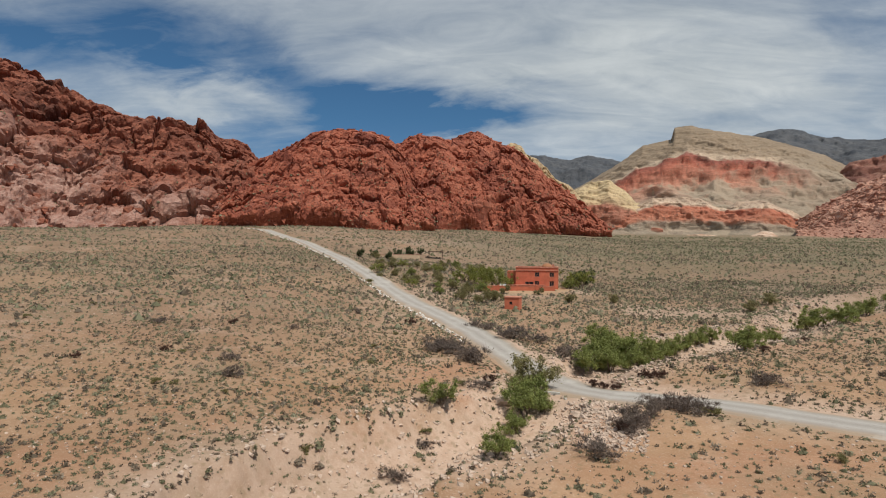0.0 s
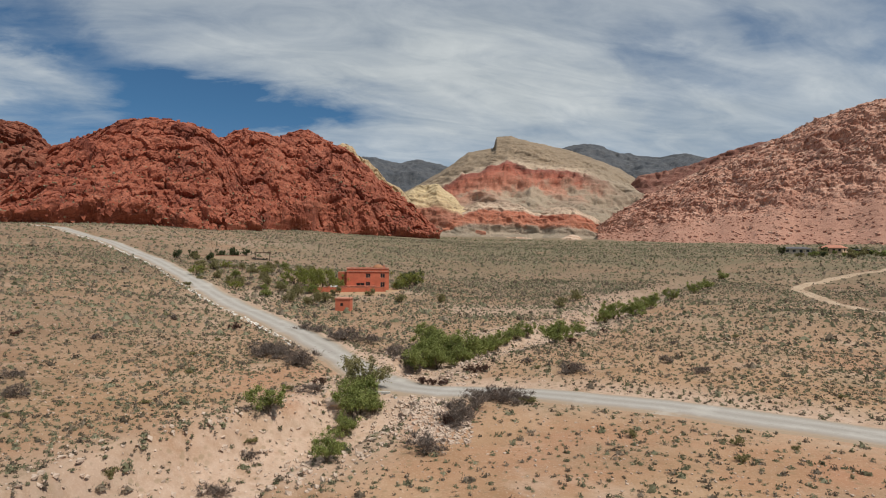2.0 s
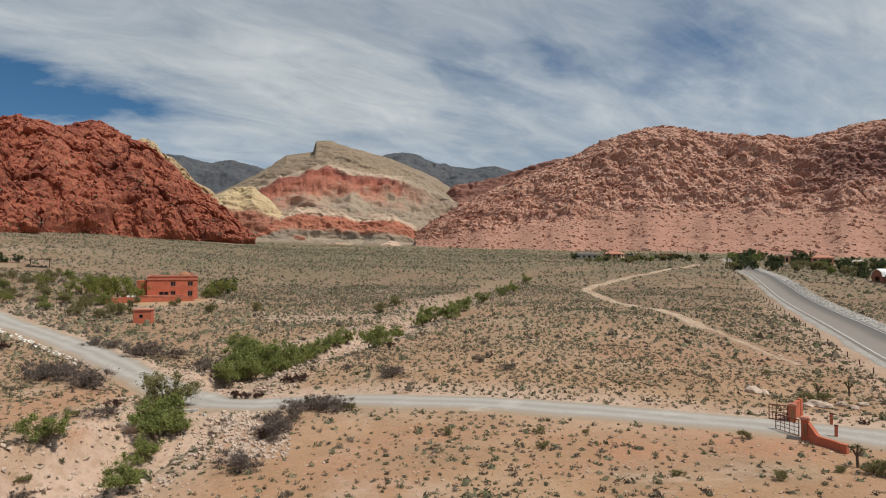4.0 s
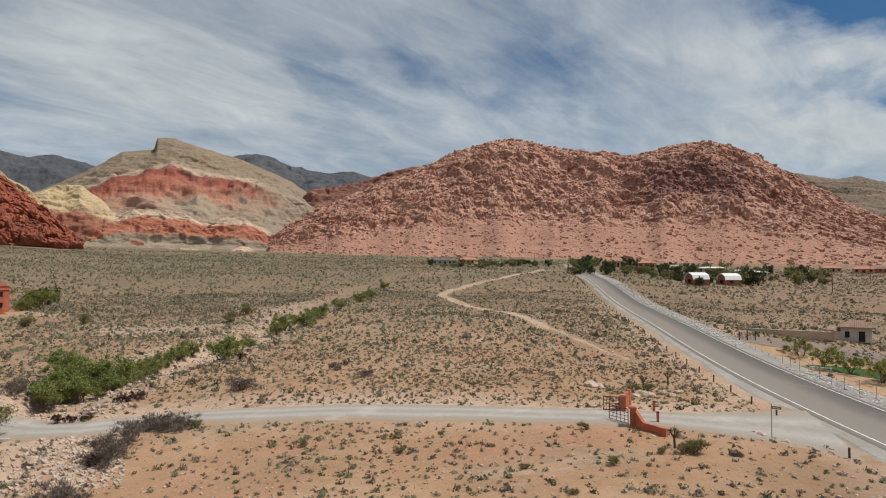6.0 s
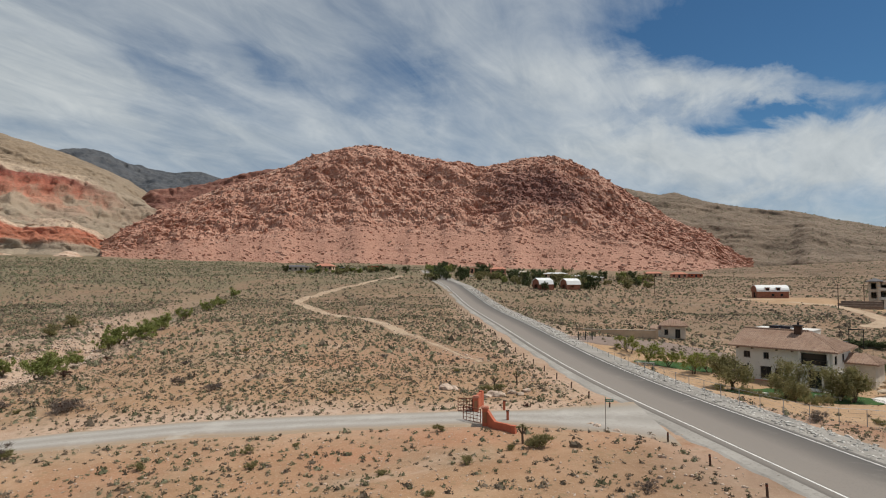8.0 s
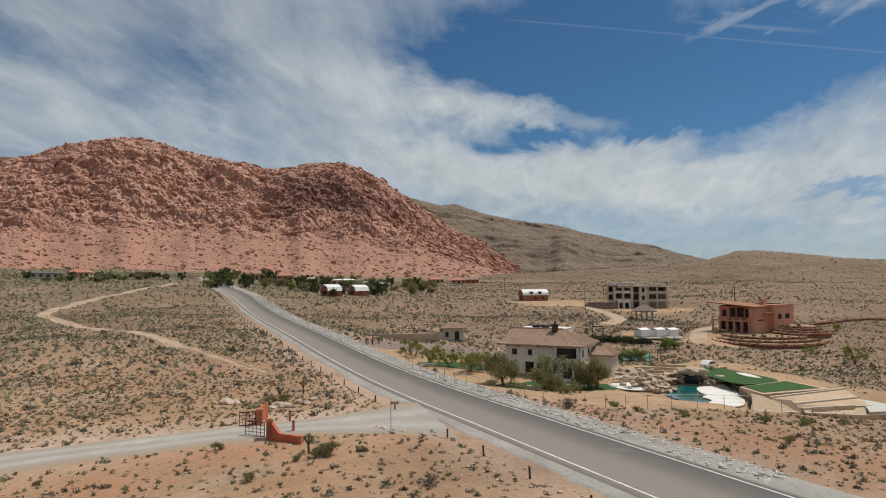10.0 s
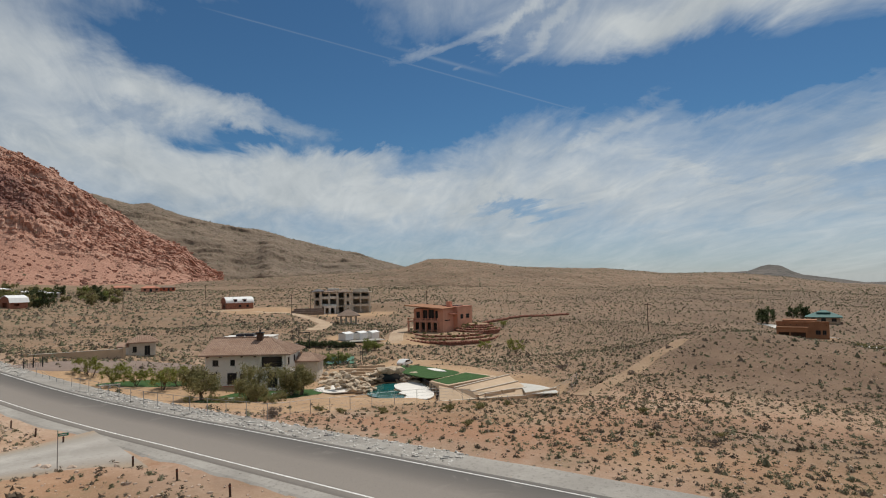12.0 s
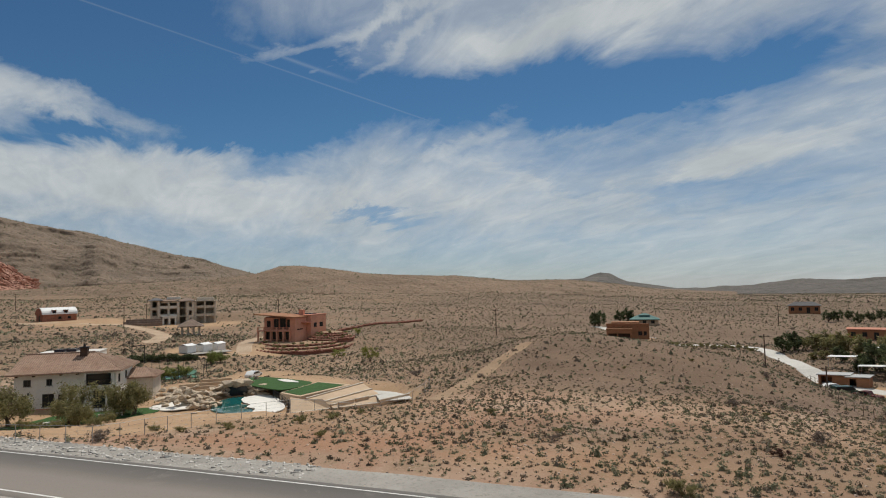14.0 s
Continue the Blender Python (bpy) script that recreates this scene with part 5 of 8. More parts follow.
def prism(outline, depth, bm=None, axis="y", at=0.0):
    """A flat outline pushed through a depth: (x, z) along y, or (x, y) along z."""
    bm = bm or bmesh.new()
    if axis == "y":
        a = [bm.verts.new((u, at, v)) for u, v in outline]
        b = [bm.verts.new((u, at + depth, v)) for u, v in outline]
    else:
        a = [bm.verts.new((u, v, at)) for u, v in outline]
        b = [bm.verts.new((u, v, at + depth)) for u, v in outline]
    bm.faces.new(a), bm.faces.new(b[::-1])
    for k in range(len(a)):
        bm.faces.new((a[k], b[k], b[(k + 1) % len(a)], a[(k + 1) % len(a)]))
    return bm


def boulder(seed, r=1.0, flat=0.75, cuts=2):
    rng = random.Random(seed)
    bm = bmesh.new()
    bmesh.ops.create_icosphere(bm, subdivisions=cuts, radius=1)
    off = Vector((rng.uniform(0, 90), rng.uniform(0, 90), rng.uniform(0, 90)))
    for v in bm.verts:
        k = 1 + 0.55 * noise.noise(v.co * 1.1 + off) + 0.25 * noise.noise(v.co * 2.7 + off)
        v.co = Vector((v.co.x * k, v.co.y * k, v.co.z * k * flat)) * r
        v.co.z = round(v.co.z * 5 / r) * r / 5 * 0.5 + v.co.z * 0.5
    return bm


# ---- trees and large bushes ----
def tree_parts(name, seed, height, spread, leaf_mat, bark, clumps=26, leaves=70, leaf=0.17, low=0.3, stems=1, droop=0.0, label="", category="tree", spiky=False):
    rng = random.Random(seed)
    nr = np.random.default_rng(seed)
    top = thing(name, (0, 0, 0), 0, label, category)
    wood = bmesh.new()
    tips = []
    for s in range(stems):
        lean = Vector((rng.uniform(-0.22, 0.22), rng.uniform(-0.22, 0.22), 1)) * (1 if stems == 1 else 1) + (Vector((rng.uniform(-0.5, 0.5), rng.uniform(-0.5, 0.5), 0)) if stems > 1 else Vector())
        base = Vector((rng.uniform(-0.25, 0.25), rng.uniform(-0.25, 0.25), -0.2)) * (spread * 0.5 if stems > 1 else 0.1)
        base.z = -0.2
        fork = base + lean * height * low * rng.uniform(0.9, 1.15)
        r = height * 0.028 / stems ** 0.4
        rod(base, fork, r * 1.3, r, 6, wood)
        for k in range(max(3, 7 // stems)):
            a = rng.uniform(0, 6.28)
            out = Vector((math.cos(a), math.sin(a), 0)) * spread * rng.uniform(0.3, 0.75)
            end = fork + out + Vector((0, 0, (height * (1 - low)) * rng.uniform(0.25, 0.8)))
            mid = fork.lerp(end, 0.5) + Vector((rng.uniform(-0.2, 0.2), rng.uniform(-0.2, 0.2), 0.15)) * height * 0.08
            rod(fork, mid, r * 0.75, r * 0.5, 5, wood), rod(mid, end, r * 0.5, r * 0.18, 4, wood)
            tips += [mid.lerp(end, 0.6), end]
            for q in range(2):
                twig = mid.lerp(end, rng.uniform(0.2, 0.9))
                far = twig + Vector((rng.uniform(-1, 1), rng.uniform(-1, 1), rng.uniform(0, 0.8))) * spread * 0.3
                rod(twig, far, r * 0.25, r * 0.1, 3, wood)
                tips.append(far)
    part("trunk", wood, bark, top)
    cent = []
    while len(cent) < clumps:
        t = tips[rng.randrange(len(tips))]
        cent.append(np.array(t) + nr.normal(size=3) * (spread * 0.16, spread * 0.16, height * 0.06))
    cent = np.array(cent)
    size = nr.uniform(0.5, 1.3, clumps) * spread * 0.19
    leaves = int(leaves * 1.3)
    d = nr.normal(size=(clumps, leaves, 3))
    d /= np.linalg.norm(d, axis=2)[..., None]
    p = cent[:, None, :] + d * np.abs(nr.normal(size=(clumps, leaves, 1))) * size[:, None, None] * (0.85, 0.85, 0.6)
    p[..., 2] = np.maximum(p[..., 2] - droop * np.abs(nr.normal(size=p.shape[:2])) * height * 0.1, 0.05)
    s = leaf * nr.uniform(0.6, 1.4, (*p.shape[:2], 1))
    if spiky:
        a = d + (0, 0, 0.7) + 0.4 * nr.normal(size=d.shape)
        a *= 1.7 / np.linalg.norm(a, axis=2)[..., None]
        b = np.cross(a, nr.normal(size=p.shape))
        b *= 0.22 / np.linalg.norm(b, axis=2)[..., None]
    else:
        face = d + (0, 0, 0.5) + 1.0 * nr.normal(size=p.shape)
        a = np.cross(face, nr.normal(size=p.shape))
        a /= np.linalg.norm(a, axis=2)[..., None]
        b = np.cross(face, a)
        b *= 0.45 / np.linalg.norm(b, axis=2)[..., None]
    v = np.stack([p + a * s, p - a * s * 0.5 + b * s, p - a * s * 0.5 - b * s], 2).reshape(-1, 3)
    crown = mesh_object("crown", v, np.arange(len(v)).reshape(-1, 3), MAT[leaf_mat], False)
    crown.parent = top
    return top


def plant(proto, bearing, dist, scale, turn=0.0, label="", wide=1.0, sink=0.05, group=""):
    p = ground_at(bearing, dist)
    ob = copy_thing(proto, Matrix.LocRotScale((p.x, p.y, p.z - sink), Euler((0, 0, radians(turn))), (scale * wide, scale * wide, scale)))
    return tagged(ob, label, group=group)


for key, cols in (("olive_leaf", ((0.15, 0.14, 0.06), (0.25, 0.228, 0.10), (0.37, 0.325, 0.165))), ("green_leaf", ((0.145, 0.17, 0.042), (0.235, 0.265, 0.08), (0.35, 0.375, 0.135))),
                  ("dark_leaf", ((0.045, 0.058, 0.026), (0.085, 0.105, 0.045), (0.14, 0.16, 0.075))), ("yellow_leaf", ((0.15, 0.165, 0.035), (0.24, 0.255, 0.06), (0.34, 0.34, 0.11))),
                  ("twig", ((0.12, 0.094, 0.08), (0.20, 0.16, 0.136), (0.31, 0.255, 0.215))), ("rust_twig", ((0.06, 0.032, 0.026), (0.11, 0.058, 0.045), (0.17, 0.10, 0.075)))):
    MAT[key] = material(key, leafy(*cols), 0.85)
MAT["bark"] = material("bark", plain((0.13, 0.095, 0.07), 0.35, 0.3, 0.02))

OLIVE = [tree_parts("olive_tree", 11 + k, 5.6, 3.3, "olive_leaf", "bark", 56, 85, 0.15, 0.14, 2 + k % 2, 1.2, "olive-green shade tree with a broad loose crown") for k in range(3)]
GREEN = [tree_parts("willow_bush", 31 + k, 4.2, 2.6, "green_leaf", "bark", 42, 100, 0.13, 0.12, 4, 0.5, "bright green desert willow with several stems") for k in range(3)]
LIME = [tree_parts("palo_verde", 51 + k, 4.6, 3.0, "yellow_leaf", "bark", 38, 100, 0.13, 0.18, 3, 0.4, "yellow-green palo verde tree with an airy crown") for k in range(2)]
PINE = [tree_parts("dark_tree", 71 + k, 7.0, 2.4, "dark_leaf", "bark", 42, 85, 0.2, 0.18, 1, 0.2, "dark evergreen tree with a dense crown") for k in range(2)]
THICKET = [tree_parts("bare_thicket", 91 + k, 1.9, 1.9, "twig", "bark", 30, 60, 0.11, 0.08, 5, 0.0, "grey leafless thicket of fine twigs", "bush", True) for k in range(3)]
RUST = [tree_parts("dry_bush", 111 + k, 1.8, 1.2, "rust_twig", "bark", 22, 60, 0.1, 0.1, 4, 0.0, "dark reddish-brown dry bush", "bush", True) for k in range(2)]
SHRUB = [tree_parts("green_shrub", 131 + k, 1.3, 1.1, "olive_leaf", "bark", 20, 42, 0.11, 0.06, 4, 0.0, "rounded olive-green creosote bush", "bush", True) for k in range(3)]
FAR_OLIVE = [tree_parts("leafy_tree", 151 + k, 6.0, 3.4, "olive_leaf", "bark", 38, 26, 0.38, 0.04, 3, 0.9, "leafy olive-green tree") for k in range(2)]
FAR_PINE = [tree_parts("dark_tree", 161 + k, 7.0, 2.8, "dark_leaf", "bark", 38, 26, 0.40, 0.04, 3, 0.9, "dark evergreen tree with a dense crown") for k in range(2)]
FAR_GREEN = [tree_parts("leafy_tree", 171 + k, 5.0, 3.0, "green_leaf", "bark", 36, 26, 0.36, 0.04, 3, 0.9, "bright green leafy tree") for k in range(2)]
HEDGE = [tree_parts("hedge_bush", 181 + k, 2.4, 1.8, "dark_leaf", "bark", 40, 60, 0.15, 0.04, 5, 0.6, "dark green clipped hedge bush", "bush") for k in range(2)]
PROTOS = HEDGE + FAR_OLIVE + FAR_PINE + FAR_GREEN + OLIVE + GREEN + LIME + PINE + THICKET + RUST + SHRUB


def plant_all():
    rng = random.Random(4)

    def row(protos, spots, label="", group=""):
        for b, r, s in spots:
            plant(protos[rng.randrange(len(protos))], b, r, s, rng.uniform(0, 360), label, rng.uniform(0.9, 1.15), group=group)

    # along the wash and the gravel road
    row(GREEN, [(4.9, 61.5, 1.0), (5.9, 63.5, 1.1), (4.2, 58.5, 0.7), (6.8, 62, 0.6), (3.4, 55.0, 0.42)], "bright green willow growing in the dry wash", "willows in the wash")
    row(OLIVE, [(5.7, 67.0, 0.85)], "pale green tree beside the gravel road")
    row(GREEN, [(-3.1, 57, 0.7), (2.5, 44.5, 0.62)], "small thin green tree in the dry wash")
    row(GREEN, [(10.8, 83, 1.1), (11.6, 86, 1.2), (12.4, 87, 1.3), (13.0, 85, 1.0), (13.6, 89, 1.35), (14.2, 91, 1.2), (14.8, 90, 1.25), (15.4, 86, 1.0), (16.4, 92, 0.95), (17.4, 95, 0.85), (18.4, 98, 0.8), (19.4, 101, 0.75), (20.4, 104, 0.75), (21.4, 107, 0.8), (12.8, 92, 1.1), (11.8, 91, 1.0)], "dense bright green willow in the wash", "willow grove along the wash")
    row(GREEN, [(23.8, 93, 1.0), (24.4, 95, 0.85), (26.2, 112, 0.7), (28.6, 132, 1.05), (29.4, 137, 1.15), (31.0, 126, 0.95), (31.8, 132, 0.85), (32.6, 136, 1.0), (34.4, 160, 0.9), (36.3, 178, 0.9), (37.4, 196, 0.9), (38.6, 226, 1.0)], "green willow beside the sandy wash", "willows up the wash")
    row(THICKET, [(-3.2, 82, 1.2), (-2.4, 82.5, 1.3), (-1.6, 80, 1.1), (-0.6, 77, 1.0), (0.1, 75.5, 1.2), (3.6, 95.5, 1.3), (4.2, 96, 1.2), (6.2, 94.5, 1.0), (1.3, 102, 0.9), (0.4, 104, 0.9), (8.6, 86, 0.9), (9.4, 84, 1.0), (10.6, 82, 1.0),
                  (17.2, 60, 0.9), (19.4, 60.5, 1.0), (20.4, 58.5, 1.0), (14.4, 51.5, 0.9), (15.2, 53.5, 1.0), (16.6, 56, 0.9), (12.3, 45.5, 0.9), (25.9, 72, 0.9), (-22.4, 64, 0.7), (-22.4, 72, 0.6), (-7.1, 47.5, 0.7), (26.2, 74, 0.6), (34, 80, 0.6)], "", "grey thickets along the wash")
    row(RUST, [(11.4, 69.5, 0.75), (12.2, 69, 0.65), (13.2, 69, 0.7), (18.3, 61.5, 1.05), (18.9, 61.5, 0.9), (14.2, 51.5, 0.8), (16.6, 73.5, 0.8), (17.4, 74, 0.7), (15.9, 74, 0.7), (25.6, 72.5, 0.8), (-6.0, 102.5, 1.0), (15.6, 54, 0.6)], "", "dark dry bushes by the road")
    row(SHRUB, [(20.9, 60.5, 0.9), (22.0, 58.5, 0.8), (-15.75, 47, 0.7), (-11.2, 43.5, 0.45), (67, 48.5, 1.1), (66.3, 49, 0.9), (62.2, 72, 1.0), (63.1, 73.5, 0.9), (140.9, 41.5, 1.0), (31, 50, 0.6), (40, 46, 0.6), (52, 42, 0.5), (60, 44, 0.6)], "", "creosote bushes on the flat")
    for k in range(110):
        b, r = rng.uniform(-44, 158), math.sqrt(rng.uniform(30 ** 2, 115 ** 2))
        x, y = polar(b, r)
        spot = np.array([[x, y]])
        if growth(spot, np.random.default_rng(1), 50.0)[0]:
            row((SHRUB, THICKET, SHRUB, RUST)[k % 4], [(b, r, rng.uniform(0.38, 0.7))], "", "larger bushes on the open desert")
    # round the red house
    row(LIME, [(-0.6, 168, 1.2), (0.6, 166, 1.4), (1.6, 168, 1.45), (2.6, 166, 1.3), (3.3, 162, 0.9), (10.3, 172, 1.35)], "yellow-green palo verde beside the red house", "palo verdes by the red house")
    row(GREEN, [(-1.8, 160, 0.6), (-3.2, 146, 0.6), (0.8, 156, 0.8), (9.3, 174, 0.8), (8.9, 168, 0.8)], "green bush in the garden of the red house")
    row(OLIVE, [(-1.1, 140, 0.65), (0.9, 136, 0.7), (-0.4, 150, 0.7), (2.2, 140, 0.65), (6.3, 152, 0.45), (-5.6, 160, 0.6), (-8.8, 178, 0.55), (-7.4, 170, 0.5), (-4.6, 190, 0.5), (-2.8, 200, 0.6), (13.2, 150, 0.5), (9.2, 146, 0.5), (24.6, 150, 0.55), (26, 158, 0.6)], "sparse grey-green desert tree")
    for k in range(26):
        row((SHRUB, OLIVE, THICKET, SHRUB)[k % 4], [(rng.uniform(-10.5, 0.5), rng.uniform(150, 238), rng.uniform(0.4, 0.6) * (2.4 if k % 4 in (0, 3) else 1.0))], "", "garden bushes of the red house")
    for k in range(34):
        row((OLIVE, LIME, SHRUB, GREEN, THICKET)[k % 5], [(rng.uniform(-9.5, 3.5), rng.uniform(148, 205), rng.uniform(0.4, 0.75) * (2.0 if k % 5 == 2 else 1.0))], "", "garden trees of the red house")
    row(FAR_PINE, [(9.8, 186, 0.8), (10.6, 190, 0.9), (-8.1, 214, 0.6), (-6.1, 230, 0.85), (-7.2, 226, 0.6), (-10.8, 207, 0.6), (-5.0, 240, 0.5), (-9.5, 212, 0.5)], "dark green tree in the garden")
    # the villa's garden
    row(OLIVE, [(83.7, 99, 1.2), (88.0, 95, 1.15), (92.3, 97, 1.05), (91.4, 98, 0.95), (88.4, 91, 0.7)], "olive tree planted along the villa's lawn", "olive trees of the villa")
    row(LIME, [(80.6, 108, 0.95), (81.9, 111, 0.85), (76.8, 119, 0.95), (78.6, 115, 0.85), (75.2, 126, 0.9)], "thin pale green tree planted beside the driveway", "driveway trees of the villa")
    row(SHRUB, [(84.6, 88, 1.0), (85.5, 90, 1.3), (89.6, 86, 1.3), (90.4, 88, 1.3), (87, 87, 1.1), (82.5, 94, 1.2), (94, 74, 0.8), (96, 72, 0.7), (100, 70, 0.8), (106, 68, 0.9), (109, 71, 0.9)], "", "garden bushes by the fence")
    row(GREEN, [(95.4, 133, 0.8), (94.6, 132, 0.75), (96.2, 134, 0.7), (98.4, 150, 0.9), (99.2, 152, 0.8)], "rounded bright green garden bush", "green garden bushes")
    row(HEDGE, [(92.0 + 0.45 * k, 161 - 0.5 * (k % 3), 0.85 + 0.15 * (k % 2)) for k in range(12)], "dark green clipped hedge bush behind the court", "hedge behind the court")
    row(LIME, [(112.6, 150, 0.9), (109.5, 160, 0.6), (111.5, 205, 0.6), (110, 200, 0.5)], "thin pale green desert tree")
    # the eastern houses
    row(FAR_PINE, [(134.3, 262, 1.15), (133.9, 266, 0.9), (136.8, 285, 1.1), (136.2, 290, 0.9), (149.2, 206, 1.0), (150.0, 212, 1.2), (153.2, 196, 0.9), (155.6, 182, 1.3), (156.8, 176, 1.2), (154.6, 178, 0.9), (158, 180, 1.3), (157.4, 200, 1.2)], "tall dark evergreen near the eastern houses", "evergreens in the east")
    row(FAR_OLIVE, [(150.8, 216, 1.1), (151.6, 218, 1.2), (152.4, 214, 1.15), (153.4, 218, 1.2), (154.4, 214, 1.2), (155.4, 210, 1.1), (156.4, 215, 1.2), (152.0, 200, 0.6), (151.2, 196, 0.55), (157.5, 220, 1.2)], "full green tree in the eastern grove", "eastern grove")
    row(LIME, [(152.6, 224, 1.3), (153.8, 226, 1.2)], "yellow-green tree in the eastern grove", "eastern grove")
    row(SHRUB, [(139.4 + 0.5 * k, 205 + 1.6 * (k % 3), 1.0 + 0.3 * (k % 2)) for k in range(16)], "", "planting beside the white drive")
    row(FAR_PINE, [(152.5 + 0.7 * k, 340 + 9 * (k % 3), 0.9) for k in range(8)], "far dark evergreen behind the eastern houses", "far evergreens")
    # the settlement at the end of the road
    far = (FAR_PINE, FAR_OLIVE, FAR_PINE, FAR_GREEN, FAR_OLIVE)
    for k in range(110):
        row(far[(k * 3) % 5], [(56.5 + 20.5 * rng.random() ** 1.25, rng.uniform(325, 470), rng.uniform(0.55, 1.5))], "leafy tree among the houses of the settlement", "settlement trees")
    for k in range(34):
        row(far[k % 5], [(rng.uniform(43, 54.6), rng.uniform(385, 450), rng.uniform(0.5, 1.0))], "small tree among the houses of the settlement", "settlement trees")
    for k in range(7):
        row(far[k % 2], [(rng.uniform(64.5, 72), rng.uniform(318, 345), rng.uniform(0.7, 1.0))], "tree beside the white-roofed barns", "settlement trees")
    row(FAR_PINE, [(67.6, 292, 0.75)], "dark tree standing before the white barns")


plant_all()


# ---- building parts ----
def holed_wall(u0, u1, z0, z1, holes, axis, at, thick):
    """A wall with real openings: holes are (u0, u1, z0, z1); axis 'x' runs along x at y=at, axis 'y' along y at x=at."""
    us = sorted({u0, u1, *[h[0] for h in holes], *[h[1] for h in holes]})
    zs = sorted({z0, z1, *[h[2] for h in holes], *[h[3] for h in holes]})
    bm = bmesh.new()
    for a, b in zip(us, us[1:]):
        for c, d in zip(zs, zs[1:]):
            mu, mz = (a + b) / 2, (c + d) / 2
            if any(h[0] < mu < h[1] and h[2] < mz < h[3] for h in holes):
                continue
            if axis == "x":
                block(a, b, at, at + thick, c, d, bm)
            else:
                block(at, at + thick, a, b, c, d, bm)
    bmesh.ops.remove_doubles(bm, verts=bm.verts, dist=0.001)
    return bm


def window(parent, u0, u1, z0, z1, axis, at, sign, frame_mat="frame_white", bars=1, sill=True):
    """A framed window set in an opening; sign is the way outwards."""
    def cut(a, b, c, d, lo, hi, bm=None):
        p, q = sorted((at + sign * lo, at + sign * hi))
        return block(a, b, p, q, c, d, bm) if axis == "x" else block(p, q, a, b, c, d, bm)
    t = min(0.1, (u1 - u0) * 0.12)
    bm = cut(u0, u1, z1 - t, z1, -0.12, 0.03)
    cut(u0, u1, z0, z0 + t, -0.12, 0.03, bm), cut(u0, u0 + t, z0 + t, z1 - t, -0.12, 0.03, bm), cut(u1 - t, u1, z0 + t, z1 - t, -0.12, 0.03, bm)
    for k in range(bars):
        m = u0 + (u1 - u0) * (k + 1) / (bars + 1)
        cut(m - t * 0.35, m + t * 0.35, z0 + t, z1 - t, -0.10, 0.0, bm)
    win = part("window", bm, frame_mat, parent)
    part("pane", cut(u0 + t * 0.8, u1 - t * 0.8, z0 + t * 0.8, z1 - t * 0.8, -0.09, -0.06), "glass", win)
    if sill:
        part("sill", cut(u0 - 0.1, u1 + 0.1, z0 - 0.1, z0, -0.1, 0.1), frame_mat, win)
    return win


def shell(parent, x0, x1, y0, y1, z0, z1, mat, front=(), right=(), left=(), back=(), thick=0.3, glazed=True, frame_mat="frame_white", bars=1):
    """Four walls and a floor, with openings; openings are (u0, u1, z0, z1)."""
    part("wall", holed_wall(x0, x1, z0, z1, front, "x", y0, thick), mat, parent)
    part("wall", holed_wall(x0, x1, z0, z1, back, "x", y1 - thick, thick), mat, parent)
    part("wall", holed_wall(y0 + thick, y1 - thick, z0, z1, left, "y", x0, thick), mat, parent)
    part("wall", holed_wall(y0 + thick, y1 - thick, z0, z1, right, "y", x1 - thick, thick), mat, parent)
    part("floor_slab", block(x0 + thick, x1 - thick, y0 + thick, y1 - thick, z0, z0 + 0.1), "grey_stone", parent)
    if glazed:
        for h in front:
            window(parent, *h, "x", y0 + 0.1, -1, frame_mat, bars, h[2] > z0 + 0.3)
        for h in right:
            window(parent, *h, "y", x1 - 0.1, 1, frame_mat, bars, h[2] > z0 + 0.3)
        for h in left:
            window(parent, *h, "y", x0 + 0.1, -1, frame_mat, bars, h[2] > z0 + 0.3)


def hip_roof(x0, x1, y0, y1, z, rise, hip_l, hip_r, thick=0.22):
    """A ridged roof; hip_l and hip_r say how far the ridge stops short of each end (0: a gable)."""
    bm = bmesh.new()
    ym = (y0 + y1) / 2
    for dz, flip in ((0, False), (-thick, True)):
        a, b, c, d = (bm.verts.new((*q, z + dz)) for q in ((x0, y0), (x1, y0), (x1, y1), (x0, y1)))
        e, f = bm.verts.new((x0 + hip_l, ym, z + rise + dz)), bm.verts.new((x1 - hip_r, ym, z + rise + dz))
        for q in ((a, b, f, e), (c, d, e, f), (b, c, f), (d, a, e)):
            bm.faces.new(q[::-1] if flip else q)
        if not flip:
            low = (a, b, c, d)
        else:
            for k in range(4):
                bm.faces.new((low[k], (a, b, c, d)[k], (a, b, c, d)[(k + 1) % 4], low[(k + 1) % 4]))
    return bm


def tiled_roof(parent, x0, x1, y0, y1, z, rise, hip_l, hip_r, gap, label=""):
    """A hip roof that carries its rows of barrel tiles, each row a piece of its own."""
    roof = part("roof", hip_roof(x0, x1, y0, y1, z, rise, hip_l, hip_r), "tile", parent, label)
    ym = (y0 + y1) / 2
    rows = []
    n = int((x1 - x0) / gap)
    for k in range(n + 1):
        x = x0 + 0.05 + (x1 - x0 - 0.1) * k / n
        up = 1.0
        if hip_r and x > x1 - hip_r:
            up = (x1 - x) / hip_r
        if hip_l and x < x0 + hip_l:
            up = (x - x0) / hip_l
        if up > 0.06:
            rows += [((x, edge, z + 0.02), (x, edge + (ym - edge) * up, z + rise * up + 0.02)) for edge in (y0, y1)]
    m = int((y1 - y0) / gap) if hip_r else 0
    for k in range(1, m):
        y = y0 + (y1 - y0) * k / m
        up = 1 - abs(y - ym) / (y1 - ym)
        rows.append(((x1, y, z + 0.02), (x1 - hip_r * up, y, z + rise * up + 0.02)))
    for a, b in rows:
        part("roof_tile", rod(a, b, 0.07, sides=5), "tile", roof)
    return roof


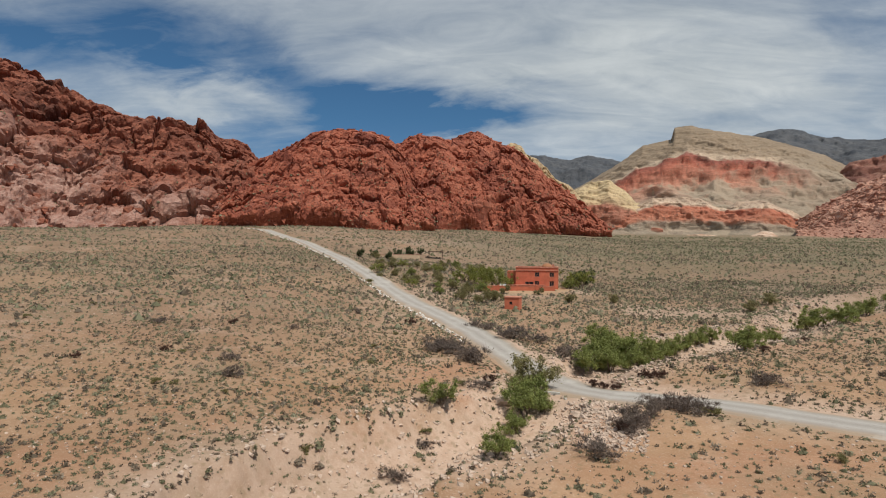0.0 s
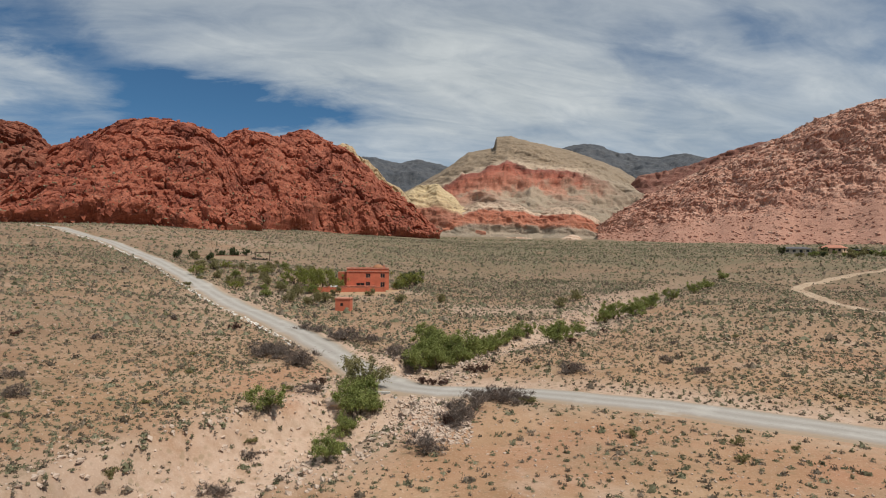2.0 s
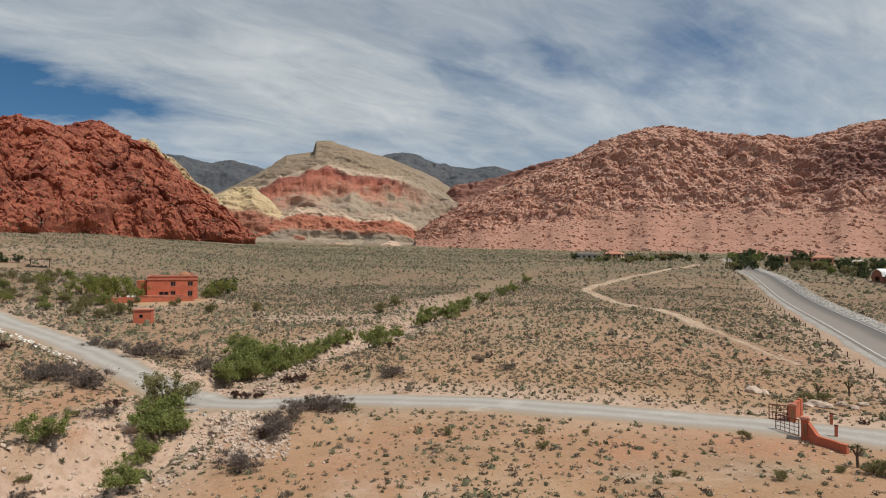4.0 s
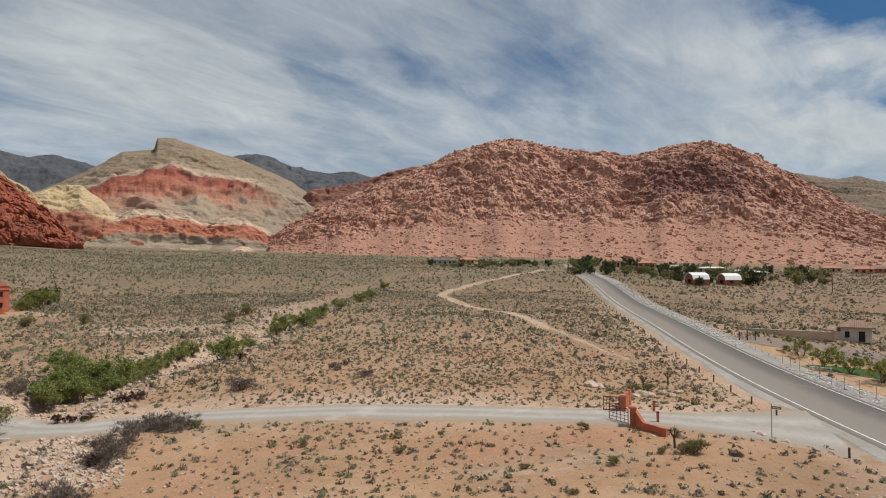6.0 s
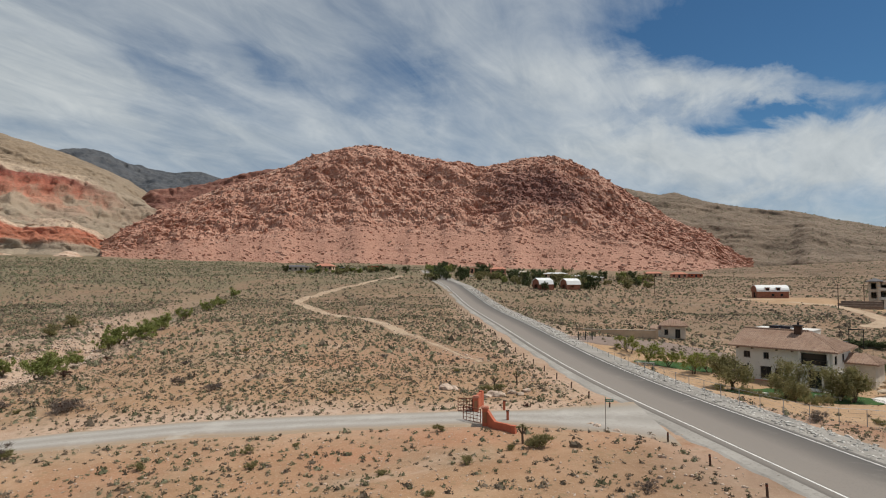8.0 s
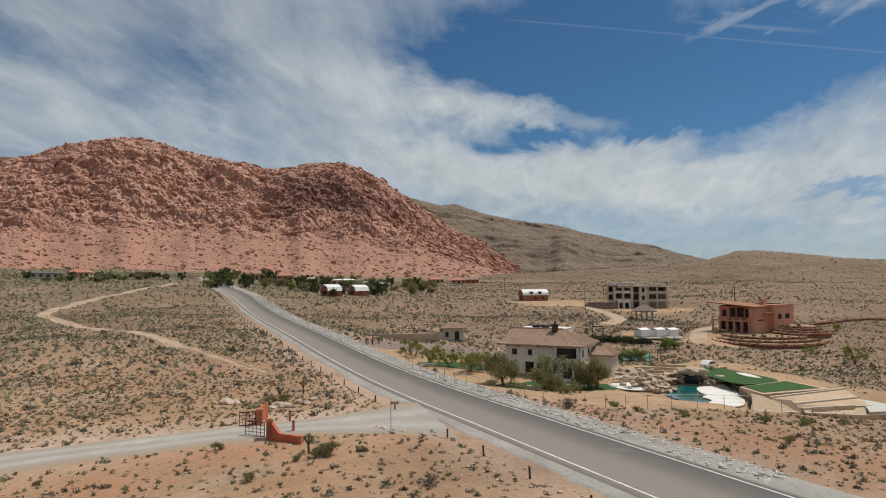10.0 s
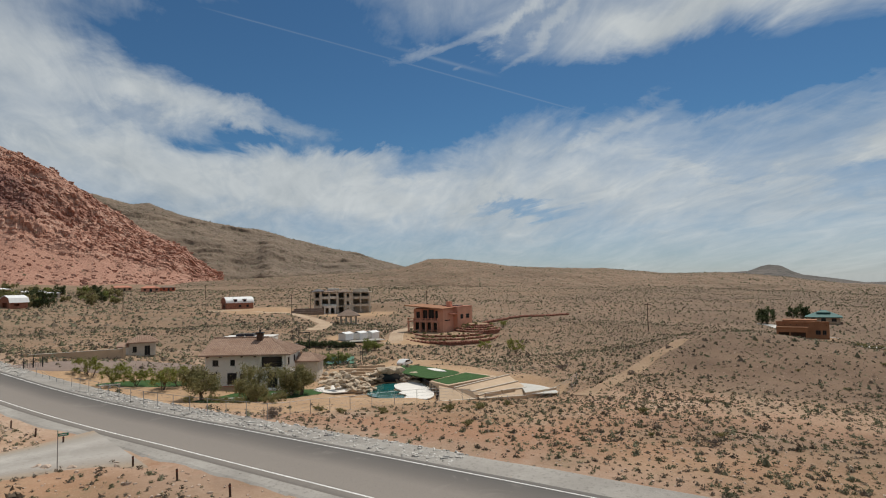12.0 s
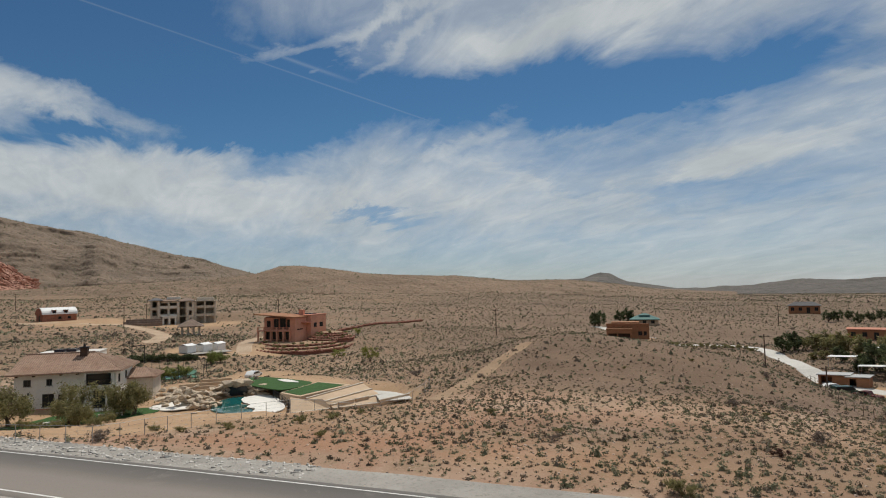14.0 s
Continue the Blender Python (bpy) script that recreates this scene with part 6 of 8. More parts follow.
def at(bearing, dist, lift=0.0, z=None):
    p = ground_at(bearing, dist)
    return (p.x, p.y, (p.z if z is None else z) + lift)


# ---- the villa with its pool ----
def build_villa():
    v = thing("villa", at(87.35, 106.0, z=-3.25), -87.35 - 18, "white two-storey villa with a hipped clay tile roof", "house")
    front = [(-6.4, -5.4, 0.9, 2.6), (-3.3, -1.7, 0.8, 2.7), (-1.2, -0.3, 1.1, 2.5), (3.5, 5.2, 0.1, 2.8), (-5.8, -4.8, 3.9, 4.9), (-2.8, -2.0, 3.9, 4.9)]
    shell(v, -7.0, 6.7, 0.9, 10.6, 0, 5.8, "white_plaster", front, [(2.0, 3.2, 3.7, 5.0), (6.0, 7.2, 3.7, 5.0), (4.0, 5.4, 0.2, 2.4)], frame_mat="frame_dark")
    # balcony over the door; a dark sheet on the wall stands for its shade
    part("balcony_opening", block(2.6, 6.2, 0.82, 0.92, 3.6, 5.3), "glass", v, "flat dark sheet for the balcony's shade")
    bm = block(2.5, 6.3, 0.2, 0.85, 3.4, 3.55)
    part("balcony", bm, "white_plaster", v)
    for k in range(9):
        part("baluster", rod((2.6 + k * 0.45, 0.25, 3.5), (2.6 + k * 0.45, 0.25, 4.35), 0.02, sides=5), "dark_steel", v)
    part("railing", rod((2.5, 0.25, 4.38), (6.3, 0.25, 4.38), 0.035, sides=6), "dark_steel", v)
    for x in (2.5, 6.25):
        part("column", block(x - 0.14, x + 0.14, 0.25, 0.53, 0, 5.7, edge=0.03), "white_plaster", v)
    tiled_roof(v, -7.9, 7.6, 0.0, 11.4, 5.8, 2.4, 0.6, 5.2, 0.32, "brown clay barrel tile roof")
    part("ridge_cap", rod((-7.3, 5.7, 8.25), (2.4, 5.7, 8.25), 0.14, sides=8), "tile", v)
    ch = part("chimney", block(0.6, 1.6, 4.4, 5.3, 6.6, 9.0, edge=0.03), "dark_wood", v, "dark brick chimney")
    part("chimney_cap", block(0.45, 1.75, 4.25, 5.45, 9.0, 9.18), "dark_steel", ch)
    part("chimney_pot", rod((1.1, 4.85, 9.15), (1.1, 4.85, 9.6), 0.2, 0.16), "dark_steel", ch)
    # flat roof at the back with skylights
    part("rear_wing", block(-7.6, 1.5, 10.6, 15.0, 0, 7.9), "white_plaster", v)
    for x in (-5.4, -3.6):
        part("skylight", block(x, x + 1.5, 11.4, 13.6, 7.9, 8.35, edge=0.04), "solar", v)
    part("roof_edge", block(-7.7, 1.6, 10.5, 15.1, 7.8, 7.92), "frame_white", v)
    # lower wing at the side
    part("side_wing", block(6.6, 10.6, 7.2, 13.0, 0, 3.7), "pale_stone", v)
    tiled_roof(v, 6.2, 11.2, 6.8, 13.4, 3.7, 1.2, 0.2, 2.4, 0.36)
    part("plinth", block(-4.0, 1.6, 0.55, 0.9, 0, 0.55), "red_trim", v, "terracotta plinth under the windows")
    part("terrace", block(-5.0, 7.2, -1.6, 0.9, -0.2, 0.12), "deck", v)
    for x in (-5.2, 0.9, 5.6):
        part("wall_lantern", block(x, x + 0.22, 0.72, 0.9, 2.6, 3.0, edge=0.03), "dark_steel", v)
    for x in (-6.6, -4.4, -0.8, 1.4):
        part("roof_bracket", block(x, x + 0.16, 0.15, 0.9, 5.35, 5.56), "dark_wood", v)


def slab(name, outline, mat, label, category, thick=0.12, lift=0.06, z=None, kind="structure"):
    """A flat patch laid on the ground, with (bearing, distance) corners."""
    pts = [Vector((*polar(b, r), 0)) for b, r in outline]
    mid = sum(pts, Vector()) / len(pts)
    zz = z if z is not None else max(float(ground_z(p.x, p.y)[0]) for p in pts)
    bm = prism([(p.x - mid.x, p.y - mid.y) for p in pts], thick, axis="z", at=-thick + lift)
    ob = part(name, bm, mat, None)
    ob.matrix_world = pose(mid.x, mid.y, zz)
    return tagged(ob, label, category, kind=kind)


def curved(points, n=6):
    p = np.array(points + points[:1] + points[1:2] + points[2:3], float)
    out = []
    for k in range(1, len(points) + 1):
        a, b, c, d = p[k - 1], p[k], p[(k + 1) % len(p)], p[(k + 2) % len(p)] if k + 2 < len(p) else p[2]
        for t in np.linspace(0, 1, n, endpoint=False):
            out.append(tuple(0.5 * (2 * b + (c - a) * t + (2 * a - 5 * b + 4 * c - d) * t ** 2 + (3 * b - a - 3 * c + d) * t ** 3)))
    return out


def crag(seed, r=0.95, flat=1.0):
    """An angular block of rock: the hull of a few scattered points."""
    rng = random.Random(seed)
    bm = bmesh.new()
    for k in range(16):
        d = Vector((rng.gauss(0, 1), rng.gauss(0, 1), rng.gauss(0, 1))).normalized() * r * rng.uniform(0.75, 1.1)
        bm.verts.new((d.x, d.y, d.z * flat))
    made = bmesh.ops.convex_hull(bm, input=bm.verts[:])
    bmesh.ops.delete(bm, geom=list({v for v in made["geom_interior"] if isinstance(v, bmesh.types.BMVert)}), context="VERTS")
    bmesh.ops.bevel(bm, geom=bm.edges[:], offset=0.05 * r, segments=1, affect="EDGES")
    return bm


def build_garden():
    slab("front_lawn", curved([(83.2, 97.5), (87, 94.5), (93, 95.5), (94.0, 101), (88.5, 102.5), (83.4, 102.5)]), "lawn", "green lawn in front of the villa", "lawn", z=-3.2)
    slab("side_lawn", curved([(75.4, 121), (79.5, 113), (82.2, 111), (82.4, 116), (79, 122)]), "lawn", "green lawn beside the drive", "lawn", z=-2.62)
    slab("putting_green", curved([(100.4, 112.6), (102.3, 117.4), (105.0, 112.5), (107.2, 106.1), (104.6, 100.6), (102.2, 106.0)]), "lawn", "curved artificial putting green", "lawn", z=-2.05, lift=0.1)
    slab("sand_bunker", curved([(104.1, 112.0), (105.0, 111.4), (106.0, 107.6), (104.8, 108.9)], 4), "deck", "pale sand bunker in the putting green", "bunker", z=-2.05, lift=0.16)
    slab("tee_lawn", [(104.6, 98.2), (107.77, 106.3), (110.19, 101.9), (106.07, 94.2)], "lawn", "rectangular artificial lawn with a stone edge", "lawn", z=-2.05, lift=0.12)
    slab("lawn_edging", [(104.3, 97.9), (107.8, 107.2), (110.9, 102.0), (106.1, 93.2)], "tan_wall", "tan retaining edge round the lawn", "edging", z=-2.05, lift=0.08, thick=1.8)
    slab("pool", curved([(98.4, 95.5), (98.9, 101.5), (100.0, 104.8), (101.3, 104.6), (100.9, 99), (101.5, 96.5), (101.0, 95), (101.9, 93), (101.5, 90.8), (99.8, 91.8)]), "water", "teal swimming pool below the rockwork", "pool", z=-3.45, lift=0.12)
    slab("pool_deck", curved([(101.1, 103.5), (103, 105), (104.2, 100), (104.7, 92), (103.2, 88.8), (101.9, 90.3), (102.1, 93.2), (101.4, 95.2), (101.7, 97), (101.1, 99.5)]), "deck", "white concrete deck beside the pool", "deck", z=-3.4, lift=0.15)
    slab("pool_deck", curved([(93.4, 101), (95.2, 104.5), (97.6, 103), (97.4, 98.6), (95.0, 97.4)]), "deck", "white concrete terrace behind the rockwork", "deck", z=-3.3, lift=0.16)
    slab("sports_court", [(112.77, 100.8), (117.09, 96.8), (116.34, 91.9), (113.5, 91.0)], "concrete_way", "bare grey concrete pad", "pad", z=-3.0, lift=0.12)
    slab("tennis_court", [(91.8, 134), (92.6, 147), (97.2, 146), (97.2, 133)], "court_green", "green sports court with a fence", "court", z=-3.35, lift=0.1)
    slab("tennis_court_middle", [(92.4, 136.5), (93.0, 144.5), (96.6, 143.5), (96.6, 135.5)], "court_blue", "blue playing field of the court", "court", z=-3.35, lift=0.14)
    way = smooth_line(polar(*np.array([(70.2, 127), (74, 131), (78, 132), (82.5, 133), (86, 130)]).T))
    tagged(ribbon("driveway", way, ground_z(way[:, 0], way[:, 1]), -3.6, 3.6, MAT["drive"], 0.1, 0.2, 0.02, 9, True), "brown paved driveway of the villa", "driveway", kind="structure")
    rng = random.Random(8)
    # artificial rocks with a cave by the pool
    rock = thing("rock_waterfall", at(99.0, 101, z=-3.4), -99, "cream artificial rockwork with a cave beside the pool", "rockwork")
    shapes = [part("rock", crag(200 + q), "rockwork", rock) for q in range(10)]
    k = 0
    for x0, y0, sx, sy, n, high, wide in ((-7.0, 9.0, 1.6, 2.2, 16, 1.9, 0.8), (-5.2, 4.5, 1.5, 2.0, 18, 2.3, 0.85), (-3.4, 0.5, 1.3, 1.6, 18, 2.0, 0.8), (-2.2, -2.6, 1.0, 1.0, 12, 1.3, 0.7), (-0.8, 5.6, 1.1, 0.8, 10, 1.7, 0.75), (0.4, 6.4, 0.7, 0.6, 9, 2.0, 0.75), (5.6, 6.0, 0.7, 0.6, 10, 1.9, 0.75), (6.6, 4.8, 0.5, 0.6, 7, 1.3, 0.7), (3.2, 7.4, 1.6, 0.6, 10, 2.2, 0.8)):
        for q in range(int(n * 2.1)):
            ob = shapes[k] if k < 10 else new("rock", shapes[k % 10].data)
            k += 1
            ob.parent = rock
            ob.matrix_local = pose(x0 + rng.gauss(0, sx), y0 + rng.gauss(0, sy), rng.uniform(0.0, 1.0) ** 1.4 * high * 0.8, rng.uniform(-12, 12), rng.uniform(-12, 12), rng.uniform(0, 360)) @ Matrix.Diagonal((wide * rng.uniform(0.8, 1.7), wide * rng.uniform(0.6, 1.2), wide * rng.uniform(0.35, 0.75), 1))
    for x, s in ((1.6, 1.3), (4.4, 1.3), (3.0, 1.5)):
        b = part("cave_roof", crag(230, s * 1.1, 0.5), "rockwork", rock)
        b.matrix_local = pose(x, 5.7, 2.15, 0, 0, 40 * x)
    # the cave's shade is a flat dark sheet set under the roof rocks
    part("cave", block(1.0, 4.8, 6.0, 6.3, -0.2, 2.1), "glass", rock, "flat dark sheet for the shade in the cave mouth")
    # stepped tan terraces
    def wall_between(name, a, b, low, tall, label, group=""):
        p, q = Vector((*polar(*a), low)), Vector((*polar(*b), low))
        d = q - p
        w = thing(name, p, math.degrees(math.atan2(d.y, d.x)), label, "garden wall", group)
        part("wall_body", block(0, d.length, -0.16, 0.16, -0.8, tall), "tan_wall", w)
        part("cap", block(-0.05, d.length + 0.05, -0.17, 0.17, tall, tall + 0.08), "pale_stone", w)
    # a sloping bank, held by low walls along its steps
    lines = [((106.64, 90.5), (111.86, 102.4), -1.9), ((108.12, 89.9), (112.69, 99.2), -2.45), ((108.92, 90.2), (113.52, 96.8), -3.0), ((109.2, 88.4), (113.5, 93.6), -3.55)]
    bank = thing("terrace_bank", (0, 0, 0), 0, "sloping tan stucco bank below the lawn", "terrace", kind="structure")
    def slope(a, b, za, c, d, zc):
        bm = bmesh.new()
        top = [bm.verts.new((*polar(*p), z)) for p, z in ((a, za), (b, za), (d, zc), (c, zc))]
        low = [bm.verts.new((v.co.x, v.co.y, -5.0)) for v in top]
        bm.faces.new(top), bm.faces.new(low[::-1])
        for k in range(4):
            bm.faces.new((top[k], low[k], low[(k + 1) % 4], top[(k + 1) % 4]))
        part("bank", bm, "tan_wall", bank)
    for (a, b, za), (c, d, zc) in zip(lines, lines[1:]):
        slope(a, b, za, c, d, zc)
    slope((105.2, 93.5), (106.64, 90.5), -2.0, (105.1, 86.2), (108.6, 88.2), -3.5)
    slope((106.64, 90.5), (108.12, 89.9), -1.93, (108.4, 88.2), (109.2, 88.4), -3.5)
    for a, b, top in lines[:3]:
        wall_between("terrace_wall", a, b, top, 0.08, "low tan terrace wall with a pale cap", "tan terrace walls")
    for a, b in (((109.6, 90.4), (111.0, 92.2)), ((111.2, 92.6), (112.4, 94.4))):
        wall_between("terrace_wall", a, b, -3.0, 0.3, "low tan terrace wall with a pale cap", "tan terrace walls")
    wall_between("retaining_wall", (104.9, 86.4), (113.4, 90.4), -3.5, 0.45, "long tan retaining wall below the terraces")
    wall_between("retaining_wall", (113.4, 90.4), (117.2, 96.6), -3.4, 0.75, "tan wall beside the concrete pad")
    for b, r, sx, turn in ((97.2, 112, 5.0, 10), (98.8, 116, 5.4, 0), (99.9, 111, 4.4, -15)):
        w = thing("garden_steps", at(b, r, z=-3.2), -b + turn, "curved tan planter walls behind the rockwork", "garden wall", "planter walls")
        for s in range(3):
            part("step", block(-sx / 2, sx / 2, s * 0.9, s * 0.9 + 0.5, -0.2, 0.45 + s * 0.45, edge=0.05), "tan_wall", w)
    # white garden seat walls by the trees
    for b, r in ((76.6, 116.5), (86.2, 96.0), (90.6, 97.5)):
        w = thing("garden_bench", at(b, r), -b, "white low bench wall in the garden", "bench", "white benches")
        part("seat", block(-1.6, 1.6, -0.3, 0.3, 0.35, 0.5, edge=0.03), "white_plaster", w)
        for x in (-1.4, 0, 1.4):
            part("support", block(x - 0.12, x + 0.12, -0.25, 0.25, -0.1, 0.35), "white_plaster", w)


def build_fence(name, corners, high, gap, label, mat="steel", wires=5, mesh_rods=False):
    line = smooth_line([tuple(polar(b, r)) for b, r in corners], 0.6) if len(corners) > 2 else smooth_line([tuple(polar(b, r)) for b, r in corners], 0.6)
    z = ground_z(line[:, 0], line[:, 1])
    seg = np.concatenate([[0], np.cumsum(np.linalg.norm(np.diff(line, axis=0), axis=1))])
    n = max(2, int(seg[-1] / gap))
    spots = [(np.interp(s, seg, line[:, 0]), np.interp(s, seg, line[:, 1]), np.interp(s, seg, z)) for s in np.linspace(0, seg[-1], n + 1)]
    f = thing(name, spots[0], 0, label, "fence")
    o = Vector(spots[0])
    post = None
    for p in spots:
        q = Vector(p) - o
        if post is None:
            post = part("post", rod((0, 0, -0.3), (0, 0, high), 0.035, sides=6), mat, f)
            me = post.data
        else:
            ob = new("post", me)
            ob.parent = f
            ob.location = q
    for k in range(wires - 1):
        h = high * (0.04 + 0.95 * k / max(1, wires - 1))
        bm = bmesh.new()
        for a, b in zip(spots, spots[1:]):
            rod(Vector(a) - o + Vector((0, 0, h)), Vector(b) - o + Vector((0, 0, h)), 0.008, sides=4, bm=bm)
        tagged(part("wire", bm, mat, f), kind="stuff")
    for a, b in zip(spots, spots[1:]):
        part("rail", rod(Vector(a) - o + Vector((0, 0, high * 0.99)), Vector(b) - o + Vector((0, 0, high * 0.99)), 0.022, sides=4), mat, f)
    if mesh_rods:
        bm = bmesh.new()
        for a, b in zip(spots, spots[1:]):
            a, b = Vector(a) - o, Vector(b) - o
            m = max(2, int((b - a).length / 0.22))
            for k in range(m):
                p = a.lerp(b, k / m)
                rod(p, p + Vector((0, 0, high * 0.97)), 0.012, sides=4, bm=bm)
        tagged(part("pickets", bm, mat, f), kind="stuff")
    return f


def build_outbuildings():
    c = thing("casita", at(79.0, 145.5), -79.0, "small white guest house with a hipped roof", "house")
    # these walls take pale stone, darker than the white plaster, for their shade
    shell(c, -2.6, 2.6, 0.4, 5.0, 0, 3.0, "pale_stone", [(-1.9, -1.1, 0.9, 2.1), (0.4, 1.5, 0.1, 2.2)], [(1.6, 2.6, 1.0, 2.0)], frame_mat="frame_dark")
    tiled_roof(c, -3.1, 3.1, -0.1, 5.5, 3.0, 1.3, 2.2, 2.2, 0.36)
    part("annexe", block(-4.8, -2.6, 1.0, 4.2, 0, 2.2), "white_plaster", c)
    part("annexe_roof", hip_roof(-5.1, -2.5, 0.8, 4.4, 2.2, 0.7, 0.2, 0.2), "tile", c)
    w = thing("driveway_wall", at(74.2, 139), -74.2, "long low tan wall beside the driveway", "garden wall")
    part("wall_body", block(-8.5, 8.5, 0, 0.3, -2.2, 1.25, edge=0.02), "tan_wall", w)
    part("cap", block(-8.6, 8.6, -0.06, 0.36, 1.25, 1.35), "pale_stone", w)
    for x in (-8.3, 8.3):
        part("pillar", block(x - 0.3, x + 0.3, -0.15, 0.45, -2.2, 1.7, edge=0.03), "tan_wall", w)
    k = thing("service_gate", at(71.3, 127), -40, "dark iron service gate beside the road", "gate")
    for x in (-1.6, 0, 1.6):
        part("post", block(x - 0.06, x + 0.06, -0.06, 0.06, -0.2, 1.9), "dark_steel", k)
    for q in range(12):
        part("bar", rod((-1.5 + q * 0.27, 0, 0.15), (-1.5 + q * 0.27, 0, 1.7), 0.02, sides=5), "dark_steel", k)
    for b, r, w_, mat in ((96.1, 173, 2.8, "white_metal"), (97.45, 176, 2.7, "white_metal"), (98.6, 179, 2.6, "white_metal")):
        s = thing("storage_shed", at(b, r), -b - 40, "white metal storage shed with a low gable roof", "shed", "white storage sheds")
        part("body", block(-w_ / 2, w_ / 2, 0, 3.4, -0.1, 1.9, edge=0.04), mat, s)
        part("roof", prism([(-w_ / 2 - 0.12, 1.85), (0, 2.3), (w_ / 2 + 0.12, 1.85), (w_ / 2 + 0.12, 1.95), (0, 2.42), (-w_ / 2 - 0.12, 1.95)], 3.6, at=-0.1), mat, s)
        part("door", block(-w_ / 2 + 0.25, w_ / 2 - 0.25, -0.04, 0.0, 0.05, 1.75), "frame_white", s)
        part("plinth", block(-w_ / 2 - 0.1, w_ / 2 + 0.1, -0.15, 3.5, -0.3, 0.12), "dark_roof", s)
    slab("tarpaulin", [(96.0, 168), (96.4, 172.5), (99.6, 178), (100.2, 172)], "shoulder", "blue-grey gravel pad before the sheds", "pad", lift=0.1)
    # pergola lamps and frame behind the villa
    g = thing("swing_frame", at(92.6, 158), -92.6, "dark steel frame beside the hedge", "frame")
    for x in (-1.3, 1.3):
        part("post", rod((x, 0, -0.2), (x, 0, 4.2), 0.09, sides=6), "dark_steel", g)
    part("beam", block(-1.5, 1.5, -0.1, 0.1, 4.1, 4.3), "dark_steel", g)
    part("cabinet", block(-2.6, -1.5, -0.4, 0.4, -0.1, 1.5, edge=0.03), "dark_roof", g)
    z = thing("gazebo", at(96.72, 226), -96.72, "square stone gazebo with a hipped brown roof", "gazebo")
    part("floor_slab", block(-3.6, 3.6, -0.6, 6.6, -0.4, 0.15), "grey_stone", z)
    for x in (-2.8, -0.9, 0.9, 2.8):
        for y in (0.2, 5.8):
            part("pillar", block(x - 0.32, x + 0.32, y - 0.32, y + 0.32, 0, 3.1, edge=0.04), "grey_stone", z)
    part("beam", block(-3.3, 3.3, -0.2, 6.2, 2.9, 3.3), "grey_stone", z)
    part("roof", hip_roof(-4.4, 4.4, -1.3, 7.3, 3.3, 2.4, 4.35, 4.35), "stone_roof", z)
    part("finial", rod((0, 3, 5.6), (0, 3, 6.3), 0.12, 0.05), "stone_roof", z)


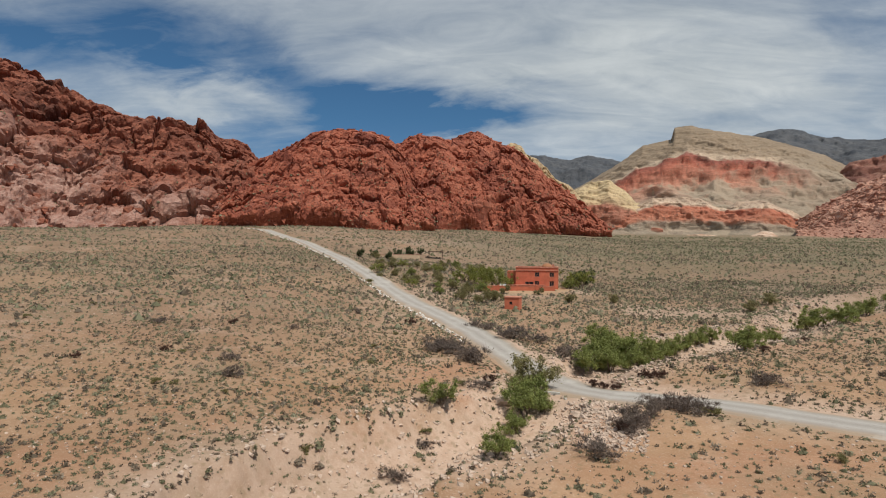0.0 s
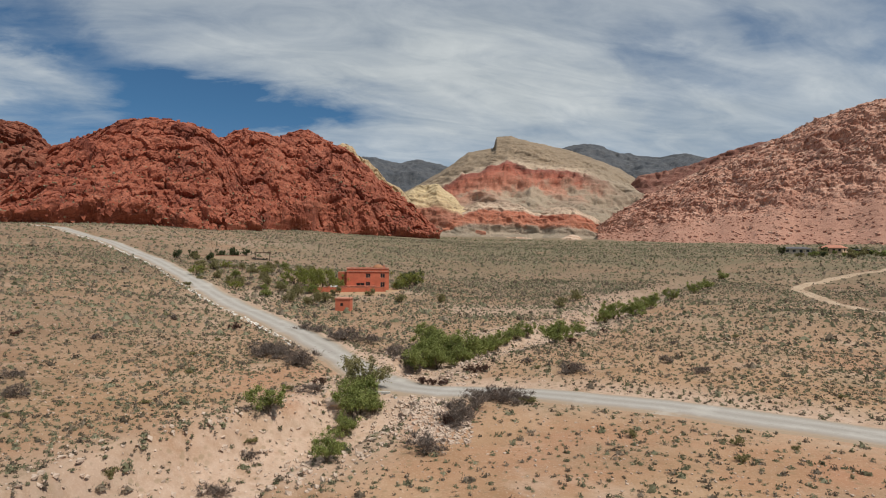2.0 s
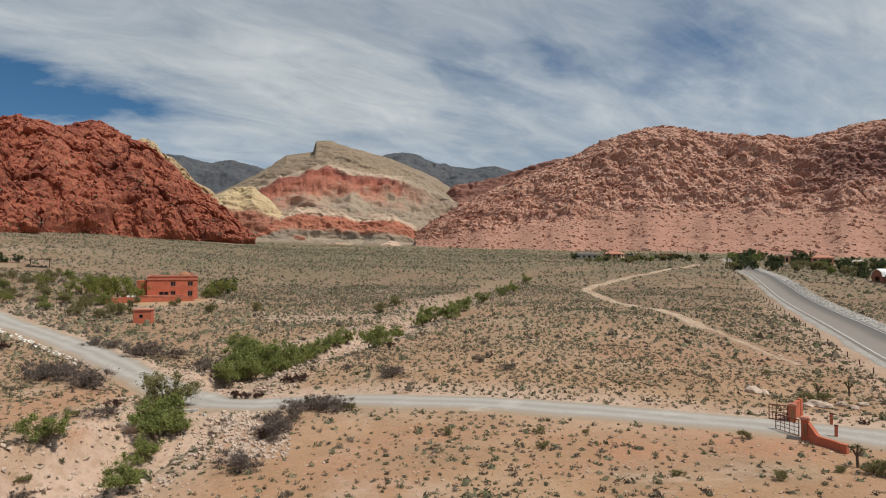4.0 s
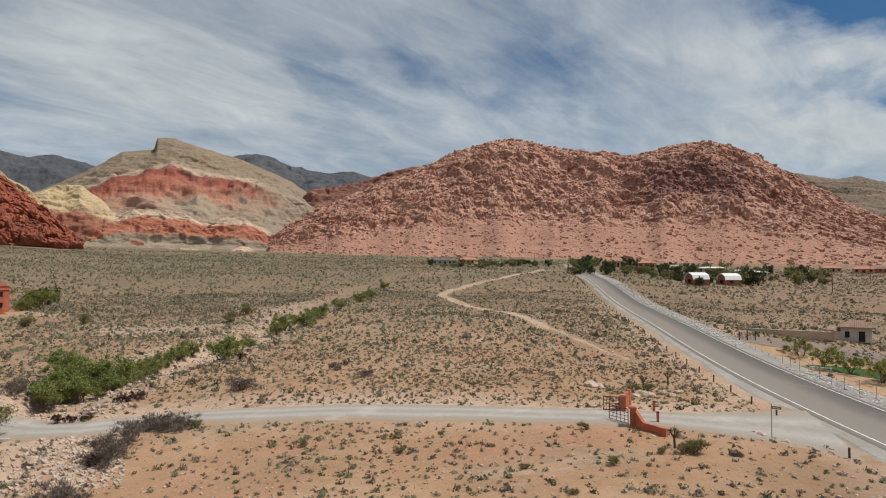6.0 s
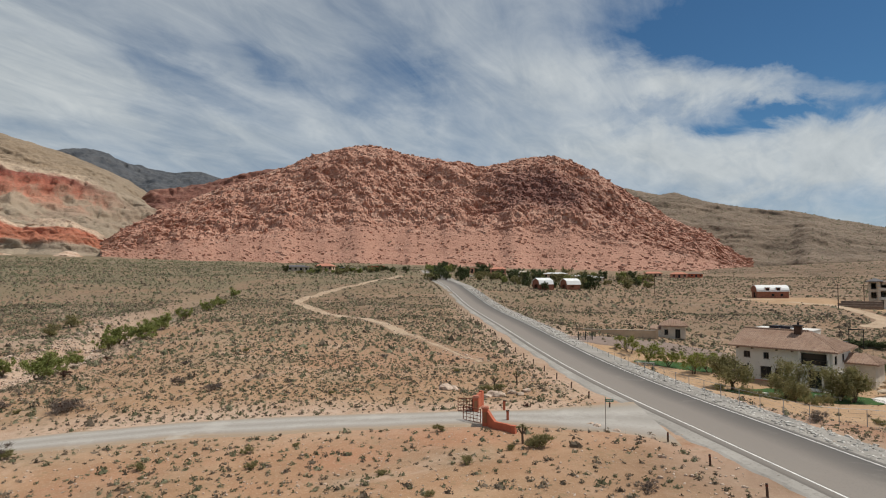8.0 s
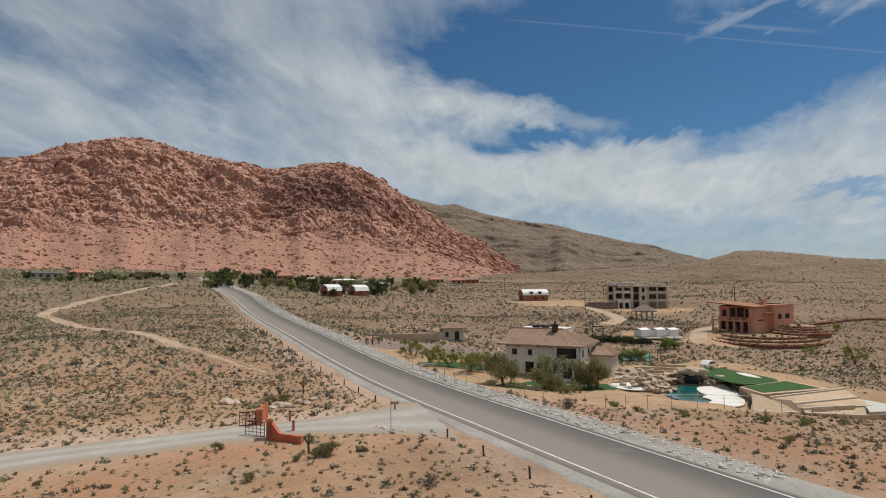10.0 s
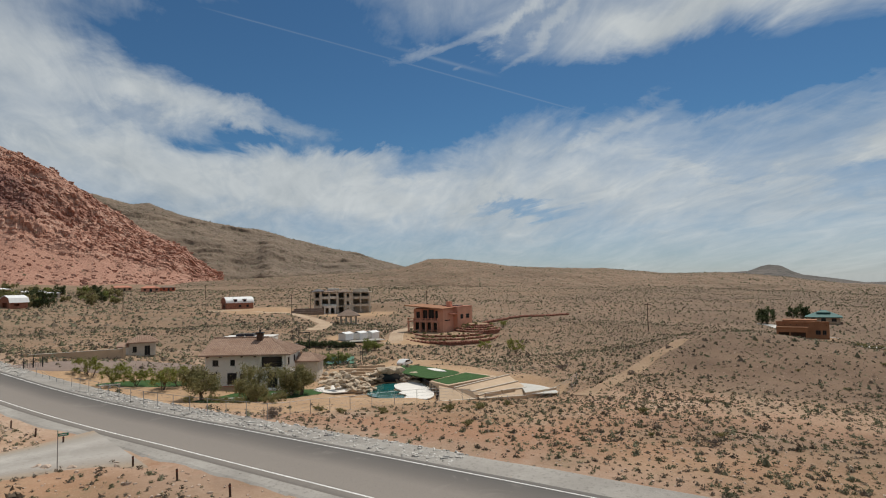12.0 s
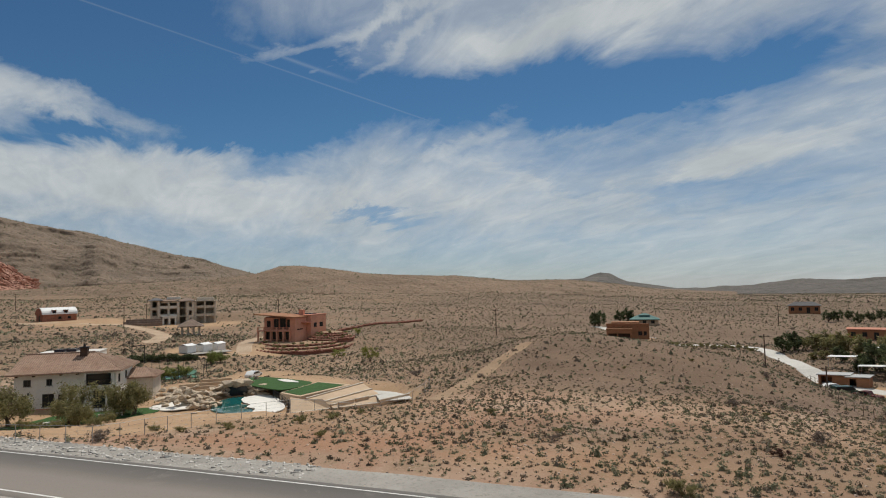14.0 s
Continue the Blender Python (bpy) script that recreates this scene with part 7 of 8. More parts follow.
def build_grey_house():
    h = thing("unfinished_house", at(96.15, 290, z=0.15), -96.15, "large grey three-storey house under construction", "house")
    # a solid tower, an open middle with deep balconies, and an open wing on pillars
    shell(h, -13.5, -10.0, 0.6, 14, 0, 10.9, "grey_stone", [(-12.7, -10.9, 0.4 + 3.7 * f, 2.9 + 3.7 * f) for f in range(3)], (), [(3, 5, 1, 3), (3, 5, 4.8, 6.9), (8, 10, 4.8, 6.9), (8, 10, 8.4, 10.4)], glazed=False)
    middle = [(-9.5 + 3.7 * i, -6.6 + 3.7 * i, 0.3 + 3.7 * f, 3.1 + 3.7 * f) for i in range(3) for f in range(3)]
    shell(h, -10.0, 1.5, 3.6, 14, 0, 10.6, "grey_stone", middle, (), glazed=False)
    wing = [(5.2 + 4.0 * i, 8.4 + 4.0 * i, 3.9 + 3.2 * f, 6.5 + 3.2 * f) for i in range(2) for f in range(2)]
    shell(h, 1.5, 13.2, 5.2, 15, 0, 10.0, "grey_stone", wing, [(6, 8, 4.4, 6.6), (10, 12, 4.4, 6.6)], glazed=False)
    shell(h, 1.2, 4.2, 0.9, 5.4, 0, 10.6, "pale_stone", [(2.1, 3.3, 0.4 + 3.6 * f, 2.4 + 3.6 * f) for f in range(3)], (), glazed=False)
    for x, w in ((-7.6, 3.0), (-4.0, 3.0)):
        part("lintel", block(x - w / 2, x + w / 2, 0.75, 1.15, 9.6, 10.5, edge=0.03), "pale_stone", h)
    for z in (3.4, 7.1):
        part("floor_slab", block(-13.2, 1.5, 0.9, 13.7, z, z + 0.25), "pale_stone", h)
        part("floor_slab", block(1.5, 13.8, 2.6, 14.7, z - 0.2, z + 0.05), "pale_stone", h)
        part("parapet", block(-9.6, -6.5, 0.9, 1.1, z + 0.25, z + 1.25), "white_plaster", h)
        part("parapet", block(-5.9, -2.7, 0.9, 1.1, z + 0.25, z + 1.25), "white_plaster", h)
        part("parapet", block(5.0, 13.2, 2.6, 2.8, z + 0.05, z + 0.95), "pale_stone", h)
    part("inner_wall", block(-13.0, 1.0, 8, 8.3, 0.2, 10.4), "grey_stone", h)
    part("inner_wall", block(2.0, 12.8, 9, 9.3, 0.2, 9.8), "grey_stone", h)
    for x, y, w, top in ((-10.0, 0.9, 0.45, 10.9), (-6.2, 0.9, 0.45, 10.6), (-2.3, 0.9, 0.55, 10.6), (1.4, 1.6, 0.7, 10.6), (4.7, 2.6, 0.55, 10.0), (8.8, 2.7, 0.3, 10.0), (13.2, 2.7, 0.4, 10.0)):
        part("pillar", block(x - w, x + w, y - 0.4, y + 0.5, 0, top, edge=0.04), "pale_stone", h)
        part("pillar_base", block(x - w - 0.12, x + w + 0.12, y - 0.52, y + 0.62, -0.4, 0.7, edge=0.04), "grey_stone", h)
    part("roof", hip_roof(-14.4, -8.6, -0.2, 14.6, 10.9, 1.1, 2.4, 2.4), "dark_roof", h)
    part("roof", hip_roof(-9.6, -3.0, 0.0, 14.6, 10.5, 1.2, 2.6, 2.6), "stone_roof", h)
    part("parapet", block(-7.0, -1.5, 4.0, 13, 11.2, 12.2, edge=0.05), "white_plaster", h)
    part("roof", hip_roof(-2.6, 4.8, 0.4, 14.6, 10.3, 1.5, 3.0, 3.0), "stone_roof", h)
    part("roof_slab", block(4.4, 14.4, 1.9, 15.6, 10.0, 10.3), "pale_stone", h)
    part("parapet", block(5.5, 12.8, 4.2, 13, 10.3, 11.7, edge=0.05), "pale_stone", h)
    # white arched porch
    part("porch", holed_wall(-8.6, -3.0, 0, 3.6, [(-7.9, -6.2, 0, 2.9), (-5.4, -3.7, 0, 2.9)], "x", -1.6, 0.5), "white_plaster", h, "white entrance porch with two openings")
    part("porch_roof", block(-8.9, -2.7, -1.9, 1.6, 3.6, 3.9), "white_plaster", h)
    t = thing("stone_steps", at(92.6, 270), -92.6, "broad brown stone terrace steps before the house", "steps")
    for k in range(3):
        part("step", block(-6.5 + k, 8.5, k * 1.6, k * 1.6 + 1.7, -0.5, 0.8 + 0.8 * k, edge=0.04), "stone_roof", t)
    b = thing("arched_barn", at(86.95, 301), -86.95 + 18, "brick barn with a white arched metal roof", "barn")
    shell(b, -6.4, 6.4, 0.3, 8, 0, 3.0, "brick", [(-0.6, 0.6, 0.9, 2.0), (3.0, 4.2, 0.9, 2.0)], (), [(3.2, 5.2, 0.1, 2.6)], frame_mat="frame_dark")
    arch = [(0.0 + 4.15 - 4.15 * math.cos(math.pi * k / 10), 2.9 + 2.9 * math.sin(math.pi * k / 10)) for k in range(11)]
    bm = prism(arch, 13.4, at=-6.7)
    bmesh.ops.transform(bm, matrix=Matrix(((0, 1, 0, 0), (1, 0, 0, 0), (0, 0, 1, 0), (0, 0, 0, 1))), verts=bm.verts)
    part("roof", bm, "white_metal", b, "white arched metal roof")
    part("gable", prism([(u + 0.15 if u < 4 else u - 0.15, v - 0.12) for u, v in arch], 0.12, at=0), "brick", b).matrix_local = Matrix(((0, 1, 0, -6.84), (1, 0, 0, 0), (0, 0, 1, 0), (0, 0, 0, 1)))
    for x in (-2.2, 2.2):
        d = part("dormer", block(x - 0.8, x + 0.8, 0.15, 2.4, 3.2, 4.6), "brick", b)
        part("dormer_window", block(x - 0.55, x + 0.55, 0.1, 0.14, 3.4, 4.4), "glass", d)
        part("dormer_roof", block(x - 1.0, x + 1.0, -0.05, 2.6, 4.6, 4.75), "dark_wood", d)


def build_pink_house():
    h = thing("pink_house", at(105.72, 187.0, z=-1.3), -105.72 - 33, "pink stucco two-storey house with a sloping roof", "house")
    low = [(-11.9 + 2.4 * i, -10.1 + 2.4 * i, 0.2, 2.6) for i in range(5)]
    high = [(-11.6, -10.2, 4.0, 6.0), (-9.0, -7.2, 3.6, 6.6), (-6.8, -4.6, 3.6, 6.8), (-4.2, -2.4, 3.6, 6.4)]
    shell(h, -12.5, -0.2, 1.9, 9.0, 0, 7.0, "pink_plaster", low + high, (), [(4, 6, 3.8, 6.2)], frame_mat="frame_dark")
    # the blank corner tower and the wing behind it
    part("wall", holed_wall(0.0, 6.2, -0.6, 6.9, [(1.0, 4.2, 3.2, 3.55)], "y", -0.3, 0.3), "pink_plaster", h)
    part("slot_window", block(-0.22, -0.14, 1.0, 4.2, 3.2, 3.55), "glass", h)
    part("corner_pier", block(-1.9, -0.32, 0.0, 2.0, -0.6, 6.9), "pink_plaster", h)
    part("side_wing", block(-8.0, 1.6, 6.2, 15.5, -0.6, 7.4, edge=0.05), "pink_plaster", h)
    part("coping", block(-8.1, 1.75, 6.05, 15.6, 7.4, 7.6), "red_trim", h)
    part("wing_window", block(1.58, 1.64, 8.0, 9.6, 3.6, 5.0), "glass", h)
    part("wing_window", block(1.58, 1.64, 11.4, 13.4, 3.6, 5.0), "glass", h)
    part("porch_roof", block(-0.2, 1.9, 3.2, 6.2, 5.2, 5.5), "red_trim", h)
    part("veranda_deck", block(-13.6, -1.9, -0.6, 1.9, 2.85, 3.15), "pink_plaster", h)
    for k in range(6):
        part("column", block(-13.4 + k * 2.28, -12.95 + k * 2.28, -0.5, -0.05, -0.6, 2.85, edge=0.03), "pink_plaster", h)
    for k in range(6):
        part("railing_post", block(-13.4 + k * 2.28, -13.1 + k * 2.28, -0.55, -0.25, 3.15, 4.15), "pink_plaster", h)
    part("railing", block(-13.5, -1.9, -0.5, -0.35, 3.95, 4.1), "red_trim", h)
    for x in (-9.2, -7.0, -4.4):
        part("mullion", block(x - 0.12, x + 0.12, 1.72, 1.9, 3.2, 7.0), "red_trim", h)
    bm = prism([(-14.2, 8.0), (0.6, 7.0), (0.6, 7.25), (-14.2, 8.3)], 10.5, at=-1.2)
    part("roof", bm, "brown_plaster", h, "sloping brown roof with wide eaves")
    part("clerestory", block(-12.0, -3.0, 2.2, 8.8, 6.9, 7.3), "frame_dark", h)
    part("chimney", block(-3.2, -1.8, 7.0, 8.4, 7.2, 9.2, edge=0.03), "pink_plaster", h)
    for k in range(3):
        part("solar_panel", block(-6.8 + k * 2.2, -4.9 + k * 2.2, 10, 13, 7.62, 7.85), "solar", h)
    rng = random.Random(5)

    def tier(bearing, dist, wide, deep, top, label, group):
        """One round terrace: a rough stone face with a bed of soil, edged by single stones."""
        o = Vector(at(bearing, dist, z=top))
        t = thing("stone_terrace", o, -bearing, label, "terrace wall", group)
        ring = [(wide * math.cos(a), deep * math.sin(a)) for a in np.linspace(0, 2 * math.pi, 40, endpoint=False)]
        part("wall_body", prism(ring, 1.6, axis="z", at=-1.62), "red_stone", t)
        part("bed", prism([(x * 0.97, y * 0.97) for x, y in ring], 0.1, axis="z", at=-0.04), "sandy_way", t)
        base = [part("stone", boulder(300 + q, 0.42, 0.8, 1), "red_stone", t) for q in range(4)]
        n = int(math.pi * (wide + deep) / 2 / 0.7)
        for q in range(n):
            a = math.pi + math.pi * 1.1 * (q / n - 0.045)
            ob = base[q] if q < 4 else new("stone", base[q % 4].data)
            ob.parent = t
            ob.matrix_local = pose(wide * math.cos(a), deep * math.sin(a), rng.uniform(-0.3, 0.0), 0, 0, rng.uniform(0, 360)) @ Matrix.Diagonal((rng.uniform(0.9, 1.4), rng.uniform(0.8, 1.2), rng.uniform(0.7, 1.3), 1))
        for q in range(int(wide * 1.1)):
            a, f = rng.uniform(math.pi, 2 * math.pi), rng.uniform(0.86, 0.95)
            p = o + Matrix.Rotation(radians(-bearing), 3, "Z") @ Vector((wide * f * math.cos(a), deep * f * math.sin(a), 0))
            copy = copy_thing(SHRUB[q % 3], Matrix.LocRotScale(p, Euler((0, 0, q)), Vector((1, 1, 1)) * rng.uniform(0.45, 0.9)))
            tagged(copy, "olive-green bush planted on the red stone terrace", group="terrace bushes")

    for wide, deep, top in ((16.0, 20.5, -2.75), (13.6, 17.0, -2.2), (11.6, 13.5, -1.6)):
        tier(106.2, 190, wide, deep, top, "curved terrace wall of rough red stone", "red stone terraces")
    for wide, deep, top in ((7.2, 9.5, -1.0), (6.0, 8.0, -0.5), (4.8, 6.5, 0.0), (3.6, 5.0, 0.5)):
        tier(109.0, 194, wide, deep, top, "stepped red garden terrace beside the house", "side terraces")
    w = thing("rock_wall", at(110.0, 212), 0, "line of dark boulders beside the upper drive", "wall")
    o = Vector(at(110.0, 212))
    base = [part("stone", boulder(330 + q, 0.75, 0.8, 1), "red_stone", w) for q in range(4)]
    for q in range(60):
        b, r = 109.6 + q * 0.135, 214 + q * 0.55
        ob = base[q] if q < 4 else new("stone", base[q % 4].data)
        ob.parent = w
        ob.location = Vector(at(b, r)) - o + Vector((0, 0, 0.35))
        ob.rotation_euler = (0, 0, q * 1.7)


def build_red_house():
    h = thing("red_adobe_house", at(6.12, 165, z=4.55), -6.12, "red adobe house with a flat parapet roof", "house")
    front = [(-0.6, 0.7, 3.4, 4.7), (3.4, 4.7, 3.4, 4.7), (-3.2, -0.9, 1.0, 2.1), (-0.6, 0.7, 1.0, 2.3), (3.4, 4.7, 0.6, 2.3)]
    shell(h, -5.8, 5.8, 0.3, 9.5, -0.5, 5.9, "red_plaster", front, [(2, 3.2, 3.4, 4.7), (6, 7.2, 3.4, 4.7)], frame_mat="red_trim", bars=1)
    part("roof", block(-5.5, 5.5, 0.6, 9.2, 5.35, 5.55), "red_trim", h)
    for x0, x1, y0, y1 in ((-5.9, 5.9, 0.15, 0.62), (-5.9, 5.9, 9.2, 9.6), (-5.9, -5.45, 0.62, 9.2), (5.45, 5.9, 0.62, 9.2)):
        part("parapet", block(x0, x1, y0, y1, 5.9, 6.15), "red_trim", h)
    part("cornice", block(-5.95, 5.95, 0.12, 0.3, 5.1, 5.3), "red_trim", h)
    bm = bmesh.new()
    bmesh.ops.create_uvsphere(bm, u_segments=14, v_segments=8, radius=1.6, matrix=Matrix.Translation((2.8, 6.5, 5.9)) @ Matrix.Diagonal((1, 1, 0.75, 1)))
    part("roof_dome", bm, "brown_plaster", h, "dark domed roof vent", smooth=True)
    part("chimney", block(4.2, 4.9, 7, 7.7, 5.5, 6.8), "red_trim", h)
    part("side_wing", block(-8.2, -5.8, 2, 7, -0.5, 4.9), "red_plaster", h)
    part("terrace", block(-8.0, 2.2, -4.2, 0.2, -0.6, 1.3), "red_plaster", h)
    part("terrace_cap", block(-8.1, 2.3, -4.3, -3.9, 1.3, 1.42), "red_trim", h)
    w = thing("courtyard_wall", at(3.2, 157.5), -3.2, "long low orange courtyard wall", "garden wall")
    part("wall_body", block(-7.0, 12.5, 0, 0.35, -1.0, 1.2, edge=0.03), "red_plaster", w)
    part("cap", block(-7.1, 12.6, -0.05, 0.4, 1.2, 1.3), "red_trim", w)
    for x in (-7.0, -2.0, 3.0, 8.0, 12.5):
        part("pier", block(x - 0.25, x + 0.25, -0.1, 0.5, -1.0, 1.45), "red_plaster", w)
    s = thing("pump_house", at(3.75, 127.5), -3.75 - 12, "small red adobe hut with a pale flat roof", "hut")
    shell(s, -1.55, 1.55, 0, 3.0, -0.3, 2.5, "red_plaster", [(-0.5, 0.1, 1.1, 1.7)], (), (), thick=0.25, frame_mat="frame_dark")
    part("roof", block(-1.7, 1.7, -0.15, 3.15, 2.5, 2.72, edge=0.03), "red_trim", s)
    p = thing("ramada", at(-3.6, 232), 3.6, "open wooden shade shelter on posts", "shelter")
    part("roof", block(-3.0, 3.0, -0.5, 4.0, 2.7, 3.0, edge=0.03), "dark_wood", p)
    for x in (-2.6, 2.6):
        for y in (0, 3.4):
            part("post", rod((x, y, -0.4), (x, y, 2.75), 0.13, sides=8), "pole_wood", p)
    w = thing("garden_ruin_wall", at(-8.2, 222), 8.2, "low rust-coloured garden wall among bushes", "garden wall")
    part("wall_body", block(-6.5, 12, 0, 0.4, -0.6, 0.9, edge=0.05), "tan_wall", w)
    part("cap", block(-6.6, 12.1, -0.05, 0.45, 0.9, 0.98), "red_trim", w)


def low_house(bearing, dist, w, d, hgt, wall, roof, label, rise=0.0, turn=0, name="house", group=""):
    h = thing(name, at(bearing, dist), -bearing + turn, label, "house", group)
    n = max(2, int(w / 3.2))
    front = [(-w / 2 + w * (k + 0.28) / n, -w / 2 + w * (k + 0.72) / n, hgt * (0.05 if k == n // 2 else 0.35), hgt * 0.78) for k in range(n)]
    shell(h, -w / 2, w / 2, 0, d, -0.5, hgt, wall, front, [(d * 0.3, d * 0.6, hgt * 0.35, hgt * 0.75)], frame_mat="frame_dark")
    if rise:
        part("roof", hip_roof(-w / 2 - 0.6, w / 2 + 0.6, -0.6, d + 0.6, hgt, rise, d * 0.45, d * 0.45), roof, h)
    else:
        part("roof", block(-w / 2 - 0.4, w / 2 + 0.4, -0.5, d + 0.4, hgt, hgt + 0.3, edge=0.03), roof, h)
    return h


def build_east():
    h = thing("adobe_house", at(136.8, 188.5, z=-3.25), -136.8, "brown adobe house with a flat roof and deep porch", "house")
    shell(h, -6.2, 6.2, 2.2, 10, -1.2, 4.3, "brown_plaster", [(3.0, 4.2, 1.2, 2.4), (4.6, 5.5, 1.2, 2.4)], [(4, 5.5, 1.2, 2.4)], frame_mat="frame_dark")
    part("porch", holed_wall(-6.2, 1.2, -1.2, 3.0, [(-5.7, -3.2, -0.5, 1.9), (-2.8, 0.7, -0.5, 1.9)], "x", 0, 0.35), "brown_plaster", h)
    part("porch_roof", block(-6.3, 1.3, -0.15, 2.2, 3.0, 3.3), "brown_plaster", h)
    part("porch_back", block(-5.9, 0.9, 2.05, 2.2, -0.9, 2.8), "dark_wood", h)
    part("parapet", block(-6.35, 6.35, 2.05, 2.5, 4.3, 4.75, edge=0.05), "brown_plaster", h)
    part("upper_room", block(-4.8, 3.5, 4.5, 9.5, 4.3, 5.0), "brown_plaster", h)
    for k in range(9):
        part("roof_beam", rod((-5.6 + k * 1.4, 1.7, 3.85), (-5.6 + k * 1.4, 2.3, 3.85), 0.1, sides=7), "dark_wood", h)
    g = thing("pavilion", at(138.3, 275), -138.3, "low pavilion with a teal metal hip roof", "house")
    shell(g, -5.5, 5.5, 0.6, 8, -1.5, 2.6, "tan_wall", [(-4.2, -2.8, 0.8, 2.1), (-0.8, 0.8, 0.1, 2.2), (2.6, 4.2, 0.8, 2.1)], frame_mat="frame_dark")
    part("roof", hip_roof(-6.3, 6.3, -0.4, 9, 2.6, 1.9, 4.2, 4.2), "teal_roof", g, "teal metal hip roof")
    part("turret", hip_roof(-2.4, 2.4, 2.2, 6.2, 4.3, 0.8, 1.6, 1.6), "teal_roof", g)
    low_house(150.9, 384, 15, 8, 4.4, "brown_plaster", "dark_roof", "dark brown house on the far slope", 2.0)
    low_house(155.6, 262, 17, 9, 3.6, "brown_plaster", "red_trim", "long orange adobe house behind the trees")
    low_house(157.2, 206, 14, 8, 3.2, "tan_wall", "white_metal", "low house with a pale metal roof among trees")
    for b, r, w, label in ((152.6, 163, 6.0, "brown stable with a pale metal roof"), (154.2, 161, 4.2, "brown stable with a pale metal roof"), (157.0, 158, 5, "brown stable with a pale metal roof")):
        s = thing("stable", at(b, r), -b - 10, label, "stable", "stables")
        shell(s, -w / 2, w / 2, 0, 4, -0.6, 2.1, "brown_plaster", [(-w / 2 + 0.5, -0.3, 0.1, 1.8)], glazed=False)
        part("roof", prism([(-w / 2 - 0.3, 2.1), (w / 2 + 0.3, 2.35), (w / 2 + 0.3, 2.5), (-w / 2 - 0.3, 2.25)], 5.2, at=-0.6), "steel", s)
    for b, r in ((155.2, 172), (157.2, 168), (153.2, 178)):
        s = thing("shade_canopy", at(b, r), -b - 10, "white metal shade canopy on thin posts", "canopy", "shade canopies")
        part("roof", prism([(-3, 2.9), (3, 3.2), (3, 3.3), (-3, 3.0)], 3.4, at=0), "white_metal", s)
        for x in (-2.8, 2.8):
            for y in (0.2, 3.2):
                part("post", rod((x, y, -0.3), (x, y, 3.0), 0.06, sides=6), "steel", s)
    # garden wall of the grove
    build_fence("wooden_fence", [(149.6, 150), (152.0, 112), (155.5, 84), (159, 70)], 1.2, 4.2, "weathered wooden post fence with wires", "pole_wood", 3)


def vehicle(place, turn, paint, label, kind="car"):
    v = thing(kind, place, turn, label, "car" if kind != "pickup_truck" else "truck")
    if kind == "van":
        side = [(-2.5, 0.35), (2.45, 0.35), (2.5, 1.0), (1.9, 1.15), (1.2, 1.95), (-2.4, 2.0), (-2.5, 1.1)]
        glass = [(1.75, 1.2), (1.15, 1.82), (-2.2, 1.85), (-2.25, 1.2)]
    elif kind == "pickup_truck":
        side = [(-2.7, 0.45), (2.65, 0.45), (2.7, 1.0), (1.5, 1.12), (0.9, 1.75), (-0.5, 1.78), (-0.7, 1.1), (-2.7, 1.1)]
        glass = [(1.3, 1.15), (0.8, 1.66), (-0.4, 1.68), (-0.5, 1.15)]
    else:
        side = [(-2.2, 0.35), (2.2, 0.35), (2.25, 0.8), (1.3, 0.92), (0.6, 1.42), (-1.3, 1.45), (-2.1, 0.95), (-2.25, 0.8)]
        glass = [(1.1, 0.95), (0.5, 1.34), (-1.2, 1.36), (-1.75, 0.97)]
    bm = prism(side, 1.76, at=-0.88)
    bmesh.ops.bevel(bm, geom=bm.edges[:], offset=0.07, segments=2, affect="EDGES")
    part("body", bm, paint, v)
    for y in (-0.9, 0.88):
        part("side_glass", prism(glass, 0.02, at=y), "glass", v)
    fx, fz = glass[0][0], glass[0][1]
    part("windscreen", prism([(fx + 0.12, fz), (glass[1][0] + 0.14, glass[1][1]), (glass[1][0] + 0.1, glass[1][1]), (fx + 0.06, fz)], 1.4, at=-0.7), "glass", v)
    for x in (-1.45, 1.5):
        for y in (-0.82, 0.82):
            w = part("wheel", rod((x, y - 0.11, 0.33), (x, y + 0.11, 0.33), 0.34, sides=16), "tyre", v)
            part("rim", rod((x, y - 0.125, 0.33), (x, y + 0.125, 0.33), 0.19, sides=12), "steel", w)
    for y in (-0.62, 0.62):
        part("headlight", block(side[2][0] - 0.1, side[2][0] + 0.02, y - 0.16, y + 0.16, side[2][1] - 0.3, side[2][1] - 0.12), "frame_white", v)
    return v


def utility_pole(bearing, dist, high, lean=0.0, arms=1):
    p = thing("utility_pole", at(bearing, dist), -bearing + lean, "weathered wooden utility pole with a crossarm", "utility pole", "utility poles")
    part("pole", rod((0, 0, -0.5), (0, 0, high), 0.16, 0.11, 9), "pole_wood", p)
    for k in range(arms):
        part("crossarm", block(-1.1, 1.1, -0.08, 0.08, high - 0.6 - k * 1.1, high - 0.45 - k * 1.1), "pole_wood", p)
        for x in (-0.95, 0, 0.95):
            part("insulator", rod((x, 0, high - 0.45 - k * 1.1), (x, 0, high - 0.22 - k * 1.1), 0.05, 0.035, 6), "frame_white", p)


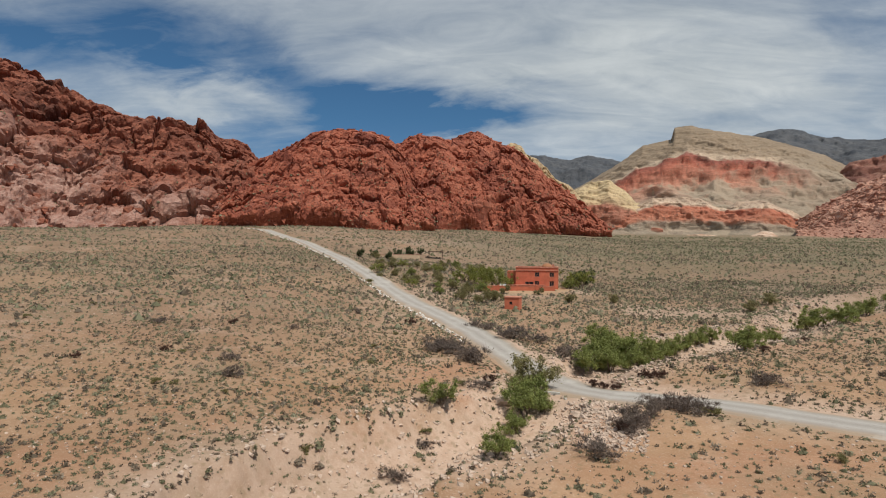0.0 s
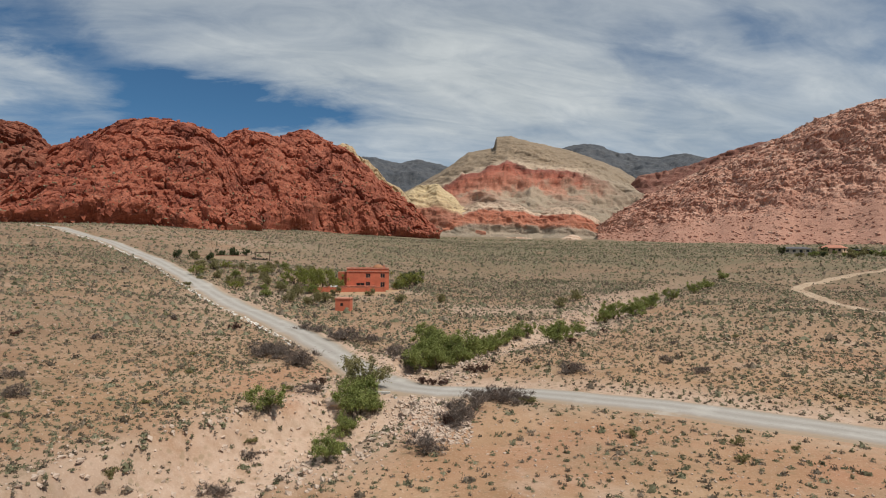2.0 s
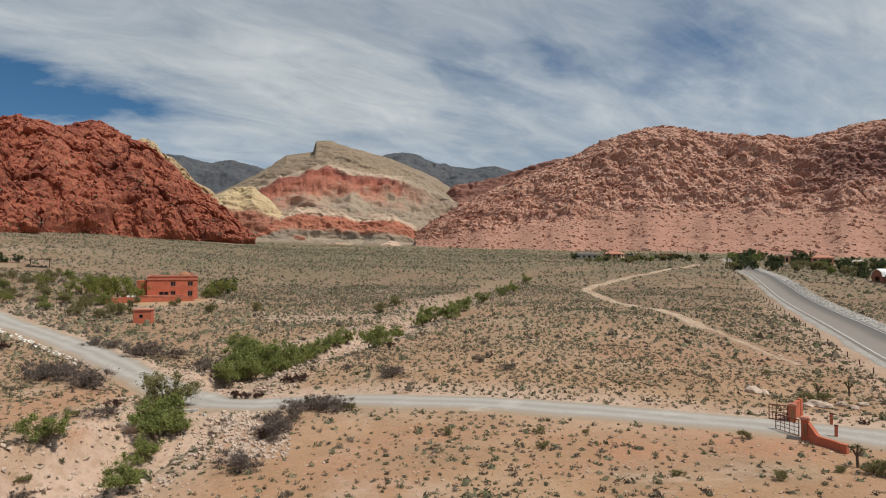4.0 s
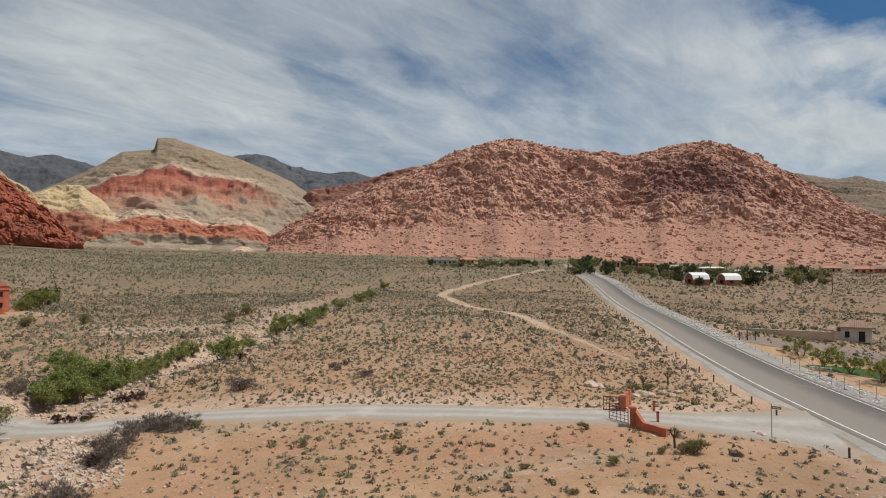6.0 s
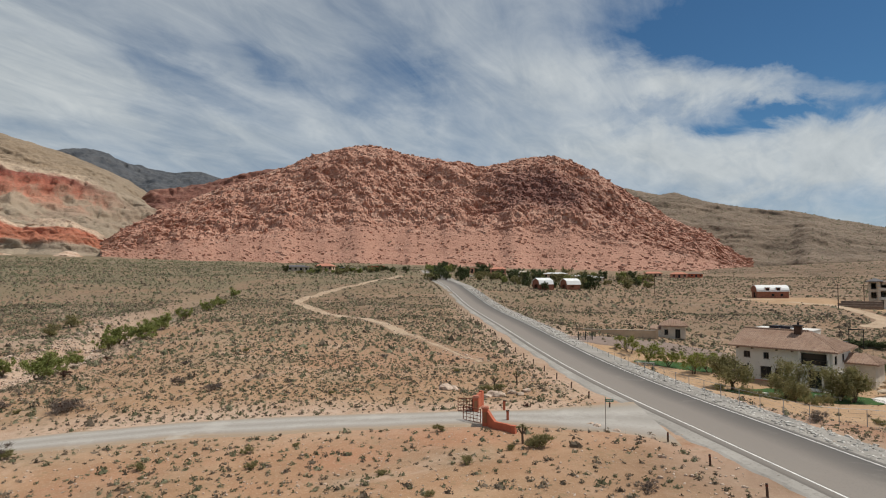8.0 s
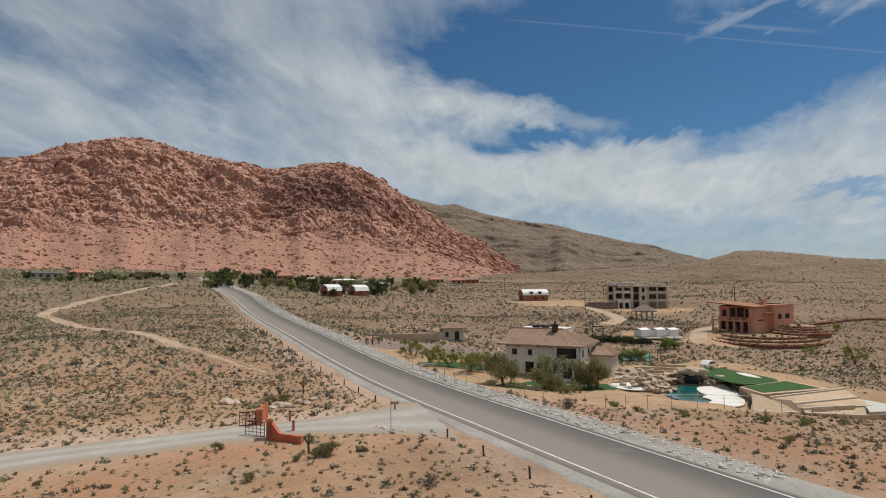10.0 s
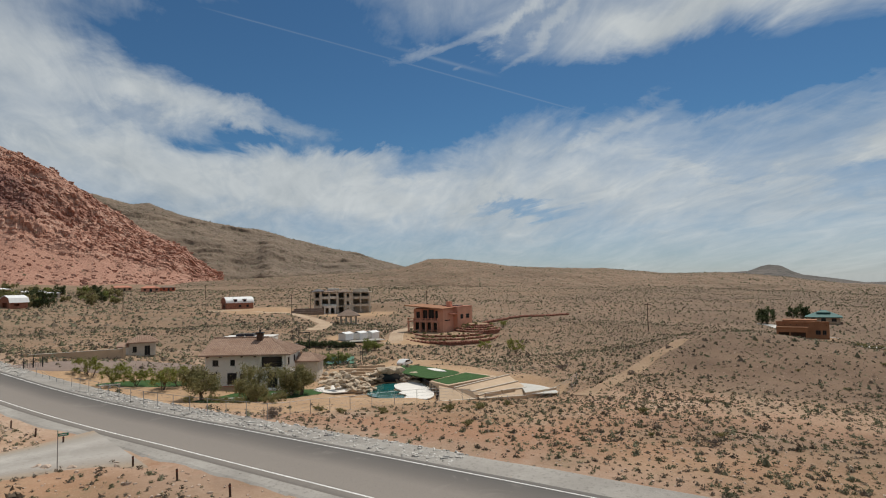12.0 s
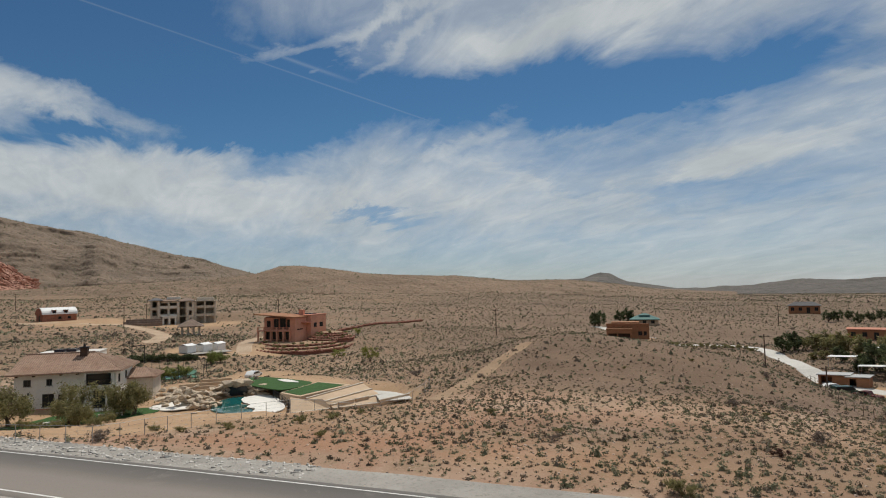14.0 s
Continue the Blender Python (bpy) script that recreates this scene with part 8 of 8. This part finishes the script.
def build_settlement():
    for b, r, name in ((66.75, 296, "white_barn"), (69.35, 312, "white_barn")):
        s = thing("white_barn", at(b, r), -b - 62, "small barn with a bright white gambrel roof", "barn", "white barns")
        shell(s, -3.6, 3.6, 0.2, 7.5, -0.3, 2.4, "brick", [(-1.6, 1.6, 0.0, 2.2)], [(2, 4, 0.8, 1.8)], glazed=False)
        part("roof", prism([(-4.1, 2.2), (-3.3, 4.2), (0, 5.4), (3.3, 4.2), (4.1, 2.2), (3.9, 2.2), (3.15, 4.05), (0, 5.2), (-3.15, 4.05), (-3.9, 2.2)], 8.0, at=-0.1), "white_metal", s, "bright white metal gambrel roof")
        part("gable", prism([(-3.6, 2.4), (-3.1, 4.0), (0, 5.15), (3.1, 4.0), (3.6, 2.4)], 0.2, at=0.15), "brick", s)
    s = thing("lean_to", at(67.9, 300), -67.9, "low brown shed between the white barns", "shed")
    shell(s, -3, 3, 0, 4, -0.3, 2.2, "brick", [(-2, 1, 0, 1.8)], glazed=False)
    part("roof", prism([(-3.3, 2.2), (3.3, 2.5), (3.3, 2.65), (-3.3, 2.35)], 4.6, at=-0.3), "dark_roof", s)
    for b, r, w, d, hgt, wall, roof, rise, label in ((44.2, 425, 15, 8, 3.2, "grey_stone", "dark_roof", 1.2, "low grey house with a dark roof"), (46.5, 450, 13, 8, 3.4, "tan_wall", "red_trim", 2.0, "tan house with a red roof"),
                                                   (48.6, 440, 11, 7, 2.8, "dark_wood", "dark_roof", 0.8, "low dark shed among small trees"), (51.5, 455, 12, 8, 3.2, "red_plaster", "brown_plaster", 0.0, "flat-roofed reddish adobe house"),
                                                   (60.5, 430, 13, 9, 4.0, "pink_plaster", "tan_wall", 0.0, "pinkish flat-roofed house behind trees"), (63.2, 445, 12, 8, 4.5, "pink_plaster", "red_trim", 1.6, "pink house with a low roof"),
                                                   (65.4, 430, 14, 8, 3.6, "white_plaster", "grey_stone", 1.2, "white house with a grey roof"), (68.6, 425, 16, 8, 3.4, "tan_wall", "white_metal", 0.8, "long tan house with a pale roof"),
                                                   (71.2, 420, 12, 8, 3.0, "white_plaster", "white_metal", 0.7, "low white house with a pale roof"), (72.4, 410, 9, 6, 2.6, "grey_stone", "white_metal", 0.5, "small grey outbuilding with a pale roof"),
                                                   (77.4, 520, 14, 8, 3.0, "tan_wall", "red_trim", 1.5, "tan ranch house below the pink hill"), (79.6, 500, 12, 8, 3.2, "pink_plaster", "red_trim", 1.6, "pinkish ranch house below the hill"), (81.0, 510, 10, 8, 3.0, "red_plaster", "stone_roof", 1.4, "red ranch house below the hill"), (75.0, 540, 13, 7, 3.0, "tan_wall", "tan_wall", 0, "long tan flat-roofed house")):
        low_house(b, r, w, d, hgt, wall, roof, label, rise, turn=(b * 37) % 40 - 20, group="settlement houses")
    for b, r, hgt, lean in ((124.7, 203, 9, 10), (147.85, 168, 8.5, 0), (152.15, 134, 6.5, 0), (104.2, 215, 13, 30), (91.5, 255, 9, 0), (93.2, 300, 9.5, 20), (80.0, 420, 9, 0), (84.0, 380, 9, 0), (53.0, 430, 9, 0), (46.5, 460, 9, 0), (77.5, 300, 9, 0), (149.0, 300, 9, 0)):
        utility_pole(b, r, hgt, lean)


build_villa()
build_garden()
build_outbuildings()
build_grey_house()
build_pink_house()
build_red_house()
build_east()
build_settlement()
build_fence("chain_link_fence", [(71.5, 118), (75, 98), (78.8, 84.5), (84, 73.8), (89.3, 66.8)], 1.7, 3.0, "galvanised wire fence along the stony verge", wires=5)
build_fence("chain_link_fence", [(89.3, 66.8), (97, 75), (104.7, 79), (112, 81), (117.3, 88), (118.2, 92)], 1.7, 3.0, "galvanised wire fence round the villa's garden", wires=5)
build_fence("pool_fence", [(103.7, 101.5), (104.6, 95.0), (105.2, 90.0), (104.9, 86.0)], 1.5, 1.8, "black iron picket fence beside the pool", "dark_steel", 2, True)
build_fence("court_fence", [(91.6, 133), (97.3, 132.5), (97.4, 147), (92.4, 148)], 2.6, 3.0, "tall black fence round the sports court", "dark_steel", 4, False)
vehicle(at(102.0, 131, -0.3), -102 + 62, "paint_white", "white car parked above the lawn", "car")
vehicle(at(153.3, 149.5), -153 + 35, "paint_green", "dark green van parked by the stables", "van")
vehicle(at(152.5, 155.5), -153 + 40, "paint_white", "white car parked by the stables", "car")
vehicle(at(154.75, 146), -155 + 150, "paint_red", "dark red pickup parked on gravel", "pickup_truck")
vehicle(at(3.0, 163), -3 + 80, "paint_white", "white car parked in the courtyard", "car")
vehicle(at(60.4, 395), -60, "paint_white", "white car parked by the road", "car")
for proto in PROTOS:
    for o in (*proto.children_recursive, proto):
        bpy.data.objects.remove(o, do_unlink=True)

# ---- the gate, the road's furniture and loose stones ----
def build_gate():
    back, front = Vector(at(60.98, 61.6)), Vector(at(61.85, 56.2))
    for p, tall, label in ((back, 1.5, "red plaster gate pillar with a stepped cap"), (front, 1.62, "red plaster gate pillar with a stepped cap")):
        g = thing("gate_pillar", p, -61, label, "gate pillar", "gate pillars")
        part("shaft", block(-0.27, 0.27, -0.27, 0.27, -0.3, tall, edge=0.02), "red_plaster", g)
        part("cap", block(-0.36, 0.36, -0.36, 0.36, tall, tall + 0.13, edge=0.02), "red_trim", g)
        part("cap_top", block(-0.28, 0.28, -0.28, 0.28, tall + 0.13, tall + 0.2, edge=0.02), "red_trim", g)
        # darker raised panel stands for a recess's shade; the shaft is not cut
        part("recess", block(-0.15, 0.15, -0.295, -0.265, 0.35, tall - 0.3), "brown_plaster", g)

    def wing(p, ends, tops, label):
        w = thing("wing_wall", p, 0, label, "garden wall", "gate wing walls")
        bm = bmesh.new()
        rows = []
        pts = smooth_line(ends, 0.35)
        t = np.linspace(0, 1, len(pts))
        top = np.interp(t, np.linspace(0, 1, len(tops)), tops)
        tang = np.gradient(pts, axis=0)
        tang /= np.linalg.norm(tang, axis=1)[:, None]
        for (x, y), (tx, ty), h in zip(pts, tang, top):
            zz = float(ground_z(p.x + x, p.y + y)[0]) - p.z
            rows.append([bm.verts.new((x - ty * s * 0.14, y + tx * s * 0.14, zz + q)) for s, q in ((-1, -0.4), (-1, h), (1, h), (1, -0.4))])
        for a, b in zip(rows, rows[1:]):
            for k in range(4):
                bm.faces.new((a[k], a[(k + 1) % 4], b[(k + 1) % 4], b[k]))
        bm.faces.new(rows[0]), bm.faces.new(rows[-1][::-1])
        part("wall_body", bm, "red_plaster", w)
        x, y = pts[-1]
        zz = float(ground_z(p.x + x, p.y + y)[0]) - p.z
        part("end_pier", block(x - 0.2, x + 0.2, y - 0.2, y + 0.2, zz - 0.4, zz + top[-1] + 0.06, edge=0.02), "red_plaster", w)

    e = Vector(at(64.55, 52.7)) - front
    wing(front, [(0.1, -0.2), (e.x * 0.32 - 0.35, e.y * 0.32 - 0.35), (e.x * 0.62 - 0.1, e.y * 0.62 - 0.2), (e.x, e.y)], [1.5, 1.15, 0.72, 0.66, 0.64, 0.62], "curved red plaster wall stepping down from the gate")
    e = Vector(at(61.5, 64.6)) - back
    wing(back, [(0.3, 0.3), (e.x * 0.4 - 0.3, e.y * 0.4 + 0.3), (e.x, e.y)], [1.35, 1.3, 1.5], "red plaster wall behind the gate pillar")
    for hinge, far, label in ((back, Vector(at(59.28, 61.6)), "open rusty iron gate leaf of square bars"), (front, Vector(at(59.77, 58.0)), "open rusty iron gate leaf of square bars")):
        g = thing("gate_leaf", hinge, 0, label, "gate", "gate leaves")
        d = far - hinge
        a = Vector((0, 0, 0)) + d * 0.2
        for k in range(6):
            q = a.lerp(d, k / 5)
            part("upright" if k in (0, 5) else "bar", rod(q + Vector((0, 0, 0.12)), q + Vector((0, 0, 1.45)), 0.045 if k in (0, 5) else 0.026, sides=6), "rust", g)
        for k in range(5):
            z = 0.15 + 1.28 * k / 4
            part("crossbar", rod(a + Vector((0, 0, z)), d + Vector((0, 0, z)), 0.045 if k in (0, 4) else 0.026, sides=6), "rust", g)
    for b, r in ((63.67, 62.5), (63.99, 58.0)):
        o = thing("bollard", at(b, r), -b, "square red wooden bollard beside the drive", "bollard", "red bollards")
        part("post", block(-0.12, 0.12, -0.12, 0.12, -0.3, 1.0, edge=0.02), "red_plaster", o)
        part("cap", block(-0.15, 0.15, -0.15, 0.15, 1.0, 1.08, edge=0.02), "dark_wood", o)
    s = thing("street_sign", at(73.0, 56.2), -70, "green street name sign on a steel post", "street sign")
    part("post", rod((0, 0, -0.4), (0, 0, 2.85), 0.035, sides=8), "steel", s)
    p = part("sign_plate", block(0.0, 0.72, -0.015, 0.015, 2.55, 2.78, edge=0.008), "sign_green", s)
    part("lettering_bar", block(0.1, 0.62, -0.021, -0.016, 2.63, 2.70), "sign_white", p)
    q = part("sign_plate", block(-0.015, 0.015, -0.4, 0.3, 2.8, 3.02, edge=0.008), "sign_green", s)
    part("lettering_bar", block(0.016, 0.021, -0.3, 0.2, 2.88, 2.94), "sign_white", q)


def build_roadside():
    t = PAVED_WAY[1:] - PAVED_WAY[:-1]
    seg = np.concatenate([[0], np.cumsum(np.linalg.norm(t, axis=1))])
    proto = thing("road_post", (0, 0, 0), 0, "short dark wooden post along the road's edge", "post", "roadside posts")
    part("post", rod((0, 0, -0.35), (0, 0, 0.85), 0.085, 0.075, 9), "dark_wood", proto)
    part("band", rod((0, 0, 0.68), (0, 0, 0.76), 0.09, 0.09, 9), "rust", proto)
    near = int(np.argmin(np.hypot(PAVED_WAY[:, 0] - 60, PAVED_WAY[:, 1] - 8)))
    for k in range(-6, 46):
        s = seg[near] + 6.5 * k + 2.0
        x, y = np.interp(s, seg, PAVED_WAY[:, 0]), np.interp(s, seg, PAVED_WAY[:, 1])
        i = min(int(np.searchsorted(seg, s)), len(t) - 1)
        d = t[i] / np.linalg.norm(t[i])
        x, y = x - d[1] * 8.3, y + d[0] * 8.3
        if along(np.array([x]), np.array([y]), GRAVEL_WAY)[0][0] < 4.2:
            continue
        copy_thing(proto, pose(x, y, float(ground_z(x, y)[0]), (k * 7) % 5 - 2, (k * 5) % 5 - 2, k * 31))
    for o in (*proto.children_recursive, proto):
        bpy.data.objects.remove(o, do_unlink=True)
    # pale stones of the verge
    stones("verge_stones", "pale grey broken stones on the road verge", PAVED_WAY, (4.6, 8.0), 16000, (0.08, 0.27), "verge_stone", 40, 260)
    stones("bank_rubble", "pale broken rubble on the steep bank of the wash", smooth_line(polar(*np.array([(9.4, 63), (11.5, 58), (13.2, 53), (13.0, 47)]).T), 0.5), (-2.6, 2.0), 1500, (0.05, 0.3), "boulder", 0, 90)
    stones("wash_stones", "pale loose stones in the dry wash", WASH, (-8.5, 8.5), 6500, (0.05, 0.36), "boulder", 0, 160)
    stones("track_stones", "pale stones along the foot track", TRACK, (-1.7, 1.7), 1500, (0.12, 0.3), "boulder", 60, 400)
    stones("road_berm_stones", "pale rubble berm beside the gravel road", GRAVEL_WAY, (-4.4, -3.2), 1100, (0.1, 0.34), "deck", 90, 345)
    stones("junction_stones", "pale stones between scrub near the junction", PAVED_WAY, (-13.5, -8.0), 900, (0.08, 0.26), "boulder", 20, 110)
    stones("desert_stones", "scattered pale stones on the desert soil", None, (30, 115), 20000, (0.04, 0.14), "boulder", 0, 0)
    for b, r, s in ((58.2, 74, 0.9), (58.9, 74.5, 0.6), (62.6, 71, 0.8), (63.2, 70.5, 0.7), (64.4, 72, 0.6), (65.2, 71, 0.5), (62.0, 70, 0.5), (65.8, 73, 0.55), (72.2, 57.2, 0.45), (71.7, 58, 0.4), (74.0, 56, 0.35), (4.0, 49.5, 0.5), (7.8, 53, 0.7), (8.6, 54, 0.6), (6.9, 51, 0.5), (10.0, 61, 0.7), (11.0, 61.5, 0.6), (-0.5, 45, 0.5), (3.0, 62, 0.9), (4.2, 63.5, 0.8)):
        o = thing("boulder", at(b, r, 0.12 * s), b * 40, "pale sandstone boulder lying on sand", "boulder", "loose boulders")
        part("stone", boulder(int(b * 10 + r), s, 0.6, 2), "boulder", o)


def build_culvert():
    c = thing("culvert", at(6.9, 65.6), -6.9 - 14, "pale concrete culvert headwall under the gravel road", "culvert")
    part("headwall", holed_wall(-1.7, 1.7, -1.6, 0.35, [(-0.5, 0.5, -1.3, -0.35)], "x", -0.15, 0.3), "concrete_way", c)
    part("apron", block(-1.5, 1.5, -1.9, -0.15, -1.75, -1.5, edge=0.04), "concrete_way", c)
    # a dark plate closes the hole in place of the shade inside
    part("pipe", block(-0.49, 0.49, 0.1, 0.14, -1.29, -0.36), "dark_steel", c, "dark plate for the shade inside the culvert")
    for x, turn in ((-1.75, -35), (1.75, 35)):
        part("wing", block(-0.14, 0.14, -1.6, 0.1, -1.7, 0.1, edge=0.03), "concrete_way", c).matrix_local = pose(x, 0, 0, 0, 0, turn)


def stones(name, label, line, offsets, count, sizes, mat, near, far):
    rng = np.random.default_rng(len(name) * 7 + count)
    if line is None:
        xy = polar(rng.uniform(-46, 162, count), np.sqrt(rng.uniform(offsets[0] ** 2, offsets[1] ** 2, count)))
    else:
        d = np.gradient(line, axis=0)
        d /= np.linalg.norm(d, axis=1)[:, None]
        i = rng.integers(0, len(line) - 1, count * 3)
        r = np.hypot(line[i, 0], line[i, 1])
        i = i[(r >= near) & (r <= far)][:count]
        f = rng.uniform(size=(len(i), 1))
        off = rng.uniform(*offsets, len(i))[:, None]
        xy = line[i] * (1 - f) + line[i + 1] * f + np.stack([d[i, 1], -d[i, 0]], -1) * off
    dg = along(xy[:, 0], xy[:, 1], GRAVEL_WAY)[0]
    dp = along(xy[:, 0], xy[:, 1], PAVED_WAY)[0]
    xy = xy[(dg > 3.1) & (dp > 4.6)]
    n = len(xy)
    z = ground_z(xy[:, 0], xy[:, 1])
    s = rng.uniform(0, 1, n) ** 2 * (sizes[1] - sizes[0]) + sizes[0]
    base = np.array([(1, 0, 0), (-1, 0, 0), (0, 1, 0), (0, -1, 0), (0, 0, 1), (0, 0, -1)], float) @ np.array(Euler((0.6, 0.5, 0.4)).to_matrix())
    tris = np.array([(0, 2, 4), (2, 1, 4), (1, 3, 4), (3, 0, 4), (2, 0, 5), (1, 2, 5), (3, 1, 5), (0, 3, 5)])
    jit = 1 + 0.28 * rng.normal(size=(n, len(base), 1))
    v = base[None] * np.clip(jit, 0.4, 1.6) * s[:, None, None] * (rng.uniform(0.7, 1.3, (n, 1, 3)) * (1, 1, 0.7))
    v = v + np.column_stack([xy, z + s * 0.15])[:, None, :]
    faces = (tris[None] + (np.arange(n) * len(base))[:, None, None]).reshape(-1, 3)
    return tagged(mesh_object(name, v.reshape(-1, 3), faces, MAT[mat], False), label, "stones", kind="stuff")


def build_yuccas():
    for b, r, high in ((65.4, 49.6, 1.5), (64.9, 78, 1.6), (62.8, 76, 1.3)):
        y = thing("joshua_tree", at(b, r), b * 13, "small joshua tree with spiky leaf heads", "joshua tree", "joshua trees")
        fork = Vector((0.05, 0, high * 0.5))
        bm = rod((0, 0, -0.2), fork, 0.11, 0.09, 7)
        heads = [fork + Vector((0.35, 0.1, high * 0.4)), fork + Vector((-0.3, -0.1, high * 0.28)), fork + Vector((0.05, 0.3, high * 0.5))]
        for h in heads:
            rod(fork, h, 0.08, 0.06, 6, bm)
        part("trunk", bm, "bark", y)
        rng = random.Random(int(b))
        for h in heads:
            bm = bmesh.new()
            for k in range(46):
                d = Vector((rng.gauss(0, 1), rng.gauss(0, 1), rng.gauss(0.4, 0.8))).normalized()
                rod(h + d * 0.04, h + d * rng.uniform(0.24, 0.36), 0.018, 0.002, 3, bm)
            part("leaf_head", bm, "olive_leaf", y)


build_gate()
build_roadside()
build_culvert()
build_yuccas()
